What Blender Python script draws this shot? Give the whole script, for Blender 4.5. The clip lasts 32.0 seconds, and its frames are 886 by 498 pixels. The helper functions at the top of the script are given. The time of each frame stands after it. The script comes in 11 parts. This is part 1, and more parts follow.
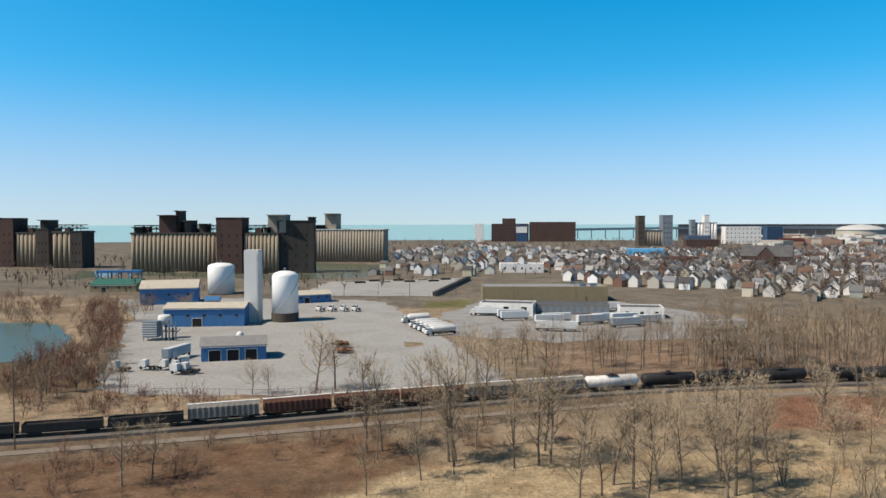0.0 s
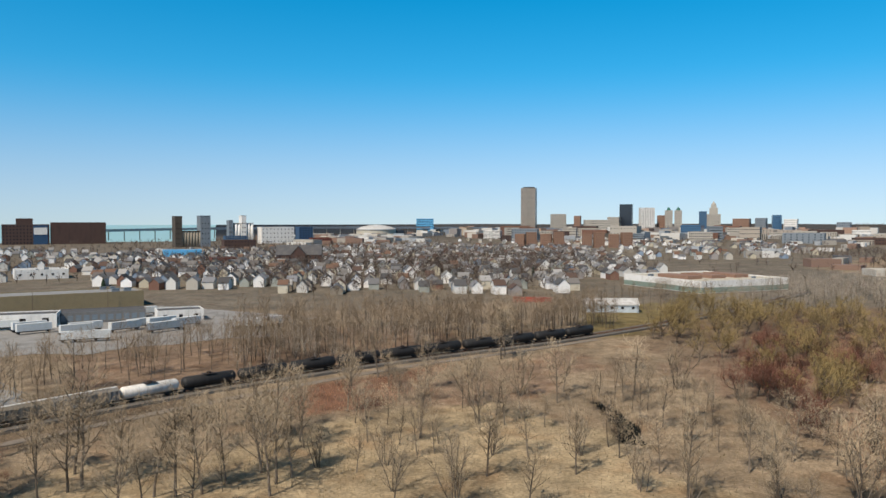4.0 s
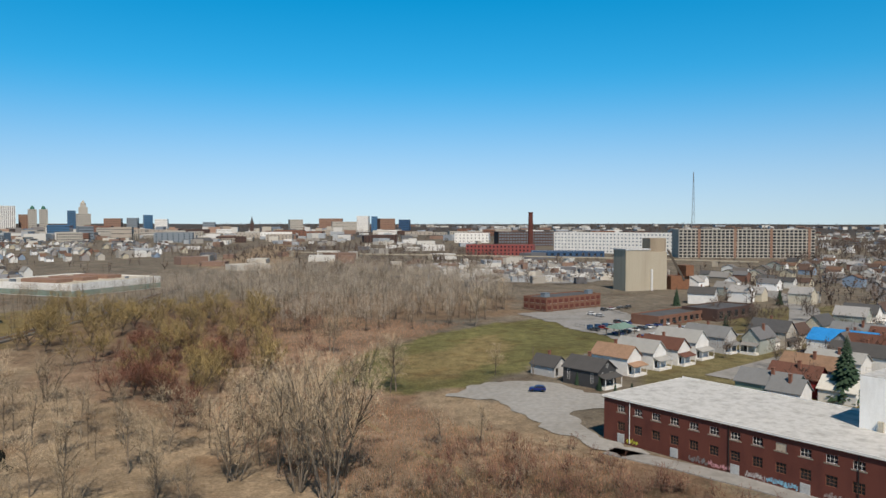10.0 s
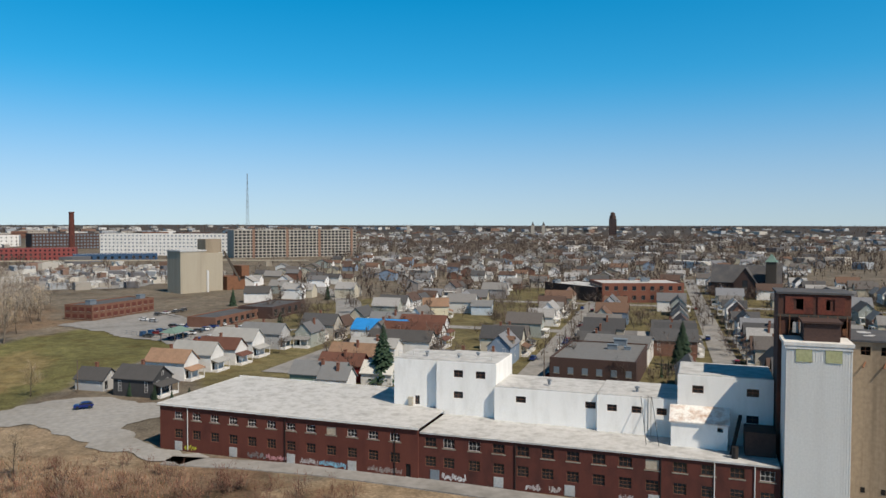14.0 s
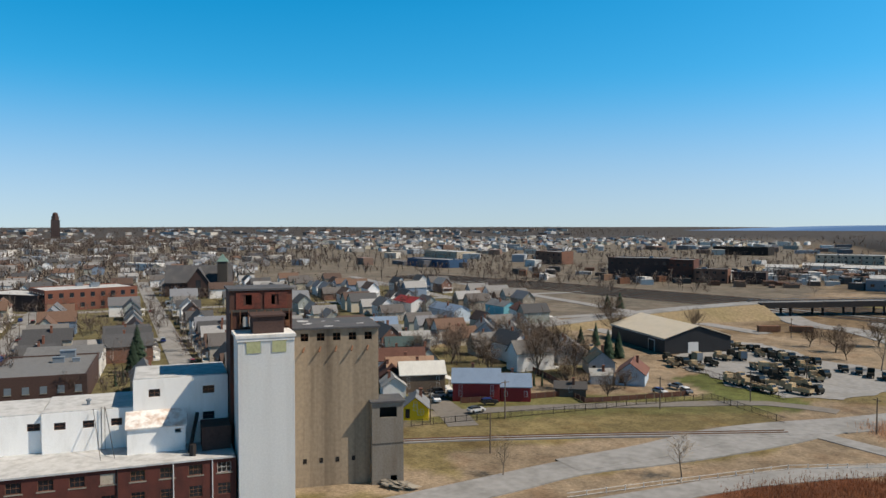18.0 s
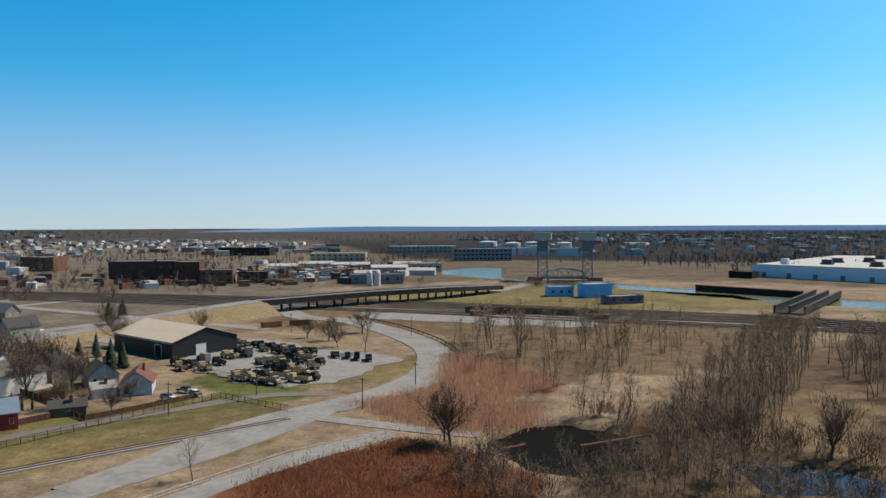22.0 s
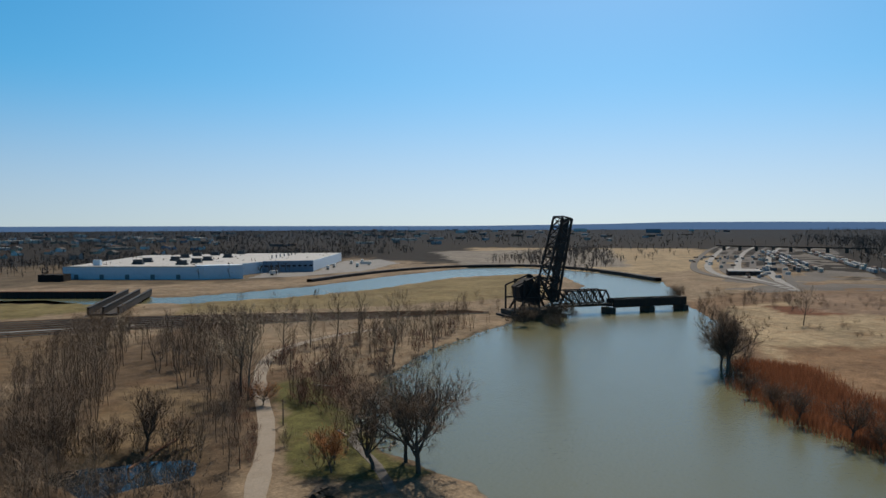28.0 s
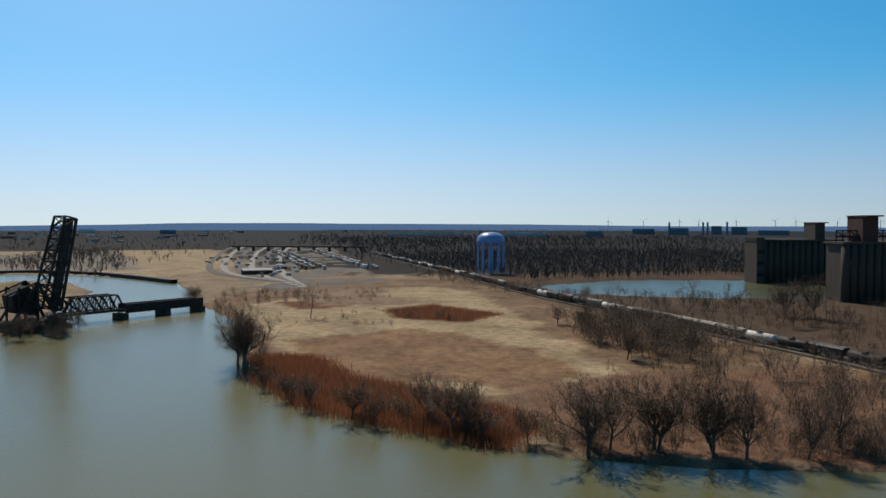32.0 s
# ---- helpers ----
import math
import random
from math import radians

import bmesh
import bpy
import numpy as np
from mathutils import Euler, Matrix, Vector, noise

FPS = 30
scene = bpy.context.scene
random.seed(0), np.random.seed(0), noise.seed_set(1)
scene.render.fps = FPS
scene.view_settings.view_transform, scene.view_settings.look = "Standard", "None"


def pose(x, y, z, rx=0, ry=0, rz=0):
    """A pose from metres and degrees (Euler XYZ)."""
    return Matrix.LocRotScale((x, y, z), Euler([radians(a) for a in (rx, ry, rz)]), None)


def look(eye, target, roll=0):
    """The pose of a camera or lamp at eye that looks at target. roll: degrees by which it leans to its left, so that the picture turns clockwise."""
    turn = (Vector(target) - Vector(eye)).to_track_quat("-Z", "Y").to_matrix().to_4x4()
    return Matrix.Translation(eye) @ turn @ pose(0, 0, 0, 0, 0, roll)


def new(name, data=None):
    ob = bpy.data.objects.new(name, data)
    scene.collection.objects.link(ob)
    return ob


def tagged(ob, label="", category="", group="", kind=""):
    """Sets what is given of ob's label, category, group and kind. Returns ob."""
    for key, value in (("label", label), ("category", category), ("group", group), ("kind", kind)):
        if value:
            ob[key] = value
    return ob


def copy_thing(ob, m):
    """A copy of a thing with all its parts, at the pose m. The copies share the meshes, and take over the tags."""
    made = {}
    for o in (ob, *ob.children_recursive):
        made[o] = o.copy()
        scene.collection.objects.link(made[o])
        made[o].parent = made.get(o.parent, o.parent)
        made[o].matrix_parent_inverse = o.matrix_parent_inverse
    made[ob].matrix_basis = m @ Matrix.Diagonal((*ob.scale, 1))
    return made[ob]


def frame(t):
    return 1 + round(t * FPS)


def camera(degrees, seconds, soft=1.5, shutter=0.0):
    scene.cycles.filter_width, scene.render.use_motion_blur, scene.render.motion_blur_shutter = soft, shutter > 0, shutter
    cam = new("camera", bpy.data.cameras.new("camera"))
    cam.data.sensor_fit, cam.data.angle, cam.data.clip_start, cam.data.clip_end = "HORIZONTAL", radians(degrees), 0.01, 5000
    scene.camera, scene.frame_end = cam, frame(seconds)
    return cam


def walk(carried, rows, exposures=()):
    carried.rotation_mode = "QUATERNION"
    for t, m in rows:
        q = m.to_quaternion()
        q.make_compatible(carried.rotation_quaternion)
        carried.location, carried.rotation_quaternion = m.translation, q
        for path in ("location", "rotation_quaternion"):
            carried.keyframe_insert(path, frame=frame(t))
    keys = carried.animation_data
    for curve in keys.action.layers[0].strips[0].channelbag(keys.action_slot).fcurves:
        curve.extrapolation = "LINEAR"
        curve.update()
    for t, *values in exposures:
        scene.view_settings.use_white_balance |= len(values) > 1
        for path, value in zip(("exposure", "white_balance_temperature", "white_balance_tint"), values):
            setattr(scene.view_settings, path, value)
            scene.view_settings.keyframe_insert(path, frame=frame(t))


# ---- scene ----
cam = camera(60.221, 32.0)
EYE = (0, 0, 45)
# seconds, heading clockwise from +y, tilt, lean (degrees)
TURN = [
    (0, 0.000, -2.031, -0.099), (0.5, 4.967, -2.001, -0.050), (1, 9.929, -2.004, -0.054), (1.5, 14.801, -1.985, 0.014),
    (2, 18.940, -1.995, -0.018), (2.5, 22.592, -1.969, -0.015), (3, 26.285, -1.979, -0.028), (3.5, 29.963, -2.011, -0.046),
    (5.5, 44.718, -2.064, -0.032), (6, 48.359, -2.081, -0.042), (6.5, 52.023, -2.105, -0.023), (7, 55.774, -2.107, -0.019),
    (7.5, 59.492, -2.092, -0.005), (8, 63.182, -2.076, 0.025), (8.5, 66.957, -2.070, 0.030), (9, 70.684, -2.056, 0.034),
    (9.5, 74.529, -2.065, 0.073), (10, 78.342, -2.051, 0.032), (10.5, 82.141, -2.038, 0.091), (11, 86.066, -2.017, 0.137),
    (11.5, 90.000, -1.996, 0.142), (12, 94.133, -2.008, 0.071), (12.5, 98.194, -1.988, 0.107), (13, 102.314, -1.990, 0.098),
    (13.5, 106.518, -1.975, 0.110), (15.5, 124.469, -1.883, 0.056), (16, 129.364, -1.882, 0.057), (16.5, 134.278, -1.866, 0.084),
    (17, 139.172, -1.853, 0.051), (17.5, 144.107, -1.833, 0.031), (18, 150.215, -1.816, -0.005), (18.5, 157.098, -1.791, -0.039),
    (19, 162.026, -1.744, -0.034), (19.5, 166.014, -1.732, -0.023), (20, 170.055, -1.732, -0.097), (20.5, 174.042, -1.744, -0.094),
    (21, 178.051, -1.734, -0.102), (21.5, 182.054, -1.760, -0.142), (22, 186.105, -1.752, -0.230), (22.5, 190.123, -1.742, -0.223),
    (23, 194.119, -1.761, -0.203), (23.5, 198.153, -1.786, -0.277), (24, 202.149, -1.796, -0.373), (24.5, 206.169, -1.810, -0.343),
    (26.5, 222.278, -1.846, -0.317), (27, 226.361, -1.856, -0.237), (27.5, 230.489, -1.843, -0.196), (28, 234.615, -1.829, -0.157),
    (28.5, 238.735, -1.837, -0.127), (29, 242.885, -1.826, -0.102), (29.5, 247.039, -1.830, -0.080), (30, 251.459, -1.833, -0.023),
    (30.5, 255.996, -1.854, 0.049), (31, 260.619, -1.836, 0.012), (31.5, 265.232, -1.797, 0.054), (32, 269.805, -1.788, 0.051),
]
walk(cam, [(t, pose(*EYE, 90 + tilt, 0, -turn) @ pose(0, 0, 0, 0, 0, lean)) for t, turn, tilt, lean in TURN],
     exposures=[(0, 0.25), (3, 0.12), (5, 0.1), (9, 0.01), (14, 0.0), (17, 0.08), (20, 0.14), (24, -0.12), (28, -0.47), (32, -0.41)])

# ---- sky and sun ----
SUN_TURN, SUN_UP = 248.0, 50.0
world = bpy.data.worlds.new("world")
scene.world = world
world.use_nodes = True
wn = world.node_tree.nodes
sky = wn.new("ShaderNodeTexSky")
sky.sky_type = "NISHITA"
sky.sun_disc = False
sky.sun_elevation = radians(SUN_UP)
sky.sun_rotation = radians(SUN_TURN)
sky.altitude, sky.air_density, sky.dust_density, sky.ozone_density = 0, 1.0, 0.8, 3.2
aim = wn.new("ShaderNodeTexCoord")
lift = wn.new("ShaderNodeVectorMath")
lift.operation = "ADD"
lift.inputs[1].default_value = (0, 0, 0.08)
level = wn.new("ShaderNodeVectorMath")
level.operation = "NORMALIZE"
world.node_tree.links.new(aim.outputs["Generated"], lift.inputs[0])
world.node_tree.links.new(lift.outputs["Vector"], level.inputs[0])
world.node_tree.links.new(level.outputs["Vector"], sky.inputs["Vector"])
deep = wn.new("ShaderNodeHueSaturation")
split = wn.new("ShaderNodeSeparateXYZ")
world.node_tree.links.new(aim.outputs["Generated"], split.inputs["Vector"])
# a paler, hazier sky towards the horizon
for socket, low, high in (("Saturation", 0.82, 1.5), ("Hue", 0.501, 0.483), ("Value", 0.86, 1.1)):
    climb = wn.new("ShaderNodeMapRange")
    climb.interpolation_type = "SMOOTHSTEP"
    climb.inputs["From Min"].default_value, climb.inputs["From Max"].default_value = -0.04, 0.2
    climb.inputs["To Min"].default_value, climb.inputs["To Max"].default_value = low, high
    world.node_tree.links.new(split.outputs["Z"], climb.inputs["Value"])
    world.node_tree.links.new(climb.outputs["Result"], deep.inputs[socket])
# and a deeper one overhead
zenith = wn.new("ShaderNodeMapRange")
zenith.inputs["From Min"].default_value, zenith.inputs["From Max"].default_value = 0.27, 0.75
zenith.inputs["To Min"].default_value, zenith.inputs["To Max"].default_value = 1.0, 0.14
world.node_tree.links.new(split.outputs["Z"], zenith.inputs["Value"])
dome = wn.new("ShaderNodeVectorMath")
dome.operation = "SCALE"
world.node_tree.links.new(sky.outputs["Color"], dome.inputs[0])
world.node_tree.links.new(zenith.outputs["Result"], dome.inputs["Scale"])
world.node_tree.links.new(dome.outputs["Vector"], deep.inputs["Color"])
world.node_tree.links.new(deep.outputs["Color"], wn["Background"].inputs["Color"])
wn["Background"].inputs["Strength"].default_value = 0.14
sun = new("sun", bpy.data.lights.new("sun", "SUN"))
sun.data.energy, sun.data.angle, sun.data.color = 5.0, radians(0.53), (1.0, 0.88, 0.73)
sd = Vector((math.sin(radians(SUN_TURN)) * math.cos(radians(SUN_UP)), math.cos(radians(SUN_TURN)) * math.cos(radians(SUN_UP)), math.sin(radians(SUN_UP))))
sun.matrix_world = look(sd * 300, (0, 0, 0))

# ---- helpers for meshes ----
class Geo:
    """Collects vertices, faces and material slots for one mesh."""

    def __init__(self):
        self.v, self.f, self.m = [], [], []

    def add(self, vs, fs, m=0):
        o = len(self.v)
        self.v.extend(vs)
        self.f.extend([tuple(i + o for i in f) for f in fs])
        self.m.extend([m] * len(fs))
        return self

    def box(self, x0, x1, y0, y1, z0, z1, m=0):
        return self.add([(x0, y0, z0), (x1, y0, z0), (x1, y1, z0), (x0, y1, z0), (x0, y0, z1), (x1, y0, z1), (x1, y1, z1), (x0, y1, z1)],
                        [(0, 3, 2, 1), (4, 5, 6, 7), (0, 1, 5, 4), (1, 2, 6, 5), (2, 3, 7, 6), (3, 0, 4, 7)], m)

    def beam(self, a, b, r, n=4, r2=None, m=0, twist=0.785):
        """A bar from a to b with n sides, half width r (r2 at its end)."""
        a, b = Vector(a), Vector(b)
        d = (b - a).normalized()
        s = d.cross(Vector((0, 0, 1)) if abs(d.z) < 0.95 else Vector((1, 0, 0))).normalized()
        u = s.cross(d)
        r2 = r if r2 is None else r2
        ring = [(math.cos(twist + 2 * math.pi * i / n), math.sin(twist + 2 * math.pi * i / n)) for i in range(n)]
        vs = [tuple(a + (s * c + u * w) * r) for c, w in ring] + [tuple(b + (s * c + u * w) * r2) for c, w in ring]
        fs = [(i, (i + 1) % n, n + (i + 1) % n, n + i) for i in range(n)] + [tuple(reversed(range(n))), tuple(range(n, 2 * n))]
        return self.add(vs, fs, m)

    def lathe(self, prof, n=24, cx=0, cy=0, m=0):
        """A round body from (radius, height) pairs, bottom to top."""
        vs = [(cx + r * math.cos(2 * math.pi * i / n), cy + r * math.sin(2 * math.pi * i / n), z) for r, z in prof for i in range(n)]
        fs = [(k * n + i, k * n + (i + 1) % n, (k + 1) * n + (i + 1) % n, (k + 1) * n + i) for k in range(len(prof) - 1) for i in range(n)]
        fs += [tuple(reversed(range(n))), tuple(range((len(prof) - 1) * n, len(prof) * n))]
        return self.add(vs, fs, m)

    def gable(self, x0, x1, y0, y1, z0, z1, over=0.35, th=0.18, along="y", m=0):
        """A pitched roof of two slabs; the ridge runs along y or x."""
        if along == "x":
            g = Geo().gable(y0, y1, x0, x1, z0, z1, over, th)
            return self.add([(b, a, c) for a, b, c in g.v], [tuple(reversed(f)) for f in g.f], m)
        c, k = (x0 + x1) / 2, (z1 - z0) / ((x1 - x0) / 2)
        e = z0 - k * over
        vs = []
        for y in (y0 - over, y1 + over):
            vs += [(x0 - over, y, e), (c, y, z1), (x1 + over, y, e), (x0 - over, y, e + th), (c, y, z1 + th), (x1 + over, y, e + th)]
        return self.add(vs, [(0, 1, 4, 3), (1, 2, 5, 4), (6, 9, 10, 7), (7, 10, 11, 8), (3, 4, 10, 9), (4, 5, 11, 10), (0, 6, 7, 1), (1, 7, 8, 2),
                             (0, 3, 9, 6), (2, 8, 11, 5)], m)

    def house_body(self, x0, x1, y0, y1, z0, ze, zr, along="y", m=0):
        """Walls with two gable ends."""
        if along == "x":
            g = Geo().house_body(y0, y1, x0, x1, z0, ze, zr)
            return self.add([(b, a, c) for a, b, c in g.v], [tuple(reversed(f)) for f in g.f], m)
        c = (x0 + x1) / 2
        vs = [(x0, y0, z0), (x1, y0, z0), (x1, y0, ze), (c, y0, zr), (x0, y0, ze), (x0, y1, z0), (x1, y1, z0), (x1, y1, ze), (c, y1, zr), (x0, y1, ze)]
        return self.add(vs, [(0, 1, 2, 3, 4), (9, 8, 7, 6, 5), (0, 4, 9, 5), (1, 6, 7, 2), (0, 5, 6, 1), (4, 3, 8, 9), (3, 2, 7, 8)], m)

    def mesh(self, name, mats, smooth=False):
        me = bpy.data.meshes.new(name)
        me.from_pydata(self.v, [], self.f)
        for k in mats if isinstance(mats, (list, tuple)) else [mats]:
            me.materials.append(k)
        if any(self.m):
            me.polygons.foreach_set("material_index", self.m)
        if smooth:
            me.polygons.foreach_set("use_smooth", [True] * len(self.f))
        me.update()
        return me


def part(name, geo, mats, parent, label="", smooth=False, at=None, kind=""):
    """One mesh under a thing or under a part. geo: a Geo, or a mesh to share."""
    ob = new(name, geo if isinstance(geo, bpy.types.Mesh) else geo.mesh(name, mats, smooth))
    ob.parent = parent
    if at is not None:
        ob.matrix_basis = at
    return tagged(ob, label, kind=kind)


def thing(name, m, label, category, group="", kind=""):
    ob = new(name)
    ob.empty_display_size = 0.5
    ob.matrix_basis = m
    return tagged(ob, label, category, group, kind)


def solid(name, geo, mats, m, label, category, group="", kind="", smooth=False):
    """A thing of one mesh."""
    ob = new(name, geo if isinstance(geo, bpy.types.Mesh) else geo.mesh(name, mats, smooth))
    ob.matrix_basis = m
    return tagged(ob, label, category, group, kind)


# ---- materials ----
def mat(name, color, rough=0.8, metal=0.0, var=0.18, scale=3.0, stain=None, stain_scale=0.35, stain_amt=0.5, bump=0.0, rnd=0.0, island=0.0,
        streak=0.0, spec=0.3, wave=None):
    """Colour with grain, blotches of a second colour, vertical streaks, fine relief and a random shift from object to object."""
    k = bpy.data.materials.new(name)
    k.use_nodes = True
    n, l = k.node_tree.nodes, k.node_tree.links
    b = n["Principled BSDF"]
    b.inputs["Roughness"].default_value, b.inputs["Metallic"].default_value = rough, metal
    b.inputs["Specular IOR Level"].default_value = spec
    tc = n.new("ShaderNodeTexCoord")
    fine = n.new("ShaderNodeTexNoise")
    fine.inputs["Scale"].default_value, fine.inputs["Detail"].default_value = scale, 6
    l.new(tc.outputs["Object"], fine.inputs["Vector"])
    ramp = n.new("ShaderNodeMapRange")
    ramp.inputs["From Min"].default_value, ramp.inputs["From Max"].default_value = 0.25, 0.75
    ramp.inputs["To Min"].default_value, ramp.inputs["To Max"].default_value = 1 - var, 1 + var
    l.new(fine.outputs["Fac"], ramp.inputs["Value"])
    base = n.new("ShaderNodeMix")
    base.data_type = "RGBA"
    base.inputs["A"].default_value = (*color, 1)
    base.inputs["B"].default_value = (*(stain or tuple(c * 0.6 for c in color)), 1)
    big = n.new("ShaderNodeTexNoise")
    big.inputs["Scale"].default_value, big.inputs["Detail"].default_value, big.inputs["Roughness"].default_value = stain_scale, 5, 0.6
    if streak:
        mp = n.new("ShaderNodeMapping")
        mp.inputs["Scale"].default_value = (1, 1, streak)
        l.new(tc.outputs["Object"], mp.inputs["Vector"])
        l.new(mp.outputs["Vector"], big.inputs["Vector"])
    else:
        l.new(tc.outputs["Object"], big.inputs["Vector"])
    sr = n.new("ShaderNodeMapRange")
    sr.inputs["From Min"].default_value, sr.inputs["From Max"].default_value, sr.inputs["To Max"].default_value = 0.45, 0.72, stain_amt
    l.new(big.outputs["Fac"], sr.inputs["Value"])
    l.new(sr.outputs["Result"], base.inputs["Factor"])
    hsv = n.new("ShaderNodeHueSaturation")
    l.new(base.outputs["Result"], hsv.inputs["Color"])
    val = ramp.outputs["Result"]
    for amount, kind, out in ((rnd, "ShaderNodeObjectInfo", "Random"), (island, "ShaderNodeNewGeometry", "Random Per Island")):
        if amount:
            oi = n.new(kind)
            mr = n.new("ShaderNodeMapRange")
            mr.inputs["To Min"].default_value, mr.inputs["To Max"].default_value = 1 - amount, 1 + amount
            l.new(oi.outputs[out], mr.inputs["Value"])
            mul = n.new("ShaderNodeMath")
            mul.operation = "MULTIPLY"
            l.new(val, mul.inputs[0])
            l.new(mr.outputs["Result"], mul.inputs[1])
            val = mul.outputs[0]
    l.new(val, hsv.inputs["Value"])
    l.new(hsv.outputs["Color"], b.inputs["Base Color"])
    if bump or wave:
        bn = n.new("ShaderNodeBump")
        bn.inputs["Strength"].default_value, bn.inputs["Distance"].default_value = bump or 0.5, 0.05
        l.new(fine.outputs["Fac"], bn.inputs["Height"])
        if wave:
            w = n.new("ShaderNodeTexWave")
            w.bands_direction, w.inputs["Scale"].default_value = wave
            l.new(tc.outputs["Object"], w.inputs["Vector"])
            l.new(w.outputs["Fac"], bn.inputs["Height"])
        l.new(bn.outputs["Normal"], b.inputs["Normal"])
    return k


def palette_mat(name, colors, rough=0.8, var=0.12, scale=2.0):
    """A colour picked for each loose piece of one mesh."""
    k = mat(name, (0.5, 0.5, 0.5), rough, var=var, scale=scale)
    n, l = k.node_tree.nodes, k.node_tree.links
    geo = n.new("ShaderNodeNewGeometry")
    r = n.new("ShaderNodeValToRGB")
    r.color_ramp.interpolation = "CONSTANT"
    while len(r.color_ramp.elements) < len(colors):
        r.color_ramp.elements.new(0.5)
    for i, c in enumerate(colors):
        r.color_ramp.elements[i].position = i / len(colors)
        r.color_ramp.elements[i].color = (*c, 1)
    l.new(geo.outputs["Random Per Island"], r.inputs["Fac"])
    hs = n["Hue/Saturation/Value"]
    l.new(r.outputs["Color"], hs.inputs["Color"])
    return k


M = {}
M["concrete"] = mat("concrete", (0.281, 0.25, 0.203), 0.9, stain=(0.156, 0.133, 0.101), stain_scale=0.25, stain_amt=0.8, streak=0.06, bump=0.3)
M["concrete_old"] = mat("concrete_old", (0.281, 0.23, 0.168), 0.9, stain=(0.133, 0.105, 0.078), stain_scale=0.12, stain_amt=0.75, streak=0.1, bump=0.3)
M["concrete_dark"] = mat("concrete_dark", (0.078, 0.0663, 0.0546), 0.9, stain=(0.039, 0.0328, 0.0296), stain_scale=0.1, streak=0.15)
M["brick_dark"] = mat("brick_dark", (0.075, 0.045, 0.038), 0.9, stain=(0.04, 0.03, 0.028), stain_scale=0.15, streak=0.3)
M["brick_red"] = mat("brick_red", (0.121, 0.039, 0.0281), 0.9, stain=(0.078, 0.025, 0.0203), stain_scale=0.3, stain_amt=0.8, streak=0.4, scale=14, var=0.3, bump=0.2)
M["brick_tan"] = mat("brick_tan", (0.234, 0.144, 0.105), 0.9, stain=(0.156, 0.078, 0.0546), scale=6)
M["white_paint"] = mat("white_paint", (0.686, 0.673, 0.647), 0.75, stain=(0.44, 0.422, 0.387), stain_scale=0.5, stain_amt=0.6, streak=0.15, scale=8, var=0.07, bump=0.15)
M["white_steel"] = mat("white_steel", (0.581, 0.576, 0.563), 0.5, stain=(0.484, 0.466, 0.44), stain_scale=0.3, stain_amt=0.35, streak=0.1, var=0.05)
M["white_roof"] = mat("white_roof", (0.48, 0.48, 0.475), 0.8, stain=(0.24, 0.235, 0.225), stain_scale=0.5, stain_amt=0.7, scale=1.2, var=0.12)
M["steel_sheet"] = mat("steel_sheet", (0.74, 0.73, 0.7), 0.55, stain=(0.6, 0.58, 0.54), stain_scale=0.4, stain_amt=0.4, streak=0.08, var=0.06)
M["blue_sheet"] = mat("blue_sheet", (0.045, 0.15, 0.33), 0.55, stain=(0.04, 0.12, 0.28), streak=0.1, wave=("X", 2.0), var=0.08)
M["sky_blue"] = mat("sky_blue", (0.12, 0.42, 0.72), 0.6, stain=(0.1, 0.33, 0.56), streak=0.1, wave=("X", 2.0), var=0.06)
M["navy"] = mat("navy", (0.03, 0.07, 0.14), 0.5, var=0.15)
M["pale_roof"] = mat("pale_roof", (0.468, 0.429, 0.351), 0.6, stain=(0.328, 0.289, 0.226), wave=("X", 1.2))
M["tan_sheet"] = mat("tan_sheet", (0.234, 0.187, 0.109), 0.6, stain=(0.172, 0.14, 0.0858), wave=("X", 1.6))
M["green_roof"] = mat("green_roof", (0.03, 0.12, 0.09), 0.6)
M["grey_roof"] = mat("grey_roof", (0.2, 0.2, 0.2), 0.85, stain=(0.12, 0.12, 0.12), stain_scale=0.6, rnd=0.35)
M["dark_roof"] = mat("dark_roof", (0.075, 0.075, 0.08), 0.85, stain=(0.14, 0.13, 0.12), stain_scale=0.25)
M["brown_roof"] = mat("brown_roof", (0.12, 0.055, 0.04), 0.85, rnd=0.25)
M["orange_roof"] = mat("orange_roof", (0.26, 0.165, 0.11), 0.85, rnd=0.15)
M["blue_roof"] = mat("blue_roof", (0.03, 0.24, 0.6), 0.45, wave=("X", 3.0), var=0.08)
M["glass"] = mat("glass", (0.018, 0.022, 0.028), 0.08, spec=0.6, var=0.3, scale=0.6)
M["glass_pale"] = mat("glass_pale", (0.16, 0.2, 0.24), 0.12, spec=0.6, var=0.3, scale=0.6)
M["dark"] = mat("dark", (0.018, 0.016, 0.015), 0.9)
M["black_steel"] = mat("black_steel", (0.022, 0.02, 0.02), 0.7, stain=(0.06, 0.035, 0.022), stain_scale=0.5, stain_amt=0.6)
M["grey_steel"] = mat("grey_steel", (0.17, 0.2, 0.23), 0.6, stain=(0.12, 0.13, 0.14))
M["rust"] = mat("rust", (0.19, 0.09, 0.05), 0.85, stain=(0.08, 0.045, 0.03), stain_scale=0.5)
M["wood"] = mat("wood", (0.13, 0.1, 0.075), 0.9, stain=(0.08, 0.06, 0.05))
M["asphalt"] = mat("asphalt", (0.164, 0.148, 0.129), 0.9, stain=(0.101, 0.0975, 0.0936), stain_scale=0.08, stain_amt=0.7, scale=0.8, bump=0.1)
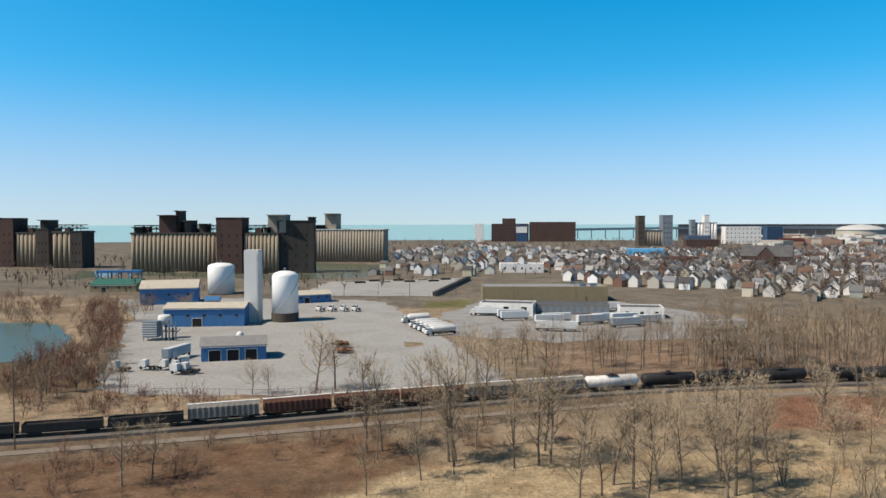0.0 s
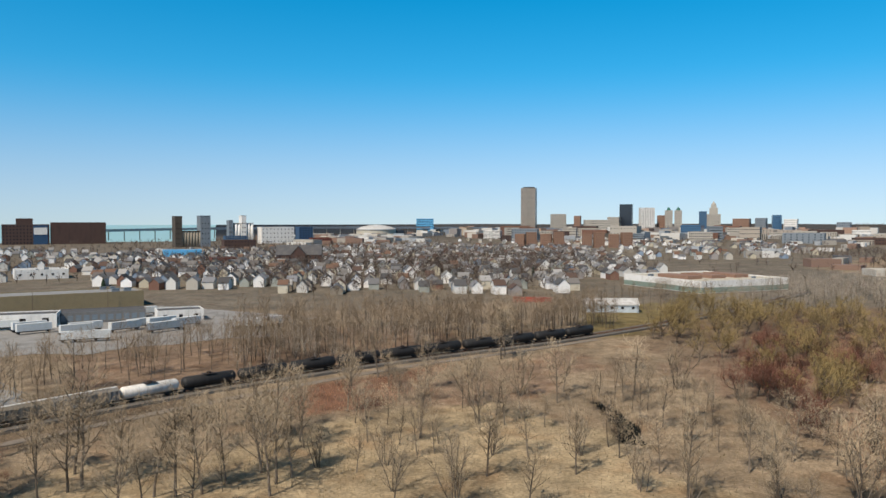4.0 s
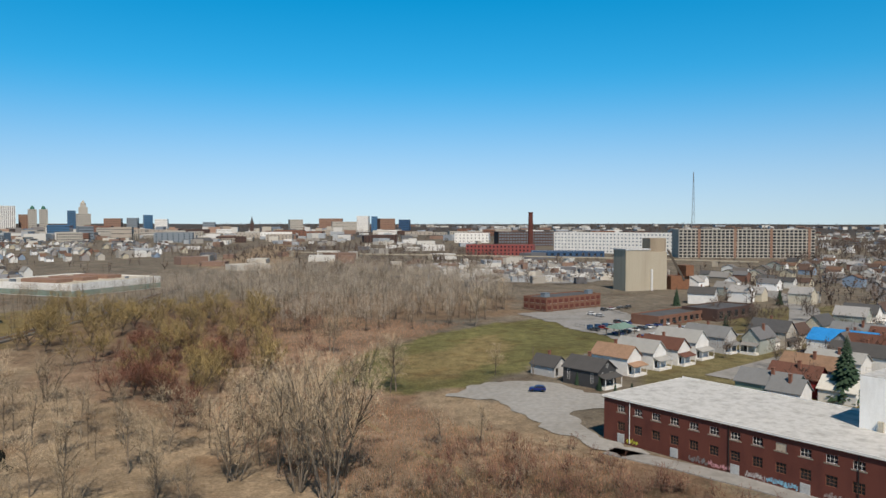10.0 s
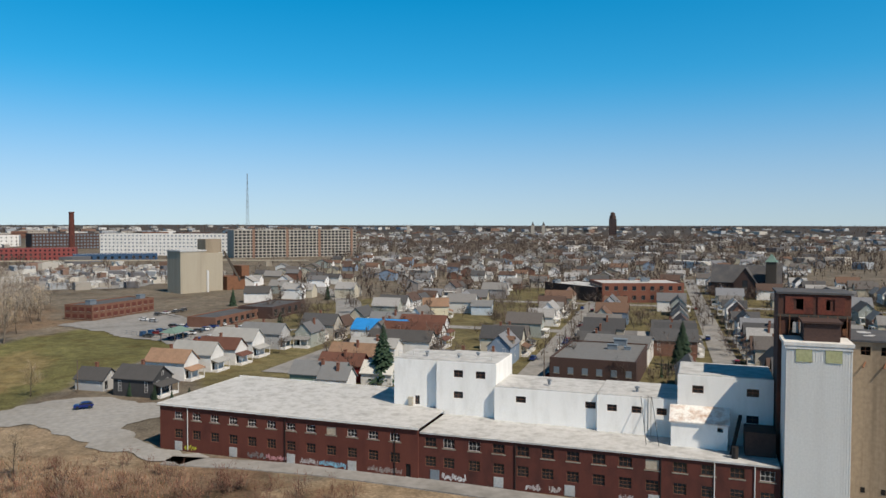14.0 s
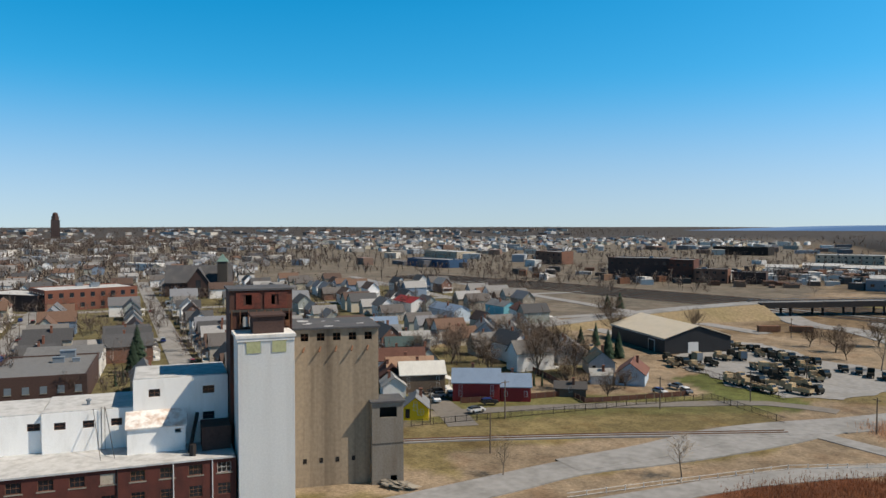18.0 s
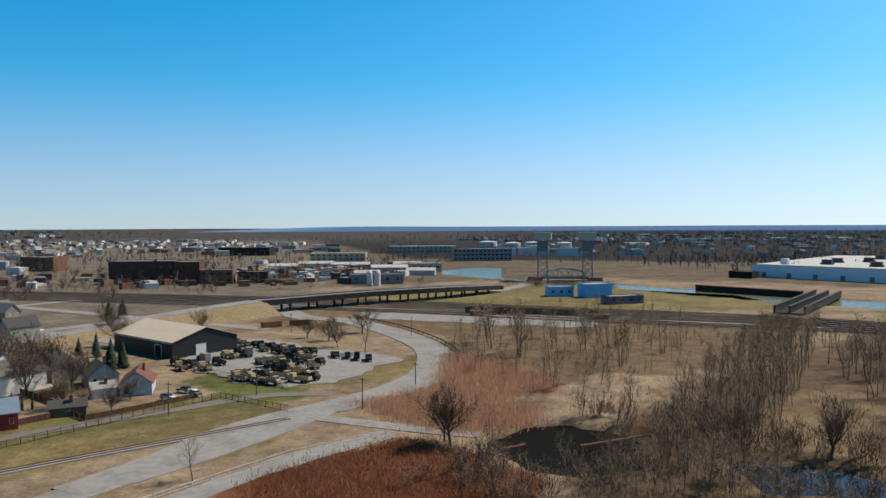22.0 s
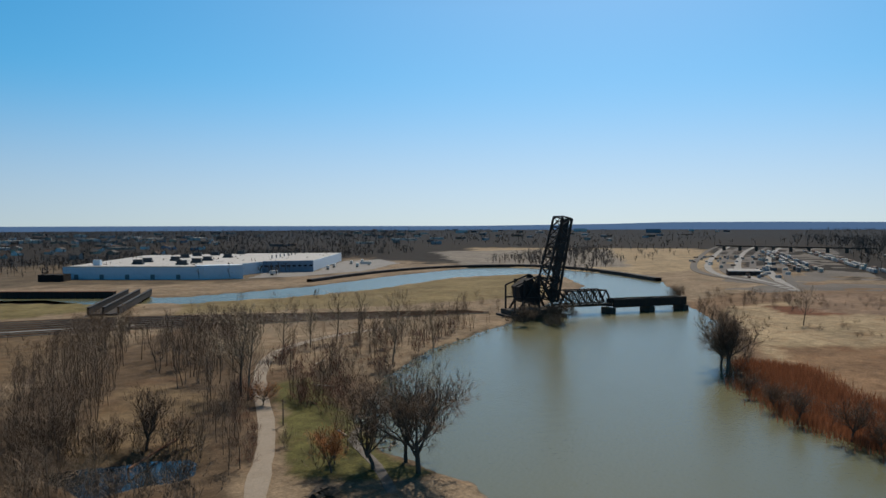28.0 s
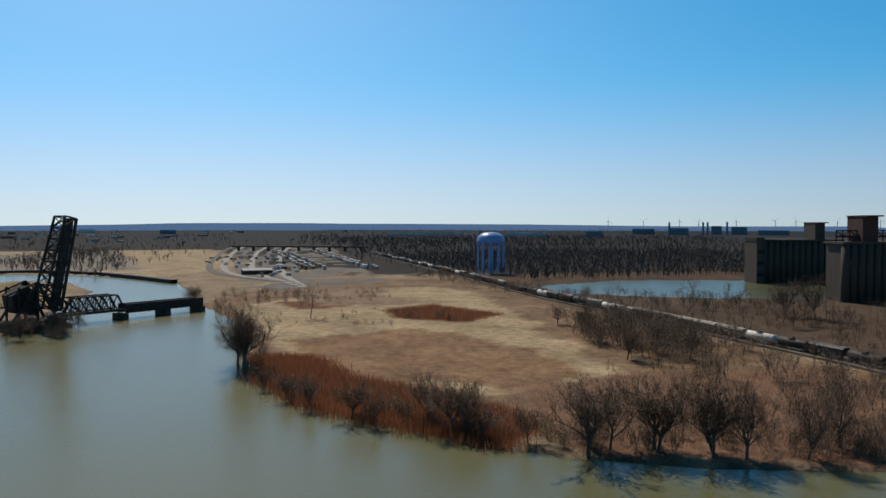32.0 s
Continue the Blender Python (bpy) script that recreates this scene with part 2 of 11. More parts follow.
M["road_grey"] = mat("road_grey", (0.25, 0.245, 0.238), 0.9, stain=(0.15, 0.145, 0.135), stain_scale=0.1, stain_amt=0.8, scale=0.6, bump=0.1)
M["gravel"] = mat("gravel", (0.285, 0.28, 0.27), 0.95, stain=(0.21, 0.2, 0.182), stain_scale=0.05, stain_amt=0.7, scale=0.7, bump=0.2)
M["ballast"] = mat("ballast", (0.12, 0.11, 0.1), 0.95, stain=(0.078, 0.0663, 0.0585), stain_scale=0.2, scale=3, bump=0.3)
M["path"] = mat("path", (0.296, 0.257, 0.211), 0.95, stain=(0.218, 0.179, 0.133), stain_scale=0.2, bump=0.2)
M["rubber"] = mat("rubber", (0.02, 0.02, 0.02), 0.8)
M["chrome"] = mat("chrome", (0.5, 0.5, 0.5), 0.3, 0.9, var=0.05)
M["tan_board"] = mat("tan_board", (0.42, 0.36, 0.28), 0.8)
M["pale_panel"] = mat("pale_panel", (0.42, 0.43, 0.43), 0.6, stain=(0.3, 0.29, 0.27))
M["rust_brick"] = mat("rust_brick", (0.085, 0.042, 0.032), 0.9, stain=(0.16, 0.05, 0.03), stain_scale=0.25, stain_amt=0.8, scale=5, var=0.35)
M["rusty_white"] = mat("rusty_white", (0.7, 0.68, 0.65), 0.75, stain=(0.34, 0.17, 0.08), stain_scale=0.6, stain_amt=0.9)
M["bin_concrete"] = mat("bin_concrete", (0.31, 0.243, 0.17), 0.9, stain=(0.11, 0.082, 0.058), stain_scale=0.24, stain_amt=0.85, streak=0.035, scale=1.5, var=0.16, bump=0.2)
M["white_wall"] = mat("white_wall", (0.84, 0.83, 0.8), 0.75, stain=(0.62, 0.6, 0.56), stain_scale=0.6, stain_amt=0.45, streak=0.25, scale=6, var=0.06, bump=0.15)
M["brick_old"] = mat("brick_old", (0.105, 0.034, 0.026), 0.9, stain=(0.045, 0.02, 0.018), stain_scale=0.35, stain_amt=0.85, streak=0.5, scale=14, var=0.35, bump=0.2)
M["bin_grey"] = mat("bin_grey", (0.211, 0.187, 0.156), 0.9, stain=(0.148, 0.117, 0.0858), stain_scale=0.4, stain_amt=0.7, streak=0.2, bump=0.2)
M["glass_green"] = mat("glass_green", (0.2, 0.26, 0.22), 0.3, var=0.1)
M["pale_blue"] = mat("pale_blue", (0.45, 0.52, 0.58), 0.7)
M["red_paint"] = mat("red_paint", (0.32, 0.045, 0.03), 0.6, var=0.15)
M["red_brick_bright"] = mat("red_brick_bright", (0.23, 0.06, 0.055), 0.85)
M["brick_tan2"] = mat("brick_tan2", (0.172, 0.0897, 0.0624), 0.9, stain=(0.117, 0.0468, 0.0312))
M["pale_concrete"] = mat("pale_concrete", (0.359, 0.32, 0.25), 0.9, stain=(0.265, 0.226, 0.172), streak=0.06, stain_scale=0.3)
M["black_sheet"] = mat("black_sheet", (0.022, 0.022, 0.024), 0.55, wave=("X", 2.0), var=0.1)
M["cream_roof"] = mat("cream_roof", (0.56, 0.49, 0.38), 0.6, stain=(0.429, 0.382, 0.296), wave=("X", 1.2), var=0.06)
M["bank_grass"] = mat("bank_grass", (0.234, 0.179, 0.105), 0.95, stain=(0.156, 0.133, 0.0546), stain_scale=0.06, scale=0.8, var=0.3)
M["pale_green"] = mat("pale_green", (0.33, 0.38, 0.35), 0.6, stain=(0.25, 0.28, 0.26))
M["plant_white"] = mat("plant_white", (0.6, 0.7, 0.8), 0.6, stain=(0.5, 0.6, 0.7), wave=("X", 1.0), var=0.05)
M["plant_blue"] = mat("plant_blue", (0.18, 0.26, 0.36), 0.6)
M["dark_unit"] = mat("dark_unit", (0.05, 0.06, 0.07), 0.6)
M["tank_blue"] = mat("tank_blue", (0.2, 0.36, 0.66), 0.35, stain=(0.08, 0.18, 0.4), spec=0.5, var=0.06)
M["brick_orange"] = mat("brick_orange", (0.234, 0.14, 0.0975), 0.9)
M["brick_school"] = mat("brick_school", (0.172, 0.0702, 0.0468), 0.9, stain=(0.156, 0.0546, 0.039))
M["green_roof_pale"] = mat("green_roof_pale", (0.14, 0.22, 0.19), 0.7)
M["car_navy"] = mat("car_navy", (0.01, 0.02, 0.12), 0.3, var=0.03)

# ---- ground ----
def vnoise(x, y, seed=0):
    """Smooth value noise in 0..1 on arrays."""
    xi, yi = np.floor(x), np.floor(y)
    fx, fy = x - xi, y - yi
    fx, fy = fx * fx * (3 - 2 * fx), fy * fy * (3 - 2 * fy)

    def h(a, b):
        v = np.sin(a * 127.1 + b * 311.7 + seed * 74.7) * 43758.5453
        return v - np.floor(v)
    return (h(xi, yi) * (1 - fx) + h(xi + 1, yi) * fx) * (1 - fy) + (h(xi, yi + 1) * (1 - fx) + h(xi + 1, yi + 1) * fx) * fy


def fbm(x, y, size, seed=0, octaves=3):
    return sum(vnoise(x / size * 2 ** k, y / size * 2 ** k, seed + k) / 2 ** k for k in range(octaves)) / sum(1 / 2 ** k for k in range(octaves))


def inside(px, py, poly):
    """Signed distance to a polygon's edge, positive inside."""
    best = np.full(px.shape, 1e18)
    odd = np.zeros(px.shape, bool)
    for (ax, ay), (bx, by) in zip(poly, poly[1:] + poly[:1]):
        ex, ey = bx - ax, by - ay
        t = np.clip(((px - ax) * ex + (py - ay) * ey) / (ex * ex + ey * ey + 1e-9), 0, 1)
        best = np.minimum(best, (px - ax - t * ex) ** 2 + (py - ay - t * ey) ** 2)
        if ey:
            odd ^= ((ay > py) != (by > py)) & (px < (py - ay) / ey * ex + ax)
    return np.where(odd, 1, -1) * np.sqrt(best)


def smooth(v, a, b):
    t = np.clip((v - a) / (b - a), 0, 1)
    return t * t * (3 - 2 * t)


RIVER = [(-108, -63), (-115, -72), (-114, -80), (-120, -97), (-133, -118), (-176, -144), (-218, -161), (-262, -170), (-324, -181), (-352, -192),
         (-451, -219), (-521, -239), (-615, -304), (-616, -345), (-542, -375), (-404, -352), (-333, -361), (-277, -381), (-262, -400), (-299, -412), (-410, -407),
         (-532, -430), (-702, -442), (-692, -342), (-623, -225), (-495, -167), (-428, -140), (-364, -104), (-267, -73), (-213, -53), (-186, -32), (-167, -11),
         (-154, 9), (-146, 27), (-140, 48), (-139, 68), (-138, 84), (-120, 108), (-60, 88), (-38, 40), (-50, -20), (-80, -50)]
RIVER_NORTH = [(-255, -400), (-212, -472), (-180, -540), (-158, -578), (-113, -640), (-74, -716), (-78, -765), (-127, -825), (-148, -800), (-125, -690), (-122, -652), (-168, -590), (-192, -566), (-235, -505), (-300, -412)]
PONDS = [RIVER, RIVER_NORTH, [(-203, 349), (-173, 341), (-144, 294), (-136, 253), (-170, 235), (-230, 280)],
         [(-573, 69), (-634, 146), (-636, 255), (-576, 295), (-466, 238), (-483, 147), (-511, 80)],
         [(-272, 654), (-215, 639), (-114, 604), (-67, 628), (-53, 685), (-54, 792), (-88, 825), (-144, 850), (-120, 710), (-146, 672), (-206, 689), (-284, 699)], [(-343, 725), (-290, 690), (-282, 640), (-300, 600)],
         [(141, 145), (132, 128), (126, 119), (117, 111), (120, 106), (130, 118), (137, 130)], [(-26, -158), (-37, -168), (-47, -168), (-58, -154), (-54, -137), (-40, -134), (-32, -140)], [(-70, -139), (-76, -137), (-91, -126), (-85, -117), (-68, -122)]]
TAN, STRAW, RUST, PINK = (0.36, 0.278, 0.19), (0.47, 0.37, 0.235), (0.2, 0.085, 0.045), (0.315, 0.222, 0.155)
# the woods ground is near-black: shade between its trees is painted in
LAWN, OLIVE, SOIL, TOWN, WOODS_SHADED, PALE = (0.19, 0.18, 0.075), (0.25, 0.2, 0.095), (0.17, 0.122, 0.08), (0.225, 0.195, 0.155), (0.04, 0.034, 0.029), (0.42, 0.36, 0.27)
ZONES = [  # outline, colour, softness of the edge
    ([(-1800, 180), (-700, 420), (-250, 470), (300, 330), (330, 160), (480, 60), (700, 400), (2200, 900), (2200, 4900), (-1800, 4900)], TOWN, 25),
    ([(160, 10), (700, 300), (3000, 1200), (4900, 0), (3500, -3500), (300, -3500), (30, -560), (130, -330), (95, -175), (88, -128)], TOWN, 15),
    ([(30, -560), (300, -3500), (-1500, -3200), (-700, -560), (-420, -470), (-170, -640)], (0.19, 0.15, 0.105), 30),
    ([(103, -896), (47, -999), (40, -793), (134, -810)], STRAW, 10),
    # suburb ground in the same near-black, holding painted tree shade
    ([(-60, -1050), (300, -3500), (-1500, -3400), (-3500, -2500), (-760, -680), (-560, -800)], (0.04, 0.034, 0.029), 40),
    ([(-700, -450), (-1500, -3200), (-4900, -2500), (-4900, 1500), (-1800, 900), (-640, 330), (-700, -60), (-900, -300)], WOODS_SHADED, 60),
    ([(-1250, -820), (-720, -470), (-640, -250), (-900, -230), (-1400, -420)], STRAW, 20),
    ([(-700, -470), (-1050, -760), (-1300, -560), (-760, -300)], (0.33, 0.3, 0.26), 15),
    ([(-230, 330), (-260, 130), (-130, 200), (60, 225), (160, 232), (100, 300), (20, 230), (-80, 215)], SOIL, 12),
    ([(-95, 140), (0, 165), (120, 190), (210, 200), (215, 60), (150, -5), (120, 40), (40, 60), (-60, 80)], TAN, 12),
    ([(-60, 110), (-10, 140), (40, 150), (70, 150), (110, 160), (120, 120), (110, 60), (30, 70)], STRAW, 14),
    ([(-120, 128), (-70, 152), (-20, 162), (0, 140), (-30, 108), (-110, 96)], (0.21, 0.135, 0.085), 10),
    ([(-110, 150), (-60, 170), (0, 190), (60, 205), (60, 190), (0, 170), (-50, 150), (-100, 136)], (0.2, 0.15, 0.105), 5),
    ([(215, -5), (300, -40), (420, -75), (480, -200), (430, -420), (300, -480), (190, -430), (130, -330), (98, -262), (70, -225), (98, -186), (118, -160), (150, -128), (185, -85)], (0.2, 0.175, 0.09), 6),
    ([(74, 192), (103, 195), (140, 205), (107, 172), (86, 162), (70, 164)], (0.26, 0.14, 0.09), 6),
    ([(95, 178), (180, 195), (170, 165), (128, 150), (100, 160)], PINK, 12),
    ([(-10, 428), (15, 443), (16, 399), (-9, 399)], LAWN, 4),
    ([(20, 235), (60, 330), (110, 320), (190, 260), (160, 225), (60, 212)], PINK, 20),
    ([(210, 225), (300, 310), (330, 280), (300, 200), (230, 205)], OLIVE, 8),
    ([(150, 90), (190, 160), (270, 190), (340, 130), (330, 60), (270, 75), (215, 80), (190, 50)], PINK, 16),
    ([(180, 170), (300, 250), (460, 180), (480, 60), (370, 30), (330, 80), (270, 150)], (0.24, 0.175, 0.12), 16),
    ([(200, 80), (256, 78), (300, 62), (331, 47), (364, 24), (300, -14), (245, 16), (209, 33), (193, 50)], LAWN, 5),
    ([(205, 60), (260, 60), (300, 40), (260, 25), (215, 40)], OLIVE, 12),
    ([(150, 12), (190, 60), (205, 82), (170, 95), (130, 60), (105, 20), (120, -10), (145, -12)], PINK, 12),
    ([(60, 10), (110, 40), (140, 20), (110, -45), (88, -80), (60, -60)], SOIL, 10),
    ([(70, -55), (100, -70), (82, -96), (60, -112), (40, -90)], OLIVE, 6),
    ([(90, -143), (65, -173), (31, -200), (14, -186), (47, -160), (72, -128), (60, -115), (20, -160), (10, -176), (30, -158), (60, -118), (86, -120)], OLIVE, 4),
    ([(110, -165), (75, -190), (35, -210), (20, -200), (60, -172), (92, -146)], LAWN, 4),
    ([(50, -230), (25, -212), (-5, -222), (-24, -250), (-18, -262), (5, -240), (30, -224)], OLIVE, 4),
    ([(53, -226), (46, -241), (15, -212), (17, -199), (31, -204)], (0.15, 0.165, 0.055), 2),
    ([(10, -222), (-1, -235), (-13, -253), (-18, -251), (-13, -233), (-2, -221)], OLIVE, 2),
    ([(60, -330), (40, -400), (-40, -440), (-110, -430), (-160, -380), (-190, -330), (-130, -250), (-60, -200), (-30, -230), (-34, -300), (-5, -345)], (0.23, 0.165, 0.1), 14),
    ([(1, -192), (-20, -209), (-31, -264), (-45, -243), (-56, -203), (-38, -169), (-20, -162), (-9, -175)], PINK, 5),
    ([(-36, -255), (-47, -243), (-56, -203), (-46, -190), (-44, -215), (-38, -240)], RUST, 4),
    ([(26, -120), (18, -142), (-8, -163), (-19, -153), (-32, -130), (-25, -105), (10, -100)], RUST, 6),
    ([(-30, -120), (-60, -175), (-110, -210), (-160, -260), (-230, -300), (-170, -190), (-120, -130), (-80, -90)], SOIL, 12),
    ([(-75, -140), (-100, -180), (-125, -190), (-130, -160), (-100, -130), (-85, -115)], (0.24, 0.175, 0.105), 10),
    ([(-90, -98), (-120, -133), (-168, -192), (-196, -205), (-215, -190), (-176, -150), (-136, -122), (-112, -80)], (0.2, 0.14, 0.09), 8),
    ([(-93, -102), (-120, -132), (-150, -165), (-158, -160), (-135, -124), (-116, -98), (-110, -82), (-100, -88)], (0.17, 0.165, 0.06), 4),
    ([(-160, -185), (-195, -215), (-260, -235), (-340, -200), (-260, -176), (-200, -160), (-172, -150)], TAN, 8),
    ([(-230, -330), (-330, -268), (-440, -225), (-560, -300), (-610, -340), (-514, -362), (-367, -345), (-270, -375)], (0.3, 0.24, 0.125), 5),
    ([(-60, -400), (-130, -380), (-250, -385), (-250, -420), (-190, -540), (-140, -600), (-60, -520), (20, -480)], (0.26, 0.22, 0.1), 8),
    ([(-400, -146), (-340, -90), (-250, -60), (-190, -30), (-150, 30), (-142, 85), (-230, 128), (-330, 98), (-480, 50), (-640, 0), (-640, -110), (-520, -130)], (0.28, 0.19, 0.12), 6),
    ([(-414, -112), (-500, -85), (-556, -28), (-523, 18), (-355, 42), (-268, 50), (-232, 55), (-212, 30), (-198, 14), (-210, -14), (-246, -34), (-293, -72)], STRAW, 8),
    ([(-262, -70), (-262, -43), (-225, -28), (-200, 2), (-176, 22), (-152, 14), (-167, -11), (-185, -33), (-219, -57)], RUST, 4),
    ([(-401, -32), (-430, -9), (-385, 29), (-354, 10), (-368, -22)], RUST, 4),
    ([(-446, -98), (-408, -84), (-404, -66), (-430, -48), (-452, -62)], RUST, 5),
    ([(-300, -66), (-330, -20), (-300, 20), (-240, 44), (-206, 22), (-222, -22), (-262, -46)], (0.3, 0.19, 0.11), 14),
    ([(-520, -115), (-560, -60), (-440, -20), (-420, -70)], PINK, 14),
    ([(-198, 14), (-232, 60), (-240, 120), (-170, 120), (-142, 85), (-146, 30), (-176, 20)], (0.25, 0.15, 0.1), 10),
    ([(-330, 98), (-480, 50), (-640, 0), (-640, 330), (-450, 250), (-250, 140)], (0.21, 0.15, 0.1), 15),
    ([(-250, 142), (-330, 112), (-480, 64), (-700, 0), (-760, 330), (-520, 340), (-380, 260), (-260, 200)], (0.13, 0.09, 0.062), 12),
]


def rise(d):
    return 27.5 * np.clip((d - 1500) / 3400, 0, 1.03) ** 2


def ground_height(x, y):
    d = np.hypot(x, y)
    az = np.degrees(np.arctan2(x, y)) % 360
    z = rise(d) + (fbm(x, y, 30, 5) - 0.5) * 0.26 * smooth(d, 40, 90)
    hill = 3 * smooth(az, 225, 250) * smooth(-az, -330, -290) * (0.35 + 0.65 * vnoise(az / 9, 0 * az, 3)) + 4 * vnoise(az / 7, 0 * az, 8)
    z += hill * smooth(d, 3600, 4800) * smooth(az, 25, 40) * smooth(-az, -335, -320)
    z += 2.6 * np.exp(-((x + 75) ** 2 + (y + 205) ** 2) / 260) + 2.2 * np.exp(-((x + 52) ** 2 + (y + 190) ** 2) / 200)
    lake = smooth(d, 1880, 1940) * (1 - smooth((az + 180) % 360 - 180, 16.5, 17.5)) * smooth((az + 180) % 360 - 180, -50, -49)
    z -= 3 * lake
    for k, pond in enumerate(PONDS):
        xs, ys = [p[0] for p in pond], [p[1] for p in pond]
        near = (x > min(xs) - 9) & (x < max(xs) + 9) & (y > min(ys) - 9) & (y < max(ys) + 9)
        if near.any():
            jag = (fbm(x[near], y[near], 9, 11) - 0.5) * 5
            z[near] -= 2.4 * smooth(inside(x[near], y[near], pond) + jag, -2.5 if k else -5, 3)
    return z


AZ = np.radians(np.concatenate([np.arange(-33, 302, 0.45), np.arange(302, 327, 2.5)]))
D = np.concatenate([[0.02, 25, 50, 70, 85], 95 * np.exp(np.arange(0, math.log(4960 / 95), 0.0195)), [4960]])
gx, gy = (D[:, None] * np.sin(AZ)).ravel(), (D[:, None] * np.cos(AZ)).ravel()
gz = ground_height(gx, gy)
tint = np.tile(np.array(TAN), (len(gx), 1))
wob = (fbm(gx, gy, 22, 1) - 0.5) * 2 + (fbm(gx, gy, 6, 2) - 0.5) * 0.9
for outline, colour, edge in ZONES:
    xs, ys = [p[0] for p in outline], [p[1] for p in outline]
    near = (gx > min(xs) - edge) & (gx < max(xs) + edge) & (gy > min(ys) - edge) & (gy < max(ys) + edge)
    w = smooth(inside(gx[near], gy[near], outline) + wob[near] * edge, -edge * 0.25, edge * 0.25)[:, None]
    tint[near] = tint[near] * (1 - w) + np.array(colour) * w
# far ground takes a dark blue-grey that paints in haze and tree shade
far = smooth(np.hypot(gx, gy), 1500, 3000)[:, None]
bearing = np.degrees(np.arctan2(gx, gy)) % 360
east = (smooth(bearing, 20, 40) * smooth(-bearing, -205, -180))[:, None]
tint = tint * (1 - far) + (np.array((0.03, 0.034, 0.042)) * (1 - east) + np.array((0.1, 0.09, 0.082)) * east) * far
bank = smooth(-gz, 0.35, 1.0)[:, None] * (np.hypot(gx, gy) < 1500)[:, None]
tint = tint * (1 - bank) + np.array((0.11, 0.085, 0.06)) * bank
tint = tint * 0.74
n_az, n_d = len(AZ), len(D)
a, b = np.meshgrid(np.arange(n_d - 1), np.arange(n_az), indexing="ij")
b2 = (b + 1) % n_az
quads = np.stack([a * n_az + b, (a + 1) * n_az + b, (a + 1) * n_az + b2, a * n_az + b2], -1).reshape(-1, 4)


def big_mesh(name, verts, faces, mats, smooth_faces=False):
    """A large mesh from arrays; all faces with the same number of corners."""
    me = bpy.data.meshes.new(name)
    n = faces.shape[1]
    me.vertices.add(len(verts))
    me.vertices.foreach_set("co", np.asarray(verts, np.float32).ravel())
    me.loops.add(faces.size)
    me.loops.foreach_set("vertex_index", faces.ravel().astype(np.int32))
    me.polygons.add(len(faces))
    me.polygons.foreach_set("loop_start", np.arange(0, faces.size, n, dtype=np.int32))
    if smooth_faces:
        me.polygons.foreach_set("use_smooth", np.ones(len(faces), bool))
    for k in mats if isinstance(mats, (list, tuple)) else [mats]:
        me.materials.append(k)
    me.update(calc_edges=True)
    me.validate()
    return me


def ground_mat():
    k = bpy.data.materials.new("dry_ground")
    k.use_nodes = True
    n, l = k.node_tree.nodes, k.node_tree.links
    b = n["Principled BSDF"]
    b.inputs["Roughness"].default_value, b.inputs["Specular IOR Level"].default_value = 0.95, 0.1
    at = n.new("ShaderNodeAttribute")
    at.attribute_name = "soil"
    tc = n.new("ShaderNodeTexCoord")
    val = None
    for size, lo, hi, detail in ((0.035, 0.62, 1.25, 5), (0.25, 0.62, 1.28, 6), (1.4, 0.65, 1.28, 4)):
        t = n.new("ShaderNodeTexNoise")
        t.inputs["Scale"].default_value, t.inputs["Detail"].default_value, t.inputs["Roughness"].default_value = size, detail, 0.65
        l.new(tc.outputs["Object"], t.inputs["Vector"])
        r = n.new("ShaderNodeMapRange")
        r.inputs["From Min"].default_value, r.inputs["From Max"].default_value = 0.3, 0.7
        r.inputs["To Min"].default_value, r.inputs["To Max"].default_value = lo, hi
        l.new(t.outputs["Fac"], r.inputs["Value"])
        if val is None:
            val = r.outputs["Result"]
        else:
            m = n.new("ShaderNodeMath")
            m.operation = "MULTIPLY"
            l.new(val, m.inputs[0])
            l.new(r.outputs["Result"], m.inputs[1])
            val = m.outputs[0]
    # patches of darker, redder growth
    t2 = n.new("ShaderNodeTexNoise")
    t2.inputs["Scale"].default_value, t2.inputs["Detail"].default_value = 0.09, 8
    l.new(tc.outputs["Object"], t2.inputs["Vector"])
    r2 = n.new("ShaderNodeMapRange")
    r2.inputs["From Min"].default_value, r2.inputs["From Max"].default_value, r2.inputs["To Max"].default_value = 0.52, 0.7, 0.55
    l.new(t2.outputs["Fac"], r2.inputs["Value"])
    mix = n.new("ShaderNodeMix")
    mix.data_type, mix.blend_type = "RGBA", "MULTIPLY"
    mix.inputs["B"].default_value = (0.72, 0.55, 0.46, 1)
    l.new(at.outputs["Color"], mix.inputs["A"])
    l.new(r2.outputs["Result"], mix.inputs["Factor"])
    hs = n.new("ShaderNodeHueSaturation")
    l.new(mix.outputs["Result"], hs.inputs["Color"])
    l.new(val, hs.inputs["Value"])
    l.new(hs.outputs["Color"], b.inputs["Base Color"])
    bn = n.new("ShaderNodeBump")
    bn.inputs["Strength"].default_value, bn.inputs["Distance"].default_value = 0.6, 0.25
    l.new(t.outputs["Fac"], bn.inputs["Height"])
    l.new(bn.outputs["Normal"], b.inputs["Normal"])
    return k


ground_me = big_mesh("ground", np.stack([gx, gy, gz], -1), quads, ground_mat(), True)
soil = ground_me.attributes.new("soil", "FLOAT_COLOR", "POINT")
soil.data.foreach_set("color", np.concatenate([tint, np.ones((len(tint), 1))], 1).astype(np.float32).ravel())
ground = tagged(new("ground", ground_me), "dry tan grass, rust weeds and bare soil, painted-in haze far off", "ground", kind="structure")


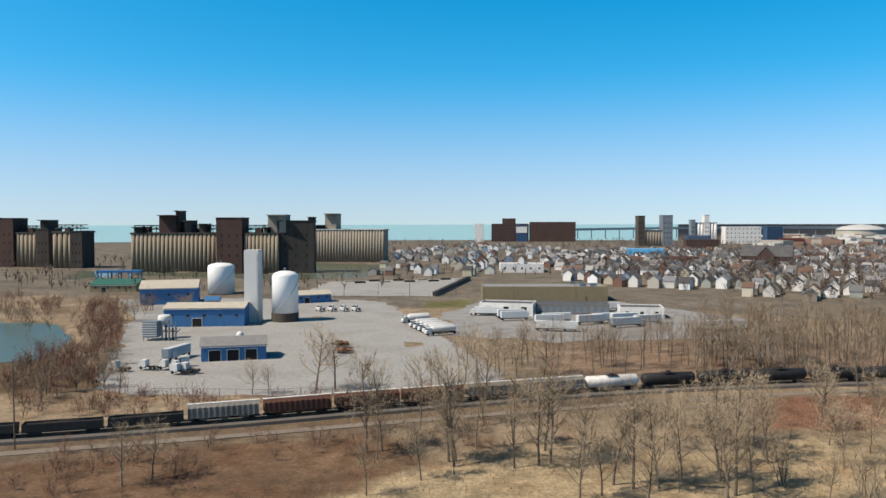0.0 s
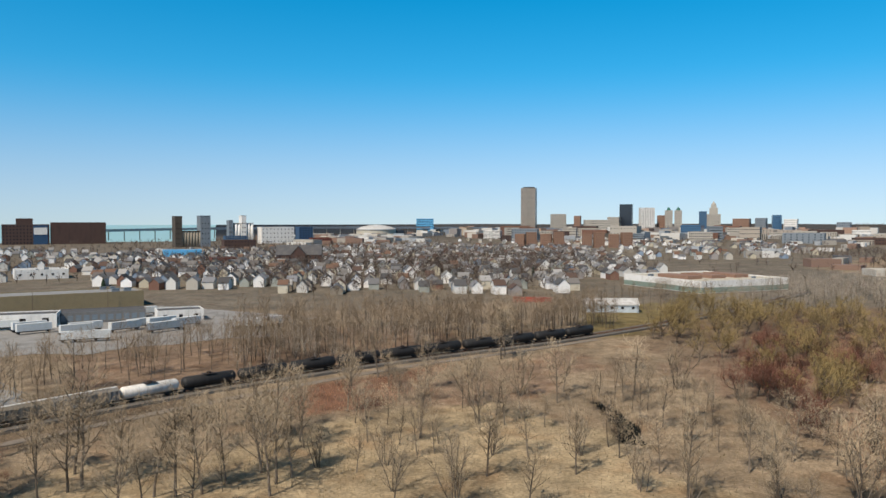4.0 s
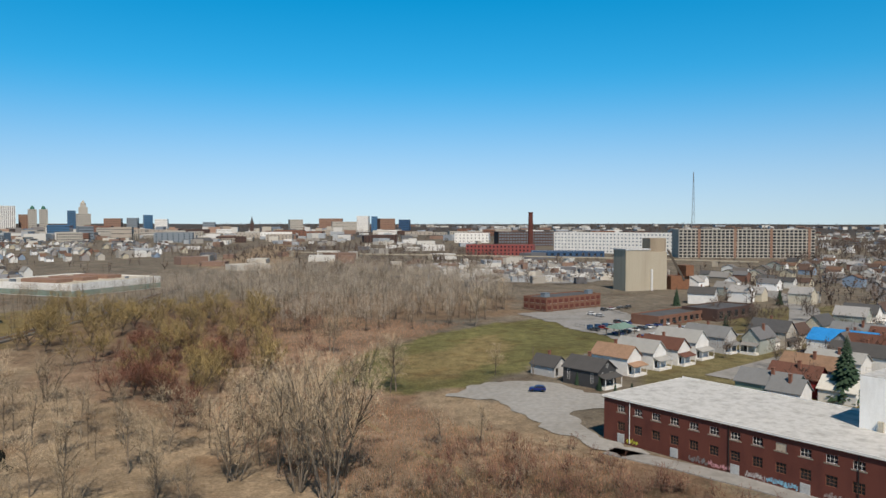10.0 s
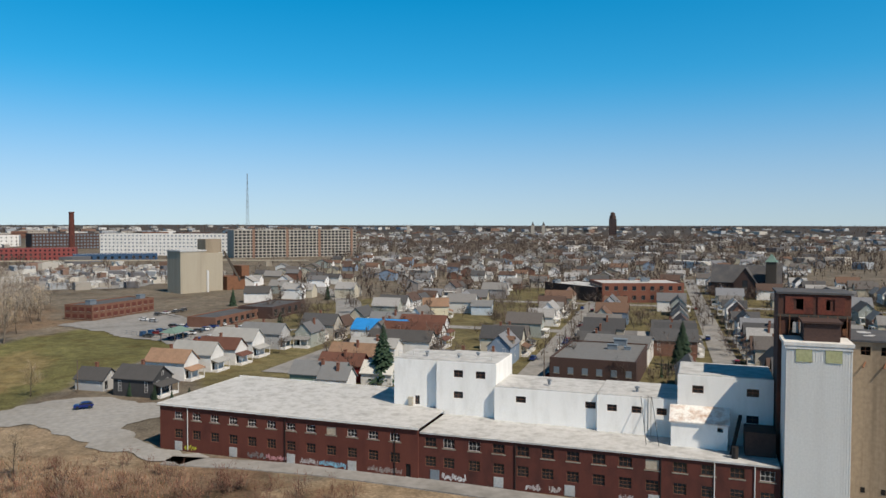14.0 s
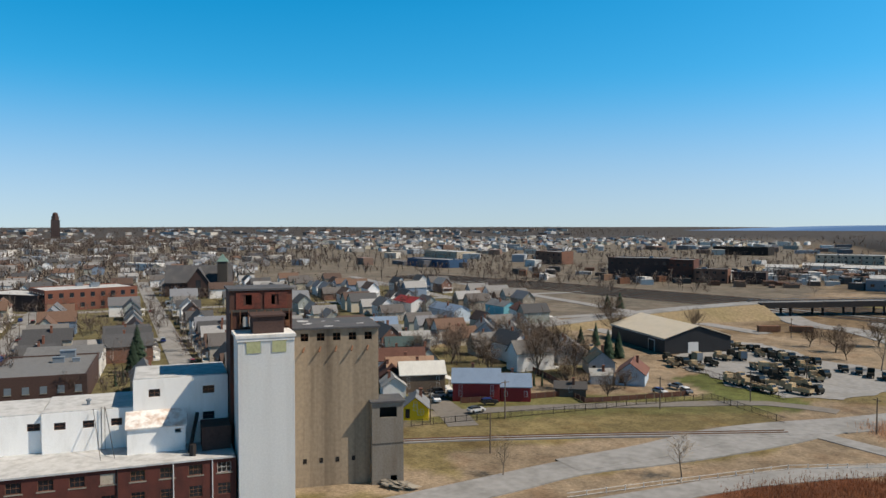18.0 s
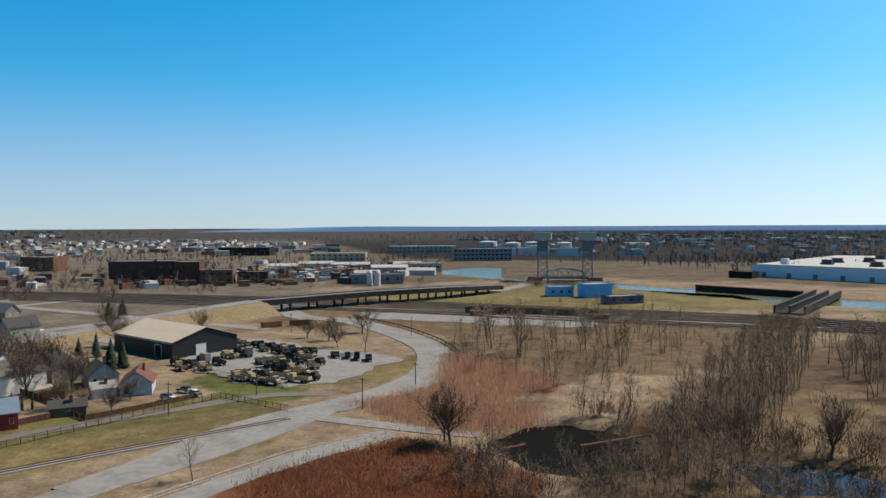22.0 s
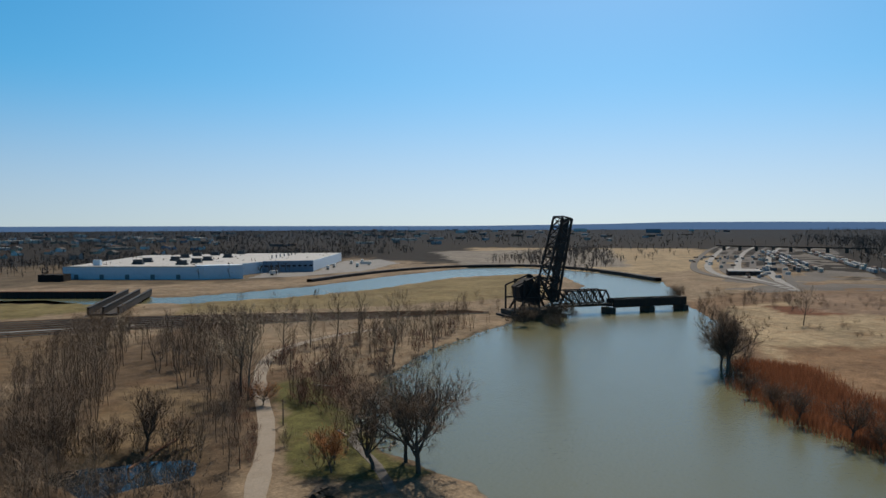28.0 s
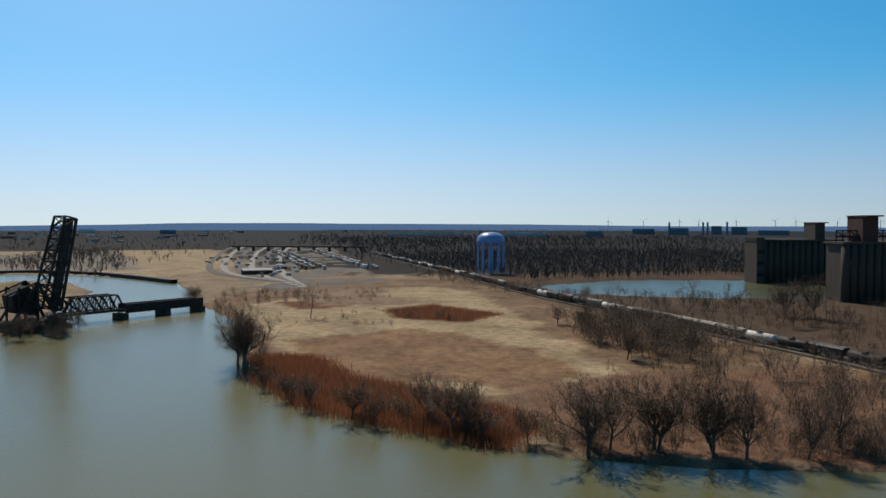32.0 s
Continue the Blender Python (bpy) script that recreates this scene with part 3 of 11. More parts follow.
# blue distance beyond the plain: haze painted as an emissive backdrop ring
M["haze_glow"] = mat("haze_glow", (0.05, 0.08, 0.13), 1.0, var=0.05)
fb = M["haze_glow"].node_tree.nodes["Principled BSDF"]
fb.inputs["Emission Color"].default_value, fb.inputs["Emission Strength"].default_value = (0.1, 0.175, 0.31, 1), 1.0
ha = np.arange(162, 307, 0.5)
top = 38 + 5 * vnoise(ha / 9, 0 * ha, 21) + 16 * smooth(ha, 236, 252) * smooth(-ha, -290, -262) * (0.5 + 0.5 * vnoise(ha / 6, 0 * ha, 22))
top *= smooth(ha, 158, 180) * smooth(-ha, -306, -298)
hx, hy = 4050 * np.sin(np.radians(ha)), 4050 * np.cos(np.radians(ha))
hill_v, hn = np.concatenate([np.stack([hx, hy, 0 * hx - 20], -1), np.stack([hx, hy, top], -1), np.stack([hx * 1.02, hy * 1.02, 0 * hx - 20], -1)]), len(ha)
hk = np.arange(hn - 1)
tagged(new("backdrop", big_mesh("backdrop", hill_v, np.concatenate([np.stack([hk, hk + 1, hk + 1 + hn, hk + hn], -1), np.stack([hk + hn, hk + 1 + hn, hk + 1 + 2 * hn, hk + 2 * hn], -1)]), M["haze_glow"])), "horizon hill backdrop glowing with painted blue haze", "hills", kind="structure")


def water_mat(name, color, wave, strength, rough=0.05):
    k = bpy.data.materials.new(name)
    k.use_nodes = True
    n, l = k.node_tree.nodes, k.node_tree.links
    b = n["Principled BSDF"]
    b.inputs["Base Color"].default_value = (*color, 1)
    b.inputs["Roughness"].default_value, b.inputs["IOR"].default_value = rough, 1.33
    tc = n.new("ShaderNodeTexCoord")
    t = n.new("ShaderNodeTexNoise")
    t.inputs["Scale"].default_value, t.inputs["Detail"].default_value = wave, 4
    l.new(tc.outputs["Object"], t.inputs["Vector"])
    bn = n.new("ShaderNodeBump")
    bn.inputs["Strength"].default_value, bn.inputs["Distance"].default_value = strength, 0.1
    l.new(t.outputs["Fac"], bn.inputs["Height"])
    l.new(bn.outputs["Normal"], b.inputs["Normal"])
    return k


M["water"] = water_mat("river_water", (0.125, 0.128, 0.066), 1.1, 0.8, 0.24)
M["pond"] = water_mat("pond_water", (0.085, 0.095, 0.05), 1.2, 0.8, 0.28)
# black and matte: the reflection of dark trees is put into the colour
M["ditch"] = water_mat("ditch_water", (0.01, 0.01, 0.008), 2.0, 0.25, 0.6)
M["ditch"].node_tree.nodes["Principled BSDF"].inputs["Specular IOR Level"].default_value = 0.02
M["slip"] = water_mat("slip_water", (0.12, 0.135, 0.095), 0.8, 0.6, 0.2)
M["slip"].node_tree.nodes["Principled BSDF"].inputs["Specular IOR Level"].default_value = 0.36
M["pool"] = water_mat("pool_water", (0.02, 0.022, 0.022), 1.5, 0.3, 0.08)
M["lake"] = water_mat("lake_water", (0.3, 0.47, 0.48), 0.2, 0.3, 0.4)


def sheet(name, outline, z, material, label, category="water", grow=0):
    cx, cy = sum(p[0] for p in outline) / len(outline), sum(p[1] for p in outline) / len(outline)
    pts = [(x + (x - cx) * grow, y + (y - cy) * grow) for x, y in outline]
    if category == "lot":  # worn, uneven edges
        fine = []
        for (ax, ay), (bx, by) in zip(pts, pts[1:] + pts[:1]):
            k = max(1, int(math.hypot(bx - ax, by - ay) / 2.2))
            nx, ny = (by - ay) / math.hypot(bx - ax, by - ay), (ax - bx) / math.hypot(bx - ax, by - ay)
            for i in range(k):
                x, y = ax + (bx - ax) * i / k, ay + (by - ay) * i / k
                w = 5.0 * (noise.noise((x * 0.06, y * 0.06, 3)) + 0.5 * noise.noise((x * 0.25, y * 0.25, 7))) * min(1.0, math.hypot(cx, cy) / 150)
                fine.append((x + nx * w, y + ny * w))
        pts = fine
    bm = bmesh.new()
    z = z - 0.23 if z > 0 else z
    f = bm.faces.new([bm.verts.new((x, y, z)) for x, y in pts])
    if f.calc_area() and f.normal.z < 0:
        f.normal_flip()
    bmesh.ops.recalc_face_normals(bm, faces=bm.faces)
    for f in bm.faces:
        f.normal_update()
        if f.normal.z < 0:
            f.normal_flip()
    bmesh.ops.triangulate(bm, faces=bm.faces)
    me = bpy.data.meshes.new(name)
    bm.to_mesh(me)
    bm.free()
    me.materials.append(material)
    return tagged(new(name, me), label, category, kind="structure")


sheet("river_water", [(-30, 140), (-30, -60), (-100, -40), (-100, -140), (-330, -240), (-240, -390), (-240, -470), (-60, -650), (-60, -860), (-180, -860), (-190, -640), (-330, -470), (-760, -500),
                      (-760, -120), (-420, -60), (-260, -20), (-185, 40), (-175, 140)], -0.75, M["water"], "grey-green river water with small ripples")
for k, p in enumerate(PONDS[2:6]):
    sheet("pond_water", p, -0.75, M["slip" if k > 1 else "pond"], "still pond water with bare banks", grow=0.08)
sheet("pool_water", PONDS[8], -0.7, M["pool"], "shallow dark park pool with log edges", grow=0.25)
for p in PONDS[6:8]:
    sheet("ditch_water", p, -0.75, M["ditch"], "shallow standing water with dark tree reflection painted in", grow=0.3)
la, ld = np.radians(np.arange(-52, 17.6, 0.5)), np.linspace(1870, 4960, 40)
lx, ly = (ld[:, None] * np.sin(la)).ravel(), (ld[:, None] * np.cos(la)).ravel()
a, b = np.meshgrid(np.arange(len(ld) - 1), np.arange(len(la) - 1), indexing="ij")
k = len(la)
tagged(new("lake_water", big_mesh("lake_water", np.stack([lx, ly, rise(np.hypot(lx, ly)) - 1.2], -1),
       np.stack([a * k + b, (a + 1) * k + b, (a + 1) * k + b + 1, a * k + b + 1], -1).reshape(-1, 4), M["lake"], True)), "wide pale turquoise lake", "water", kind="structure")


# ---- roads, lots and paths ----
def spline(pts, step=6.0):
    """A smooth line through the points."""
    p = [Vector((*q, 0)[:3]) for q in pts]
    p = [p[0] * 2 - p[1]] + p + [p[-1] * 2 - p[-2]]
    out = []
    for i in range(1, len(p) - 2):
        n = max(2, int((p[i + 1] - p[i]).length / step))
        for j in range(n):
            t = j / n
            out.append(0.5 * ((2 * p[i]) + (p[i + 1] - p[i - 1]) * t + (2 * p[i - 1] - 5 * p[i] + 4 * p[i + 1] - p[i + 2]) * t * t + (3 * p[i] - p[i - 1] - 3 * p[i + 1] + p[i + 2]) * t ** 3))
    return out + [p[-2]]


def strip(pts, width, z=0.35, skirt=0.8, wobble=0.0, taper=1.0):
    """A road bed along a line, with sides that go into the ground."""
    line = spline(pts)
    g = Geo()
    for i, q in enumerate(line):
        d = (line[min(i + 1, len(line) - 1)] - line[max(i - 1, 0)]).normalized()
        narrow = 1 - (1 - taper) * float(smooth(i / len(line), 0.72, 1.0))
        s = Vector((-d.y, d.x, 0)) * (width / 2 * narrow * (1 + wobble * (random.random() - 0.5)))
        zz = z + q.z
        g.v += [tuple(q + s * 1.02 + Vector((0, 0, z - skirt))), tuple(q + s + Vector((0, 0, z))), tuple(q - s + Vector((0, 0, z))), tuple(q - s * 1.02 + Vector((0, 0, z - skirt)))]
    for i in range(len(line) - 1):
        for k in range(3):
            g.f.append((i * 4 + k, i * 4 + 4 + k, i * 4 + 5 + k, i * 4 + k + 1))
            g.m.append(0)
    return g


def road(name, pts, width, material, label, z=0.35, wobble=0.0, category="road", taper=1.0):
    return tagged(new(name, strip(pts, width, z if "bed" in name else z - 0.17, wobble=wobble, taper=taper).mesh(name, material)), label, category, kind="structure")


road("road", [(60, -480), (31, -385), (8, -366), (-13, -322), (-25, -276), (-22, -236), (-11, -211), (4, -194), (20, -180), (30, -168), (38, -152), (50, -134)], 13, M["road_grey"], "worn grey curving road", 0.4, 0.04, taper=0.6)
road("road_lower", [(8, -190), (14, -180), (25, -163), (37, -147), (49, -133), (60, -112), (90, -60)], 8.5, M["road_grey"], "patched grey road beside dry grass", 0.36, 0.12)
road("road_park", [(14, -182), (-3, -172), (-16, -165), (-25, -161)], 5, M["road_grey"], "narrow worn park road", 0.37, 0.1)
road("road_gravel", [(-6, -164), (10, -151), (24, -136), (36, -120), (60, -92)], 6, M["road_grey"], "narrow broken grey road", 0.34, 0.2)
road("road_house", [(100, -146), (74, -172), (45, -193), (24, -206), (8, -205)], 5, M["asphalt"], "narrow asphalt lane along a fence", 0.33)
road("park_path", [(-72, -84), (-84, -98), (-92, -106), (-105, -119), (-120, -136), (-140, -161), (-160, -183), (-181, -201), (-207, -212), (-235, -215), (-260, -210)], 3.9, M["path"], "pale gravel footpath", 0.3, 0.25, "path")
road("foot_path", [(-98, -80), (-108, -92), (-118, -107), (-126, -112)], 2, M["asphalt"], "narrow asphalt path", 0.3, 0.1, "path")
tagged(new("river_bluff", strip([(-429, -434), (-501, -453), (-578, -464), (-645, -458), (-692, -434), (-716, -388), (-695, -324), (-649, -267), (-595, -212)], 5, 2.3, 3.6, 0.2).mesh("river_bluff", M["black_steel"])), "dark timber-lined far river bank", "bank", kind="structure")
road("trail", [(180, 66), (169, 56), (154, 44), (144, 35), (136, 26), (127, 21)], 1.5, M["bank_grass"], "worn dirt trail through dead weeds", 0.2, 0.4, "path")
road("track_bed", [(-1312, -150), (-917, -47), (-645, 20), (-494, 55), (-402, 84), (-318, 109), (-233, 135), (-150, 146), (-91, 156), (-51, 168), (-11, 182), (47, 200), (100, 209), (140, 212), (181, 213), (214, 216), (260, 223), (340, 240), (460, 275)],
     7.5, M["ballast"], "dark stone ballast of a railway line", 0.7, 0.04, "railway")
M["cinder_path"] = mat("cinder_path", (0.2, 0.17, 0.14), 0.95, stain=(0.13, 0.105, 0.08), stain_scale=0.12, stain_amt=0.8, bump=0.2)
road("track_road", [(-110, 138), (-85, 147), (-45, 159), (2, 174), (59, 190), (118, 202), (170, 205), (210, 209)], 3.0, M["cinder_path"], "grey-brown service road along the railway", 0.33, 0.15)
sheet("gravel_lot", [(-95, 204), (-116, 268), (-149, 365), (-189, 446), (-120, 450), (-46, 440), (-31, 428), (-17, 353), (1, 293), (18, 217), (-13, 203), (-45, 197), (-79, 197)], 0.3, M["gravel"], "pale gravel yard of the gas plant", "lot")
sheet("storage_lot", [(-90, 464), (-86, 572), (14, 606), (8, 540), (-5, 460)], 0.45, M["gravel"], "pale fenced storage yard", "lot")
M["cinder"] = mat("cinder", (0.13, 0.115, 0.1), 0.95, stain=(0.07, 0.06, 0.052), stain_scale=0.03, stain_amt=0.8, scale=0.5, var=0.3)
sheet("rail_yard", [(-496, -133), (-557, -102), (-591, -40), (-877, -104), (-1572, -232), (-1602, -445), (-1184, -330)], 0.22, M["cinder"], "grey cinder ground of the rail yard", "lot")
sheet("truck_lot", [(2, 300), (0, 372), (20, 425), (100, 425), (150, 330), (110, 290), (40, 285)], 0.4, M["road_grey"], "grey lorry yard", "lot")
sheet("parking_lot", [(370, 40), (410, -2), (350, -26), (322, -58), (282, -14), (334, 16)], 0.42, M["road_grey"], "grey car park beside the lawn", "lot")
sheet("turning_lot", [(191, 39), (203, 35), (213, 23), (212, 11), (201, -1), (187, -1), (179, 6), (170, 5), (159, -2), (152, -9), (148, -4), (163, 9), (176, 17), (190, 27), (190, 33)], 0.42, M["gravel"], "pale worn gravel turning area", "lot")
road("alley", [(152, -2), (140, -22), (122, -44), (100, -68), (84, -86)], 5, M["road_grey"], "rough lane along the brick works", 0.36, 0.2)
sheet("platform_lot", [(4, -402), (-53, -378), (-117, -379), (-103, -324), (-66, -338), (0, -374)], 0.4, M["road_grey"], "worn pale concrete apron beside the tracks", "lot")
sheet("vehicle_yard", [(56, -300), (60, -262), (47, -238), (21, -213), (10, -222), (-3, -235), (-13, -253), (-5, -270), (16, -280), (38, -310)], 0.43, M["road_grey"], "grey yard full of army trucks", "lot")

# ---- building blocks for buildings ----
def facade(g, w, z0, z1, y, th, openings, m=0, x0=0.0):
    """A wall along x with real openings (x0, x1, z0, z1); its outer face lies at y."""
    xs = sorted({x0, x0 + w, *(v for o in openings for v in o[:2])})
    zs = sorted({z0, z1, *(v for o in openings for v in o[2:])})
    nx, nz = len(xs), len(zs)

    def full(i, j):
        if not (0 <= i < nx - 1 and 0 <= j < nz - 1):
            return False
        cx, cz = (xs[i] + xs[i + 1]) / 2, (zs[j] + zs[j + 1]) / 2
        return not any(o[0] < cx < o[1] and o[2] < cz < o[3] for o in openings)
    vs = [(a, y, c) for a in xs for c in zs] + [(a, y + th, c) for a in xs for c in zs]
    k = nx * nz
    at = lambda i, j: i * nz + j
    fs = []
    for i in range(nx - 1):
        for j in range(nz - 1):
            if not full(i, j):
                continue
            a, b, c, d = at(i, j), at(i + 1, j), at(i + 1, j + 1), at(i, j + 1)
            fs += [(a, b, c, d), (k + d, k + c, k + b, k + a)]
            for p, q, n in ((a, b, (i, j - 1)), (b, c, (i + 1, j)), (c, d, (i, j + 1)), (d, a, (i - 1, j))):
                if not full(*n):
                    fs.append((q, p, k + p, k + q))
    return g.add(vs, fs, m)


def shell(g, w, dep, z0, h, parapet, t=0.4, m=0):
    """Walls of a flat-roofed block with a sunk roof, as one piece."""
    a, b = w / 2, w / 2 - t
    loops = [[(-a, 0, z0), (a, 0, z0), (a, dep, z0), (-a, dep, z0)], [(-a, 0, h + parapet), (a, 0, h + parapet), (a, dep, h + parapet), (-a, dep, h + parapet)],
             [(-b, t, h + parapet), (b, t, h + parapet), (b, dep - t, h + parapet), (-b, dep - t, h + parapet)], [(-b, t, h), (b, t, h), (b, dep - t, h), (-b, dep - t, h)]]
    fs = [(r * 4 + i, r * 4 + (i + 1) % 4, r * 4 + 4 + (i + 1) % 4, r * 4 + 4 + i) for r in range(3) for i in range(4)] + [(12, 13, 14, 15)]
    return g.add([p for q in loops for p in q], fs, m)


WINDOWS = {}


def window(parent, x, z, w, h, y, bars=(2, 2), frame="white_paint", pane="glass", turn=0.0, name="window", label="", proud=0.0, one=False):
    """A frame with glazing bars and a pane behind them; its centre at x, z on the wall face y."""
    key = (round(w, 2), round(h, 2), bars, frame, pane, one)
    if key not in WINDOWS:
        t = 0.06 if w < 3 else 0.12
        holes = [(-w / 2 + w * i / bars[0] + (t if i == 0 else t / 3), -w / 2 + w * (i + 1) / bars[0] - (t if i == bars[0] - 1 else t / 3),
                  -h / 2 + h * j / bars[1] + (t if j == 0 else t / 3), -h / 2 + h * (j + 1) / bars[1] - (t if j == bars[1] - 1 else t / 3)) for i in range(bars[0]) for j in range(bars[1])]
        g = facade(Geo(), w, -h / 2, h / 2, 0, 0.08, holes, x0=-w / 2)
        if one:
            g.box(-w / 2 + 0.01, w / 2 - 0.01, 0.04, 0.06, -h / 2 + 0.01, h / 2 - 0.01, 1)
        WINDOWS[key] = (g.mesh("window", [M[frame], M[pane]]), None) if one else (g.mesh("window", M[frame]), Geo().box(-w / 2 + 0.01, w / 2 - 0.01, 0.04, 0.06, -h / 2 + 0.01, h / 2 - 0.01).mesh("pane", M[pane]))
    fr, pa = WINDOWS[key]
    ob = part(name, fr, None, parent, label, at=pose(x, y - proud, z, 0, 0, turn))
    if pa:
        part("pane", pa, None, ob)
    return ob


PANES = {}


def pane(parent, x, z, w, h, y, m="glass", turn=0.0, name="window", th=0.12):
    """A window seen from far: a sunk pane with a sill, one shared mesh for each size."""
    key = (round(w, 2), round(h, 2), m, th)
    if key not in PANES:
        PANES[key] = Geo().box(-w / 2, w / 2, -0.05, th, -h / 2, h / 2, 0).box(-w / 2 - 0.1, w / 2 + 0.1, -0.14, th, -h / 2 - 0.15, -h / 2 - 0.01, 1).mesh("window", [M[m], M["concrete"]])
    return part(name, PANES[key], None, parent, at=pose(x, y, z, 0, 0, turn))


def flat_building(name, x, y, ang, w, dep, h, wall, roof, label, category="building", group="", cols=0, rows=0, win=(1.6, 1.5), glass="glass", side=0, parapet=0.6, joined=False, vents=0, z=0.0):
    """A flat-roofed block: wall, sunk roof, windows on the front and on a side that shows. The front's middle stands at x, y."""
    e = thing(name, pose(x, y, z, 0, 0, ang), label, category, group)
    t = 0.4
    g = shell(Geo(), w, dep, -0.5, h, parapet)
    part("wall", g, M[wall], e)
    part("roof", Geo().box(-w / 2 + t, w / 2 - t, t, dep - t, h + 0.004, h + 0.12), M[roof], e)
    sides = [(w, -w / 2, 0.0, 0)] if cols else []
    if side > 0:
        sides.append((dep, 0, w / 2, 1))
    if side < 0:
        sides.append((dep, 0, -w / 2, -1))
    for run, s0, at, which in sides:
        n = cols if which == 0 else max(1, round(cols * dep / w))
        dark = Geo()
        for i in range(n):
            for j in range(rows):
                c, zz = s0 + run * (i + 0.5) / n, h * (j + 0.55) / rows
                if joined:
                    if which == 0:
                        dark.box(c - win[0] / 2, c + win[0] / 2, -0.08, 0.2, zz - win[1] / 2, zz + win[1] / 2)
                    else:
                        dark.box(at - 0.2 if which > 0 else at - 0.08, at + 0.08 if which > 0 else at + 0.2, c - win[0] / 2, c + win[0] / 2, zz - win[1] / 2, zz + win[1] / 2)
                elif which == 0:
                    pane(e, c, zz, win[0], win[1], 0.0, glass)
                else:
                    ob = pane(e, 0, 0, win[0], win[1], 0.0, glass)
                    ob.matrix_basis = pose(at, c, zz, 0, 0, 90 * which)
        if dark.v:
            part("window_grid", dark, M[glass], e, kind="stuff")
    for i in range(vents):
        vx, vy = random.uniform(-w / 2 + 2, w / 2 - 2), random.uniform(2, dep - 2)
        s = random.uniform(0.8, 2.0)
        part("roof_vent", Geo().box(vx - s, vx + s, vy - s * 0.7, vy + s * 0.7, h + 0.1, h + 0.1 + s).box(vx - s * 1.1, vx + s * 1.1, vy - s * 0.8, vy + s * 0.8, h + 0.104 + s, h + 0.25 + s), M["grey_steel"], e)
    return e


def gable_shed(name, x, y, ang, w, dep, h, ridge, wall, roof, label, category="shed", along="x", doors=(), cols=0, z=0.0, win_z=None):
    """A shed with a pitched roof; doors are (x, width, height) in the front wall."""
    e = thing(name, pose(x, y, z, 0, 0, ang), label, category)
    part("wall", Geo().house_body(-w / 2, w / 2, 0, dep, -0.5, h, ridge, along), M[wall], e)
    part("roof", Geo().gable(-w / 2, w / 2, 0, dep, h + 0.02, ridge + 0.02, 0.5, 0.22, along), M[roof], e)
    part("gutter", Geo().box(-w / 2 - 0.4, w / 2 + 0.4, -0.62, -0.5, h - 0.45, h - 0.28), M["white_steel"], e)
    for dx, dw, dh in doors:
        # solid panel; near-black colour paints the shaded inside of an open bay
        d = part("door", Geo().box(dx - dw / 2, dx + dw / 2, -0.1, 0.05, 0, dh), M["dark"], e, "solid panel painted dark as a shaded open bay")
        part("door_frame", Geo().box(dx - dw / 2 - 0.2, dx - dw / 2, -0.16, 0.02, 0, dh + 0.2).box(dx + dw / 2, dx + dw / 2 + 0.2, -0.16, 0.02, 0, dh + 0.2).box(dx - dw / 2, dx + dw / 2, -0.16, 0.02, dh, dh + 0.2), M["white_steel"], d)
    for i in range(cols):
        pane(e, -w / 2 + w * (i + 0.5) / cols, win_z or h * 0.6, 1.4, 1.1, 0.0)
    return e


# ---- the old malt works: brick ranges, white upper storeys, silo tower and bins ----
WORKS = pose(161, -1, 0, 0, 0, -130)
works = thing("brick_works", WORKS, "long red-brick factory with flat white roof and graffiti", "factory")
cols1 = [4.4 + 4.2 * i for i in range(12)]
cols2 = [57.2, 60.6, 65.2] + [69.5 + 4.2 * i for i in range(10)] + [111.6]
o1 = [(c - 0.95, c + 0.95, 6.3, 7.7) for c in cols1] + [(c - 0.95, c + 0.95, 2.5, 4.3) for c in cols1] + [(52.6, 53.6, 0.05, 2.5)]
o2 = [(c - 1.05, c + 1.05, 5.9, 7.5) for c in cols2] + [(c - 1.0, c + 1.0, 2.4, 4.2) for c in cols2]
g = facade(Geo(), 55, -0.6, 8.9, 0, 0.5, o1)
g.box(0, 0.5, 0.5, 27, -0.6, 8.9).box(0.5, 55, 26.5, 27, -0.6, 8.9)
part("wall_west", g, M["brick_red"], works)
g = facade(Geo(), 58.4, -0.6, 8.1, 0.35, 0.5, o2, x0=55.01)
g.box(112.9, 113.4, 0.85, 14, -0.6, 8.1)
part("wall_east", g, M["brick_old"], works, "older dark-stained red brick")
# added near-black sheets behind the windows paint the rooms' shade
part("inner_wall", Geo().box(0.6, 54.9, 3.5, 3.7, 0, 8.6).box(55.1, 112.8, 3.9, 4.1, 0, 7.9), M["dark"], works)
part("roof_west", Geo().box(-0.3, 55.2, -0.3, 27.3, 8.92, 9.15), M["white_roof"], works, "flat white roof coating with grey stains")
part("roof_east", Geo().box(55.25, 113.3, 0.1, 15, 8.12, 8.4), M["white_roof"], works)
part("coping", Geo().box(-0.36, 55.2, -0.4, -0.31, 8.8, 9.2).box(-0.4, -0.31, -0.3, 27, 8.8, 9.2).box(0, 55, 27.31, 27.6, 8.7, 9.5), M["white_paint"], works)
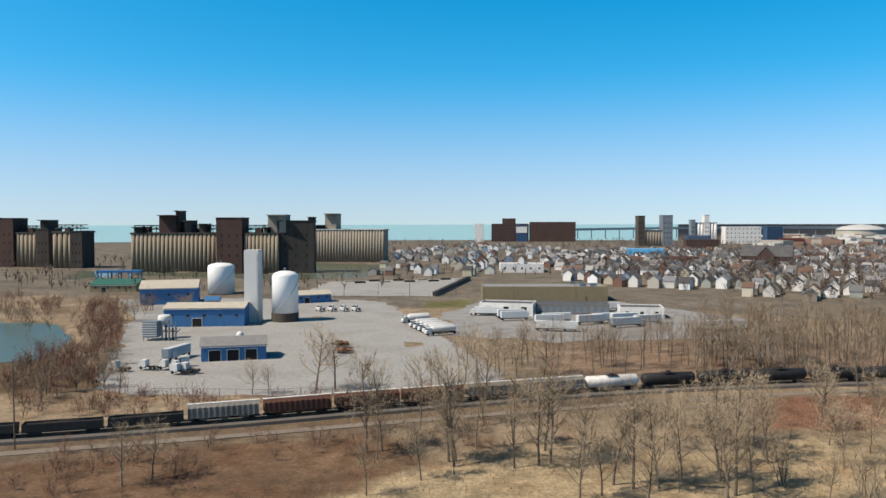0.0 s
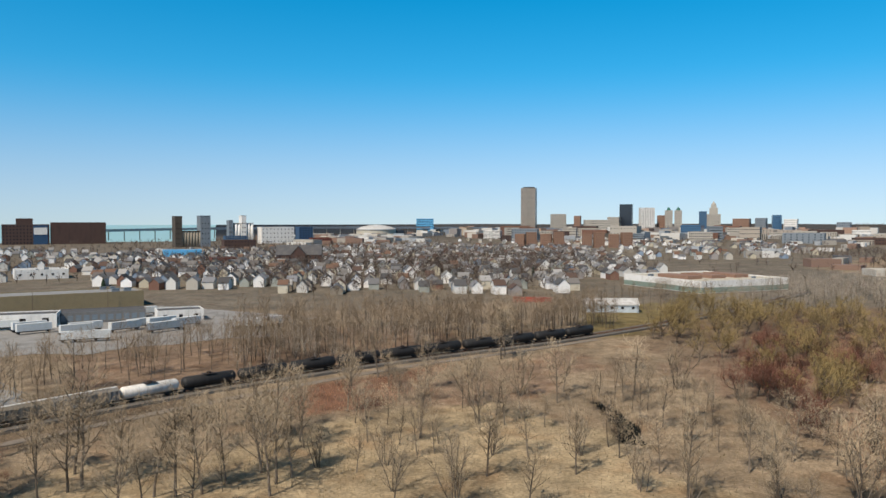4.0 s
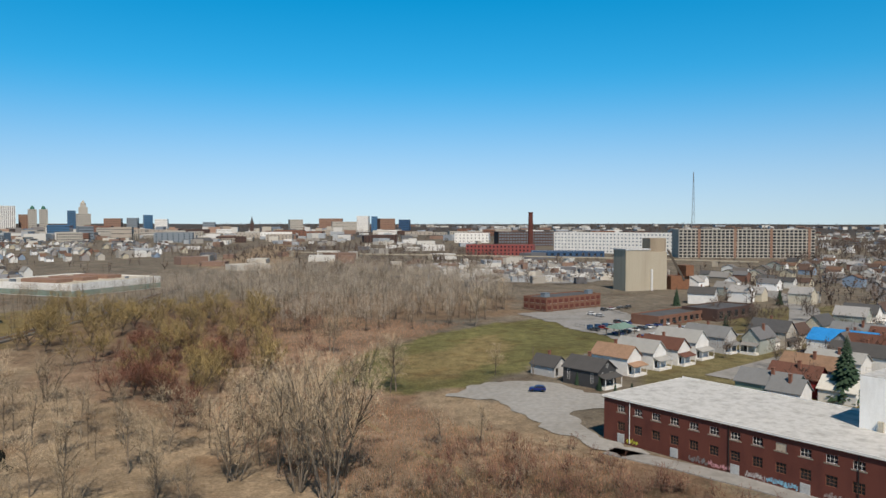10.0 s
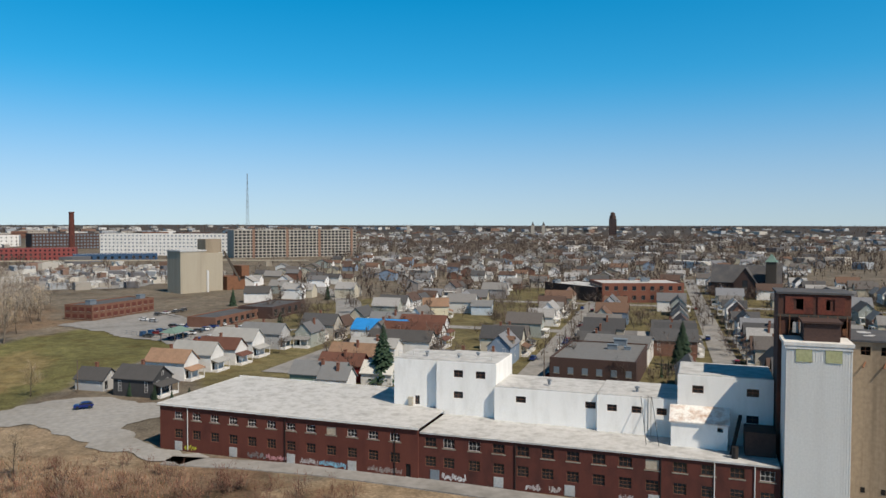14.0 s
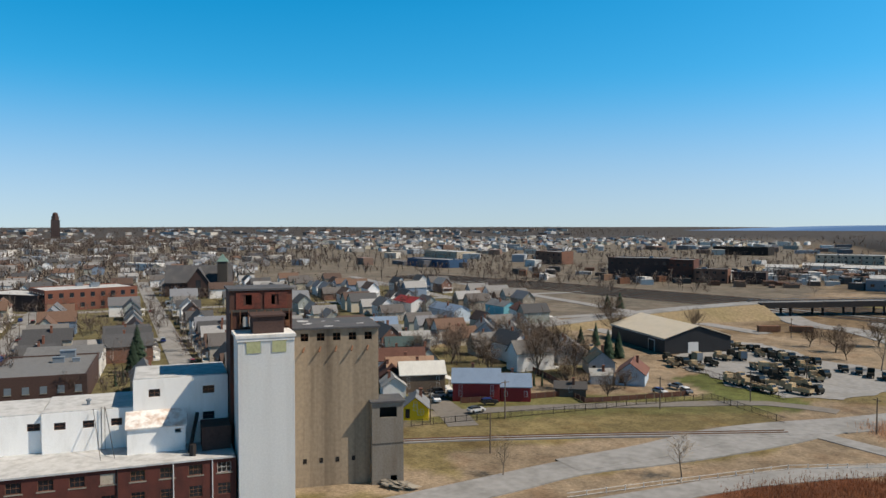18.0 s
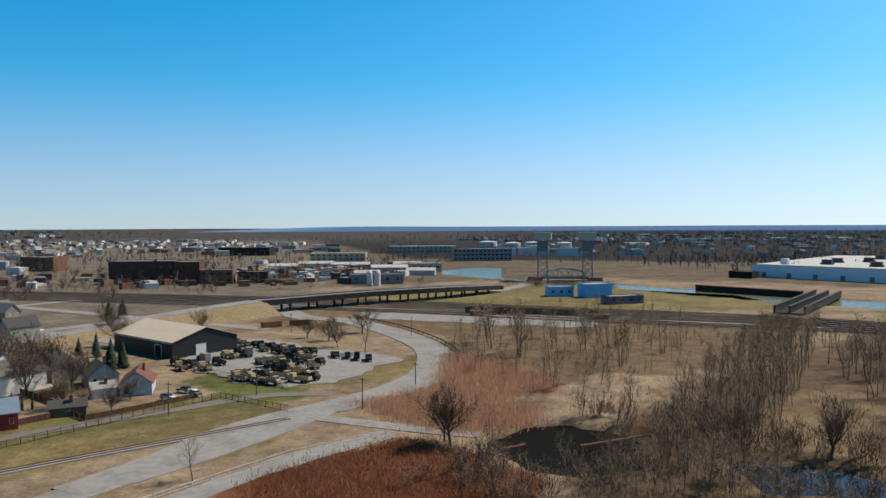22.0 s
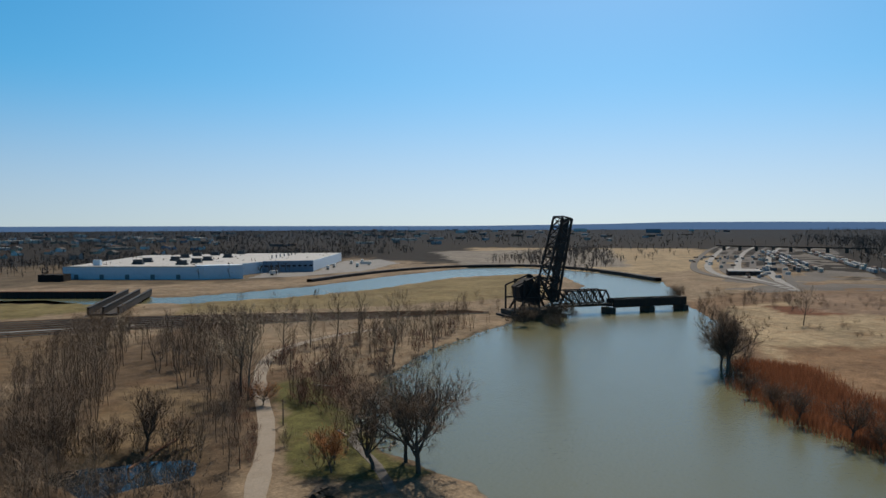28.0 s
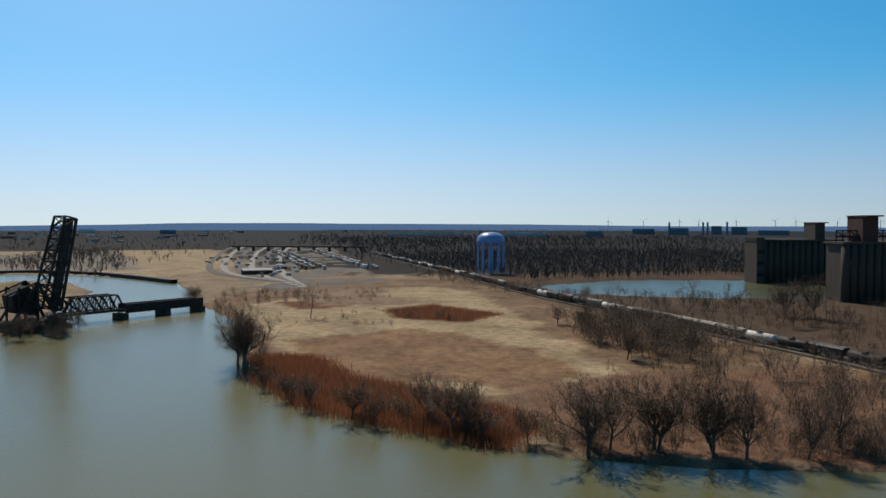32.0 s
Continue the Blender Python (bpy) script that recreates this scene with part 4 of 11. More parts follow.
for k, (cs, ly, z1, z2, up, lo) in enumerate(((cols1, 0.0, 7.0, 3.4, (1.9, 1.4), (1.9, 1.8)), (cols2, 0.35, 6.7, 3.3, (2.1, 1.6), (2.0, 1.8)))):
    for i, c in enumerate(cs):
        if (k, i) in ((0, 8), (1, 9)):
            part("boarded_window", Geo().box(c - up[0] / 2, c + up[0] / 2, ly + 0.1, ly + 0.2, z1 - up[1] / 2, z1 + up[1] / 2), M["tan_board"], works, "pale boarded-up window")
        else:
            window(works, c, z1, *up, ly + 0.16, (3, 2), "white_paint" if k == 0 or i in (1, 2, 13) else "rust")
        window(works, c, z2, *lo, ly + 0.18, (3, 3), "rust")
        part("lintel", Geo().box(c - 1.25, c + 1.25, ly - 0.05, ly + 0.1, z1 - up[1] / 2 - 0.22, z1 - up[1] / 2 - 0.02), M["concrete"], works)
for c in (4.4, 17.0, 29.6, 42.2, 58.0, 69.5, 81.6, 95.0, 107.2, 108.9):
    part("loading_door", Geo().box(c - 0.85, c + 0.85, -0.08 if c < 55 else 0.27, 0.02 if c < 55 else 0.4, 0.1, 1.9).box(c - 0.7, c + 0.7, -0.11 if c < 55 else 0.24, -0.08 if c < 55 else 0.27, 0.2, 1.8), M["grey_steel"] if c in (58.0, 107.2) else M["pale_panel"], works, "pale steel loading door")
for c in (6.6, 28.4, 50.6, 72.4, 96.0, 104.0, 109.8):
    g = Geo().beam((c, -0.12 if c < 55 else 0.24, 0.3), (c, -0.12 if c < 55 else 0.24, 8.6 if c < 55 else 8.0), 0.09, 6)
    part("drain_pipe", g, M["white_steel"] if c in (6.6, 104.0, 109.8) else M["dark"], works)
part("side_door", Geo().box(52.65, 53.55, 0.2, 0.28, 0, 2.45), M["dark"], works)
# sprayed bars of colour along the foot of the wall
for c, w, m in ((7.0, 2.6, (0.5, 0.5, 0.05)), (22.0, 3.8, (0.18, 0.18, 0.18)), (26.4, 4.2, (0.55, 0.28, 0.3)), (33.4, 3.8, (0.45, 0.43, 0.42)), (38.2, 5.2, (0.2, 0.42, 0.55)), (48.5, 6.5, (0.28, 0.24, 0.22)), (61.5, 4.5, (0.6, 0.6, 0.6)), (75.4, 2.5, (0.55, 0.53, 0.52)), (79, 1.6, (0.5, 0.48, 0.46)), (90.5, 2.0, (0.4, 0.38, 0.38))):
    k = mat("spray", m, 0.8, var=0.5, scale=3.0, stain=(0.16, 0.05, 0.04), stain_scale=1.3, stain_amt=0.9)
    g = Geo()
    x, ly = c - w / 2, -0.02 if c < 55 else 0.33
    while x < c + w / 2:
        s = random.uniform(0.25, 0.6)
        z = random.uniform(0.25, 0.7)
        b = random.uniform(0.5, 1.0)
        lean = random.uniform(-0.25, 0.35)
        g.add([(x, ly, z), (x + s * 0.7, ly, z + 0.05), (x + s * 0.7 + lean, ly, z + b), (x + lean, ly, z + b * 0.95), (x, ly + 0.015, z), (x + s * 0.7, ly + 0.015, z)], [(0, 1, 2, 3)])
        if random.random() < 0.7:
            g.add([(x, ly - 0.002, z + b * 0.4), (x + s * 1.3, ly - 0.002, z + b * 0.5), (x + s * 1.3, ly - 0.002, z + b * 0.72), (x, ly - 0.002, z + b * 0.6)], [(0, 1, 2, 3)])
        x += s * 0.75
    part("graffiti", g, k, works, "band of sprayed paint shapes", kind="stuff")

upper = thing("white_upper_storeys", WORKS, "white-painted upper storeys standing on the factory roof", "building")


def white_block(nm, x0, x1, y, dep, z0, z1, openings, roofm="white_roof"):
    g = facade(Geo(), x1 - x0, z0, z1, y, 0.35, openings, x0=x0)
    g.box(x0, x0 + 0.35, y + 0.35, y + dep, z0, z1).box(x1 - 0.35, x1, y + 0.35, y + dep, z0, z1).box(x0 + 0.35, x1 - 0.35, y + dep - 0.35, y + dep, z0, z1)
    w = part(nm, g, M["white_wall"], upper)
    part("roof", Geo().box(x0 + 0.1, x1 - 0.1, y + 0.1, y + dep - 0.1, z1 + 0.003, z1 + 0.16), M[roofm], upper)
    # added dark sheet: interior shade put into its colour
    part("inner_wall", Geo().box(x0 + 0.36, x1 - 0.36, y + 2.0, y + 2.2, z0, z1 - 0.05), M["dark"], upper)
    for o in openings:
        window(upper, (o[0] + o[1]) / 2, (o[2] + o[3]) / 2, o[1] - o[0], o[3] - o[2], y + 0.2, (2, 2), "rust")
    return w


white_block("tall_wall", 44.2, 53.5, 14.9, 11, 9.1, 18.3, [(48.6, 49.6, 9.4, 11.2)])
white_block("tall_wall", 53.55, 65.4, 13.6, 12.3, 8.4, 18.6, [(57.0, 58.9, 15.6, 17.0), (61.4, 63.3, 15.6, 17.0), (57.0, 58.9, 11.6, 12.9)])
white_block("low_wall", 65.45, 84.4, 12.3, 12, 8.4, 14.6, [(69.5, 71.4, 12.0, 13.2), (82.2, 84.1, 12.0, 13.2)])
white_block("low_wall", 84.45, 98.0, 11.2, 12.5, 8.4, 14.9, [(86.2, 87.9, 12.1, 13.3), (90.4, 92.1, 12.1, 13.3), (94.6, 96.3, 12.1, 13.3)])
white_block("tall_wall", 98.05, 113.0, 10.0, 12, 8.4, 19.6, [(100.4, 102.2, 16.6, 17.9), (108.9, 110.8, 16.6, 17.9), (104.6, 106.4, 12.2, 13.5), (108.9, 110.8, 12.2, 13.5)], "white_roof")
g = facade(Geo(), 8.8, 8.4, 12.4, 6.2, 0.3, [(104.4, 105.3, 11.3, 12.0)], x0=97.2)
g.box(97.2, 97.5, 6.5, 9.9, 8.4, 12.4).box(105.7, 106, 6.5, 9.9, 8.4, 12.4)
part("lean_to_wall", g, M["white_wall"], upper)
part("lean_to_roof", Geo().add([(96.9, 5.9, 12.42), (106.3, 5.9, 12.42), (106.3, 9.95, 14.3), (96.9, 9.95, 14.3), (96.9, 5.9, 12.62), (106.3, 5.9, 12.62), (106.3, 9.95, 14.5), (96.9, 9.95, 14.5)],
     [(0, 3, 2, 1), (4, 5, 6, 7), (0, 1, 5, 4), (1, 2, 6, 5), (2, 3, 7, 6), (3, 0, 4, 7)]), M["rusty_white"], upper, "white lean-to roof stained with rust")
part("hood", Geo().box(47.4, 48.3, 14.3, 14.85, 9.2, 10.9), M["pale_roof"], upper)
for i in range(7):
    part("rail_post", Geo().beam((44.6 + i * 3.2, 16.2, 18.4), (44.6 + i * 3.2, 16.2, 19.6), 0.05), M["white_steel"], upper)
part("rail", Geo().beam((44.6, 16.2, 19.55), (63.8, 16.2, 19.55), 0.05).beam((44.6, 16.2, 19.0), (63.8, 16.2, 19.0), 0.04), M["white_steel"], upper)
for vx, vy in ((50, 18), (57, 17), (60, 20), (75, 16), (91, 15)):
    z = 18.5 if vx < 65 else 15.0
    part("roof_vent", Geo().lathe([(0.25, z), (0.25, z + 0.7), (0.45, z + 0.75), (0.45, z + 0.95), (0.1, z + 1.1)], 10, vx, vy), M["grey_steel"], upper)
part("ladder", Geo().beam((93.2, 10.9, 8.4), (93.2, 10.9, 15.4), 0.05).beam((93.7, 10.9, 8.4), (93.7, 10.9, 15.4), 0.05).beam((93.4, 5.0, 8.4), (92.0, 10.8, 15.2), 0.06).beam((95.4, 5.2, 8.4), (93.8, 10.8, 15.2), 0.06), M["black_steel"], upper)
part("conveyor", Geo().beam((106.5, 4, 8.4), (108, 9.5, 13.5), 0.35).beam((107, 2.5, 8.4), (107, 2.5, 10.2), 0.5, 8), M["black_steel"], upper, "black steel conveyor leg")
part("lower_shed", Geo().box(108.5, 113, 4.5, 9.9, 8.4, 12.2), M["brick_dark"], upper)

tower = thing("elevator_tower", WORKS, "tall white corrugated-steel elevator tower", "tower")
g = Geo().box(113.75, 122.6, -0.3, 6.5, -0.5, 27.0)
x = 113.85
while x < 122.5:
    g.box(x, x + 0.16, -0.37, -0.303, 0, 26.4)
    x += 0.36
part("cladding", g, M["steel_sheet"], tower)
part("cornice", Geo().box(113.4, 122.9, -0.6, 6.6, 27.003, 27.5).box(113.6, 122.7, -0.5, -0.31, 26.5, 27.0), M["white_paint"], tower)
M["yellow_green"] = mat("yellow_green", (0.36, 0.37, 0.2), 0.7, stain=(0.5, 0.48, 0.3))
for c in (116.2, 120.2):
    part("window", Geo().box(c - 1.1, c + 1.1, -0.45, -0.33, 24.6, 26.5), M["yellow_green"], tower, "faded yellow-green panel window")
part("penthouse", Geo().box(116.3, 121.2, 1.0, 5.6, 27.51, 30.2).box(116.0, 121.5, 0.7, 5.9, 30.203, 30.5), M["brick_dark"], tower)
M["brick_panel"] = mat("brick_panel", (0.16, 0.045, 0.03), 0.9, stain=(0.06, 0.03, 0.025), stain_scale=0.5, stain_amt=0.9, scale=5, var=0.3)
head = thing("brick_headhouse", WORKS, "ruined dark brick headhouse with gaping openings", "tower")
ho = [(114.6 + 1.9 * i, 115.7 + 1.9 * i, 27.6, 29.9) for i in range(5)] + [(115.8, 117.0, 31.6, 33.2), (119.6, 120.6, 31.6, 33.0)]
part("wall", facade(Geo(), 10.3, -0.5, 34.0, 7.0, 0.5, ho, x0=113.2).box(113.2, 113.7, 7.5, 15, -0.5, 34).box(123.0, 123.5, 7.5, 15, -0.5, 34).box(113.7, 123, 14.5, 15, -0.5, 34), M["rust_brick"], head)
# near-black sheet added behind the openings as painted interior shade
part("inner_wall", Geo().box(113.8, 122.9, 9.5, 9.7, 0, 33.5), M["dark"], head)
part("roof", Geo().box(112.9, 123.8, 6.7, 15.3, 34.003, 34.3).box(113.8, 123, 7.6, 14.4, 30.4, 30.6), M["dark_roof"], head, "sagging dark roof deck")
for i in range(5):
    part("louvre", Geo().box(114.7 + 1.9 * i, 115.6 + 1.9 * i, 7.2, 7.25, 27.7, 28.6 + 0.2 * (i % 3)), M["rust"], head)

for a, b in ((114.2, 118.2), (118.8, 122.6)):
    part("brick_panel", Geo().box(a, b, 6.86, 6.99, 30.9, 31.5).box(a, b, 6.86, 6.99, 33.3, 33.7).box(a, a + 1.2, 6.86, 6.99, 31.5, 33.3).box(b - 1.4, b, 6.86, 6.99, 31.5, 33.3), M["brick_panel"], head, "weathered red brick infill panel")
for i in range(8):
    part("steel_post", Geo().beam((113.5 + i * 1.35, 6.8, 27.4), (113.5 + i * 1.35, 6.8, 30.7), 0.11, 4), M["rust"], head)
for a, b in ((115.3, 117.2), (119.8, 121.4)):
    part("torn_panel", Geo().box(a, b, 6.9, 6.96, 27.9, 29.6), M["pale_panel"], head, "torn pale sheet panel")
part("floor_band", Geo().box(113.1, 123.6, 6.75, 6.99, 30.4, 30.8), M["concrete_dark"], head)
bins = thing("concrete_bins", pose(86.08, -99.59, 0, 0, 0, -135.8) @ Matrix.Diagonal((0.868, 1, 1.02, 1)), "stained tan concrete grain bins beside the white tower", "silo")
bo = [(1.2 + 3.15 * i, 2.7 + 3.15 * i, 24.6, 25.9) for i in range(5)]
part("wall", facade(Geo(), 16.6, -0.5, 26.6, 0, 0.5, bo), M["bin_concrete"], bins)
part("side_wall", Geo().box(0, 0.5, 0.502, 13, -0.5, 26.6), M["bin_concrete"], bins)
part("side_wall", Geo().box(16.1, 16.6, 0.502, 13, -0.5, 26.6), M["bin_concrete"], bins)
part("rear_wall", Geo().box(0.5, 16.1, 12.5, 13, -0.5, 26.6), M["bin_concrete"], bins)
# added sheet whose near-black colour stands for shade inside the bins
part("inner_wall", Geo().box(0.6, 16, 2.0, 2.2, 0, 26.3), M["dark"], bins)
part("roof", Geo().box(-0.4, 17.0, -0.4, 13.4, 26.603, 26.9), M["dark_roof"], bins, "flat roof with patches of old snow-white tar")
for i in range(9):
    s = random.uniform(0.8, 2.2)
    x, y = random.uniform(1, 14), random.uniform(0.5, 10)
    part("roof_patch", Geo().box(x, x + s, y, y + s * 0.6, 26.905, 26.93 + i * 0.003), M["white_roof"], bins)
for o in bo:
    part("hopper_spout", Geo().beam(((o[0] + o[1]) / 2, 0.1, 23.6), ((o[0] + o[1]) / 2 - 0.4, -0.7, 22.9), 0.16, 6), M["rust"], bins)
    part("window_frame", Geo().box(o[0], o[1], 0.2, 0.26, 25.2, 25.3).box((o[0] + o[1]) / 2 - 0.05, (o[0] + o[1]) / 2 + 0.05, 0.19, 0.27, 24.6, 25.9), M["rust"], bins)
for x in (1.9, 5.1, 8.3, 11.5):
    part("hatch", Geo().box(x - 0.35, x + 0.35, -0.05, 0.02, 4.0, 4.8).box(x - 0.22, x + 0.22, -0.09, -0.05, 4.1, 4.6), M["dark"], bins)
small = thing("concrete_hoist_tower", pose(75.63, -107.50, 0, 0, 0, -135.8) @ Matrix.Diagonal((0.95, 1, 1.0, 1)), "square grey concrete hoist tower with an open top", "tower")
part("wall", facade(Geo(), 5.8, -0.5, 14.2, 0, 0.35, [(1.4, 4.6, 11.6, 13.4), (3.4, 4.6, 0, 1.4)]).box(0, 0.35, 0.35, 5, -0.5, 14.2).box(5.45, 5.8, 0.35, 5, -0.5, 14.2).box(0.35, 5.45, 4.65, 5, -0.5, 14.2), M["bin_grey"], small)
# dark sheet added inside, its colour standing for the tower's inner shade
part("inner_wall", Geo().box(0.4, 5.4, 1.8, 1.95, 0, 14), M["dark"], small)
part("roof", Geo().box(-0.3, 6.1, -0.3, 5.3, 14.203, 14.5), M["dark_roof"], small)
part("band", Geo().box(-0.05, 5.85, -0.06, 0.3, 7.0, 7.15), M["concrete_dark"], small)
solid("rubble_pile", Geo().add([(random.gauss(0, 1.6), random.gauss(0, 1.1), random.uniform(0, 0.9)) for _ in range(40)], [(i, i + 1, i + 2) for i in range(0, 37)]), M["concrete"], pose(71.5, -108.1, 0.2), "pile of broken concrete rubble by the tower", "rubble")

# ---- grain elevators, gas plant and yards to the north-west ----
M["concrete_black"] = mat("concrete_black", (0.045, 0.04, 0.036), 0.95, stain=(0.09, 0.075, 0.06), stain_scale=0.12, streak=0.15)
def grain_elevator(name, x, y, ang, w, dep, h, n, wall, label, towers=(), gallery=True, cap="concrete_dark"):
    """A row of tall round bins with a roof slab, a conveyor gallery and square towers (x0, x1, height)."""
    e = thing(name, pose(x, y, 0, 0, 0, ang), label, "grain elevator")
    r = w / n / 2
    silo = Geo().lathe([(r * 0.99, -1), (r * 0.99, h)], 14).mesh("silo", M[wall], True)
    for i in range(n):
        part("silo", silo, None, e, at=pose(-w / 2 + r * (2 * i + 1), r, 0))
    part("bin_block", Geo().box(-w / 2 + r * 0.5, w / 2 - r * 0.5, r, dep, -1, h - 0.02), M[wall], e)
    part("roof_slab", Geo().box(-w / 2 - 0.5, w / 2 + 0.5, -0.4, dep + 0.4, h + 0.003, h + 1.2), M[cap], e)
    if gallery:
        g = Geo()
        step = 4.0
        m = int(w / step)
        for i in range(m):
            a, b = -w / 2 + i * step, -w / 2 + (i + 1) * step
            g.beam((a, dep * 0.4, h + 1.2), (a, dep * 0.4, h + 7.5), 0.4).beam((a, dep * 0.4, h + 4.6 if i % 2 else h + 7.8), (b, dep * 0.4, h + 7.8 if i % 2 else h + 4.6), 0.35)
        g.beam((-w / 2, dep * 0.4, h + 7.8), (w / 2, dep * 0.4, h + 7.8), 0.5).box(-w / 2, w / 2, dep * 0.4 - 1.5, dep * 0.4 + 1.5, h + 3.8, h + 4.9)
        part("gallery", g, M["black_steel"], e, "rusted steel conveyor gallery frame")
        for i in range(int(w / 22)):
            gx = -w / 2 + 9 + i * 22
            part("gallery_hut", Geo().box(gx, gx + 5, dep * 0.3, dep * 0.6, h + 1.2, h + random.uniform(4, 7)), M["brick_dark"], e)
    for x0, x1, z, m, *foot in towers:
        low = foot[0] if foot else -1
        t = part("tower", Geo().box(x0, x1, -1.5 if low < 0 else 3, dep * 0.9, low, z).box(x0 - 0.4, x1 + 0.4, -1.9, dep * 0.9 + 0.4, z + 0.003, z + 0.8), M[m], e)
        if low < 0:
            g = Geo()
            for k in range(3):
                for j in range(int((z - 6) / 9)):
                    wx = x0 + (x1 - x0) * (k + 0.7) / 3.4
                    g.box(wx - 0.7, wx + 0.7, -1.56, -1.4, 5 + j * 9, 7.4 + j * 9)
            part("window_grid", g, M["dark"], t, kind="stuff")
    return e


grain_elevator("grain_elevator", -245, 698, 2, 80, 26, 34.5, 21, "concrete_old", "weathered tan concrete grain elevator with round bins", [(-15, 3, 51, "brick_dark", 35.7), (0, 3.5, 55, "brick_dark", 35.7), (8, 14, 46, "concrete_dark", 35.7), (21, 27, 43, "concrete_dark", 35.7), (-38, -30, 40, "black_steel", 35.7)])
grain_elevator("grain_elevator", -162, 680, 0, 31, 26, 34.5, 9, "concrete_old", "blackened concrete elevator with a marine tower", [(-39.5, -16.5, 48.5, "brick_dark"), (2, 8, 40, "concrete_dark", 35.7), (5.5, 21.5, 51, "concrete", 35.7)])
grain_elevator("grain_elevator", -132, 686, 6, 33, 26, 45, 8, "concrete_black", "soot-black end block of the concrete elevator", [(-16.3, 16.3, 45.8, "concrete_black"), (10.5, 16.5, 49, "concrete_dark", 45.9)], False)
grain_elevator("grain_elevator", -106, 860, -8, 81, 26, 36, 24, "concrete", "tan concrete grain bins beside the slip", [(-28.5, -15.5, 54, "concrete", 37.2), (-40.5, -28.5, 41, "black_steel", 37.2)], False, "white_roof")
grain_elevator("grain_elevator", -422, 772, -4, 22, 26, 34, 5, "concrete_old", "far concrete elevator beyond the pond", [(-31.0, -12.0, 49, "brick_dark"), (11.5, 25.0, 38, "concrete_black"), (14.0, 21.0, 47, "black_steel", 38.9)])
grain_elevator("grain_elevator", -370, 752, -2, 31, 26, 35, 6, "concrete_old", "stained concrete grain bins with a dark end", [(3.5, 15.5, 36, "concrete_black")], True)

# seen against the sun: the backlit shade is put into the dark concrete
grain_elevator("grain_elevator", -604, 280, 91, 70, 24, 32.8, 14, "concrete_dark", "concrete elevator by the lagoon, backlit shade painted dark", [(13.3, 21.0, 46.8, "concrete_dark", 32.8), (-35.0, -29.0, 34.8, "concrete_dark")], False)
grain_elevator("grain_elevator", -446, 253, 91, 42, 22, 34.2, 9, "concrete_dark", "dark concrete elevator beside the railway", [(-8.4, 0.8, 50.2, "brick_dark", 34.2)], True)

def plant_building(x, y, ang, w, dep, h, ridge, label, roof="pale_roof", wall="blue_sheet", doors=(), cols=0):
    return gable_shed("plant_building", x, y, ang, w, dep, h, ridge, wall, roof, label, "building", "x", doors, cols)


plant_building(-150, 417, 15, 30, 26, 9.0, 12.5, "blue sheet-metal plant building with pale roof", cols=3)
plant_building(-103, 328, 5, 34, 17, 8.0, 9.6, "blue sheet-metal plant hall with grey roof", "pale_roof", doors=[(-3, 4, 3.6)], cols=5)
plant_building(-68, 247, 14, 20.5, 13, 5.0, 7.0, "blue truck garage with three open bays", "grey_roof", doors=[(-6, 3.6, 3.6), (-0.3, 3.6, 3.6), (5.4, 3.6, 3.6)])
plant_building(-72, 425, 26, 20, 11, 4.6, 6.5, "bright blue storage hall with pale roof", doors=[(-4, 3, 3)], cols=4)
sf = thing("screen_fence", pose(0, 0, 0), "dark slatted screen fence round the storage yard", "fence")
for i in range(26):
    p, q = i / 26, (i + 0.97) / 26
    part("panel", Geo().beam((-5 + 25 * p, 461 + 132 * p, 1.3), (-5 + 25 * q, 461 + 132 * q, 1.3), 2.0, 4), M["black_steel"], sf)
for k in range(9):
    solid("pallet_load", Geo().box(-4, 4, -1.0, 1.0, 0, 0.9).box(-3.6, 3.6, -0.7, 0.7, 0.903, 1.3), M["black_steel"] if k % 3 else M["tan_board"], pose(-70 + k * 9, 572 + k * 2.4 - (k % 2) * 14, 0.2, 0, 0, 14 + (k * 13 % 9)), "dark covered load standing in the storage yard", "load", "storage yard loads")
gable_shed("workshop", -214, 494, 0, 30, 22, 4.6, 7.6, "tan_sheet", "green_roof", "tan workshop with a green roof", "building", "x", [(-6, 3, 3)], 4)
gable_shed("small_shed", -122, 402, 8, 7, 6, 4, 5.5, "blue_sheet", "blue_sheet", "small blue lean-to shed", "shed", "x")
M["tank_white"] = mat("tank_white", (0.78, 0.78, 0.77), 0.45, stain=(0.66, 0.65, 0.63), stain_scale=0.3, stain_amt=0.3, var=0.04)
stack = thing("distillation_column", pose(-86, 342, 0, 0, 0, -1), "tall white box-shaped air separation column", "tower")
part("casing", Geo().box(-3.3, 3.3, 0, 6.6, 0, 31.8), M["white_steel"], stack)
part("cap", Geo().box(-3.1, 3.1, 0.2, 6.4, 31.803, 32.6), M["white_steel"], stack)
part("ladder", Geo().beam((2.6, -0.2, 0), (2.6, -0.2, 31), 0.08).beam((3.1, -0.2, 0), (3.1, -0.2, 31), 0.08), M["grey_steel"], stack)
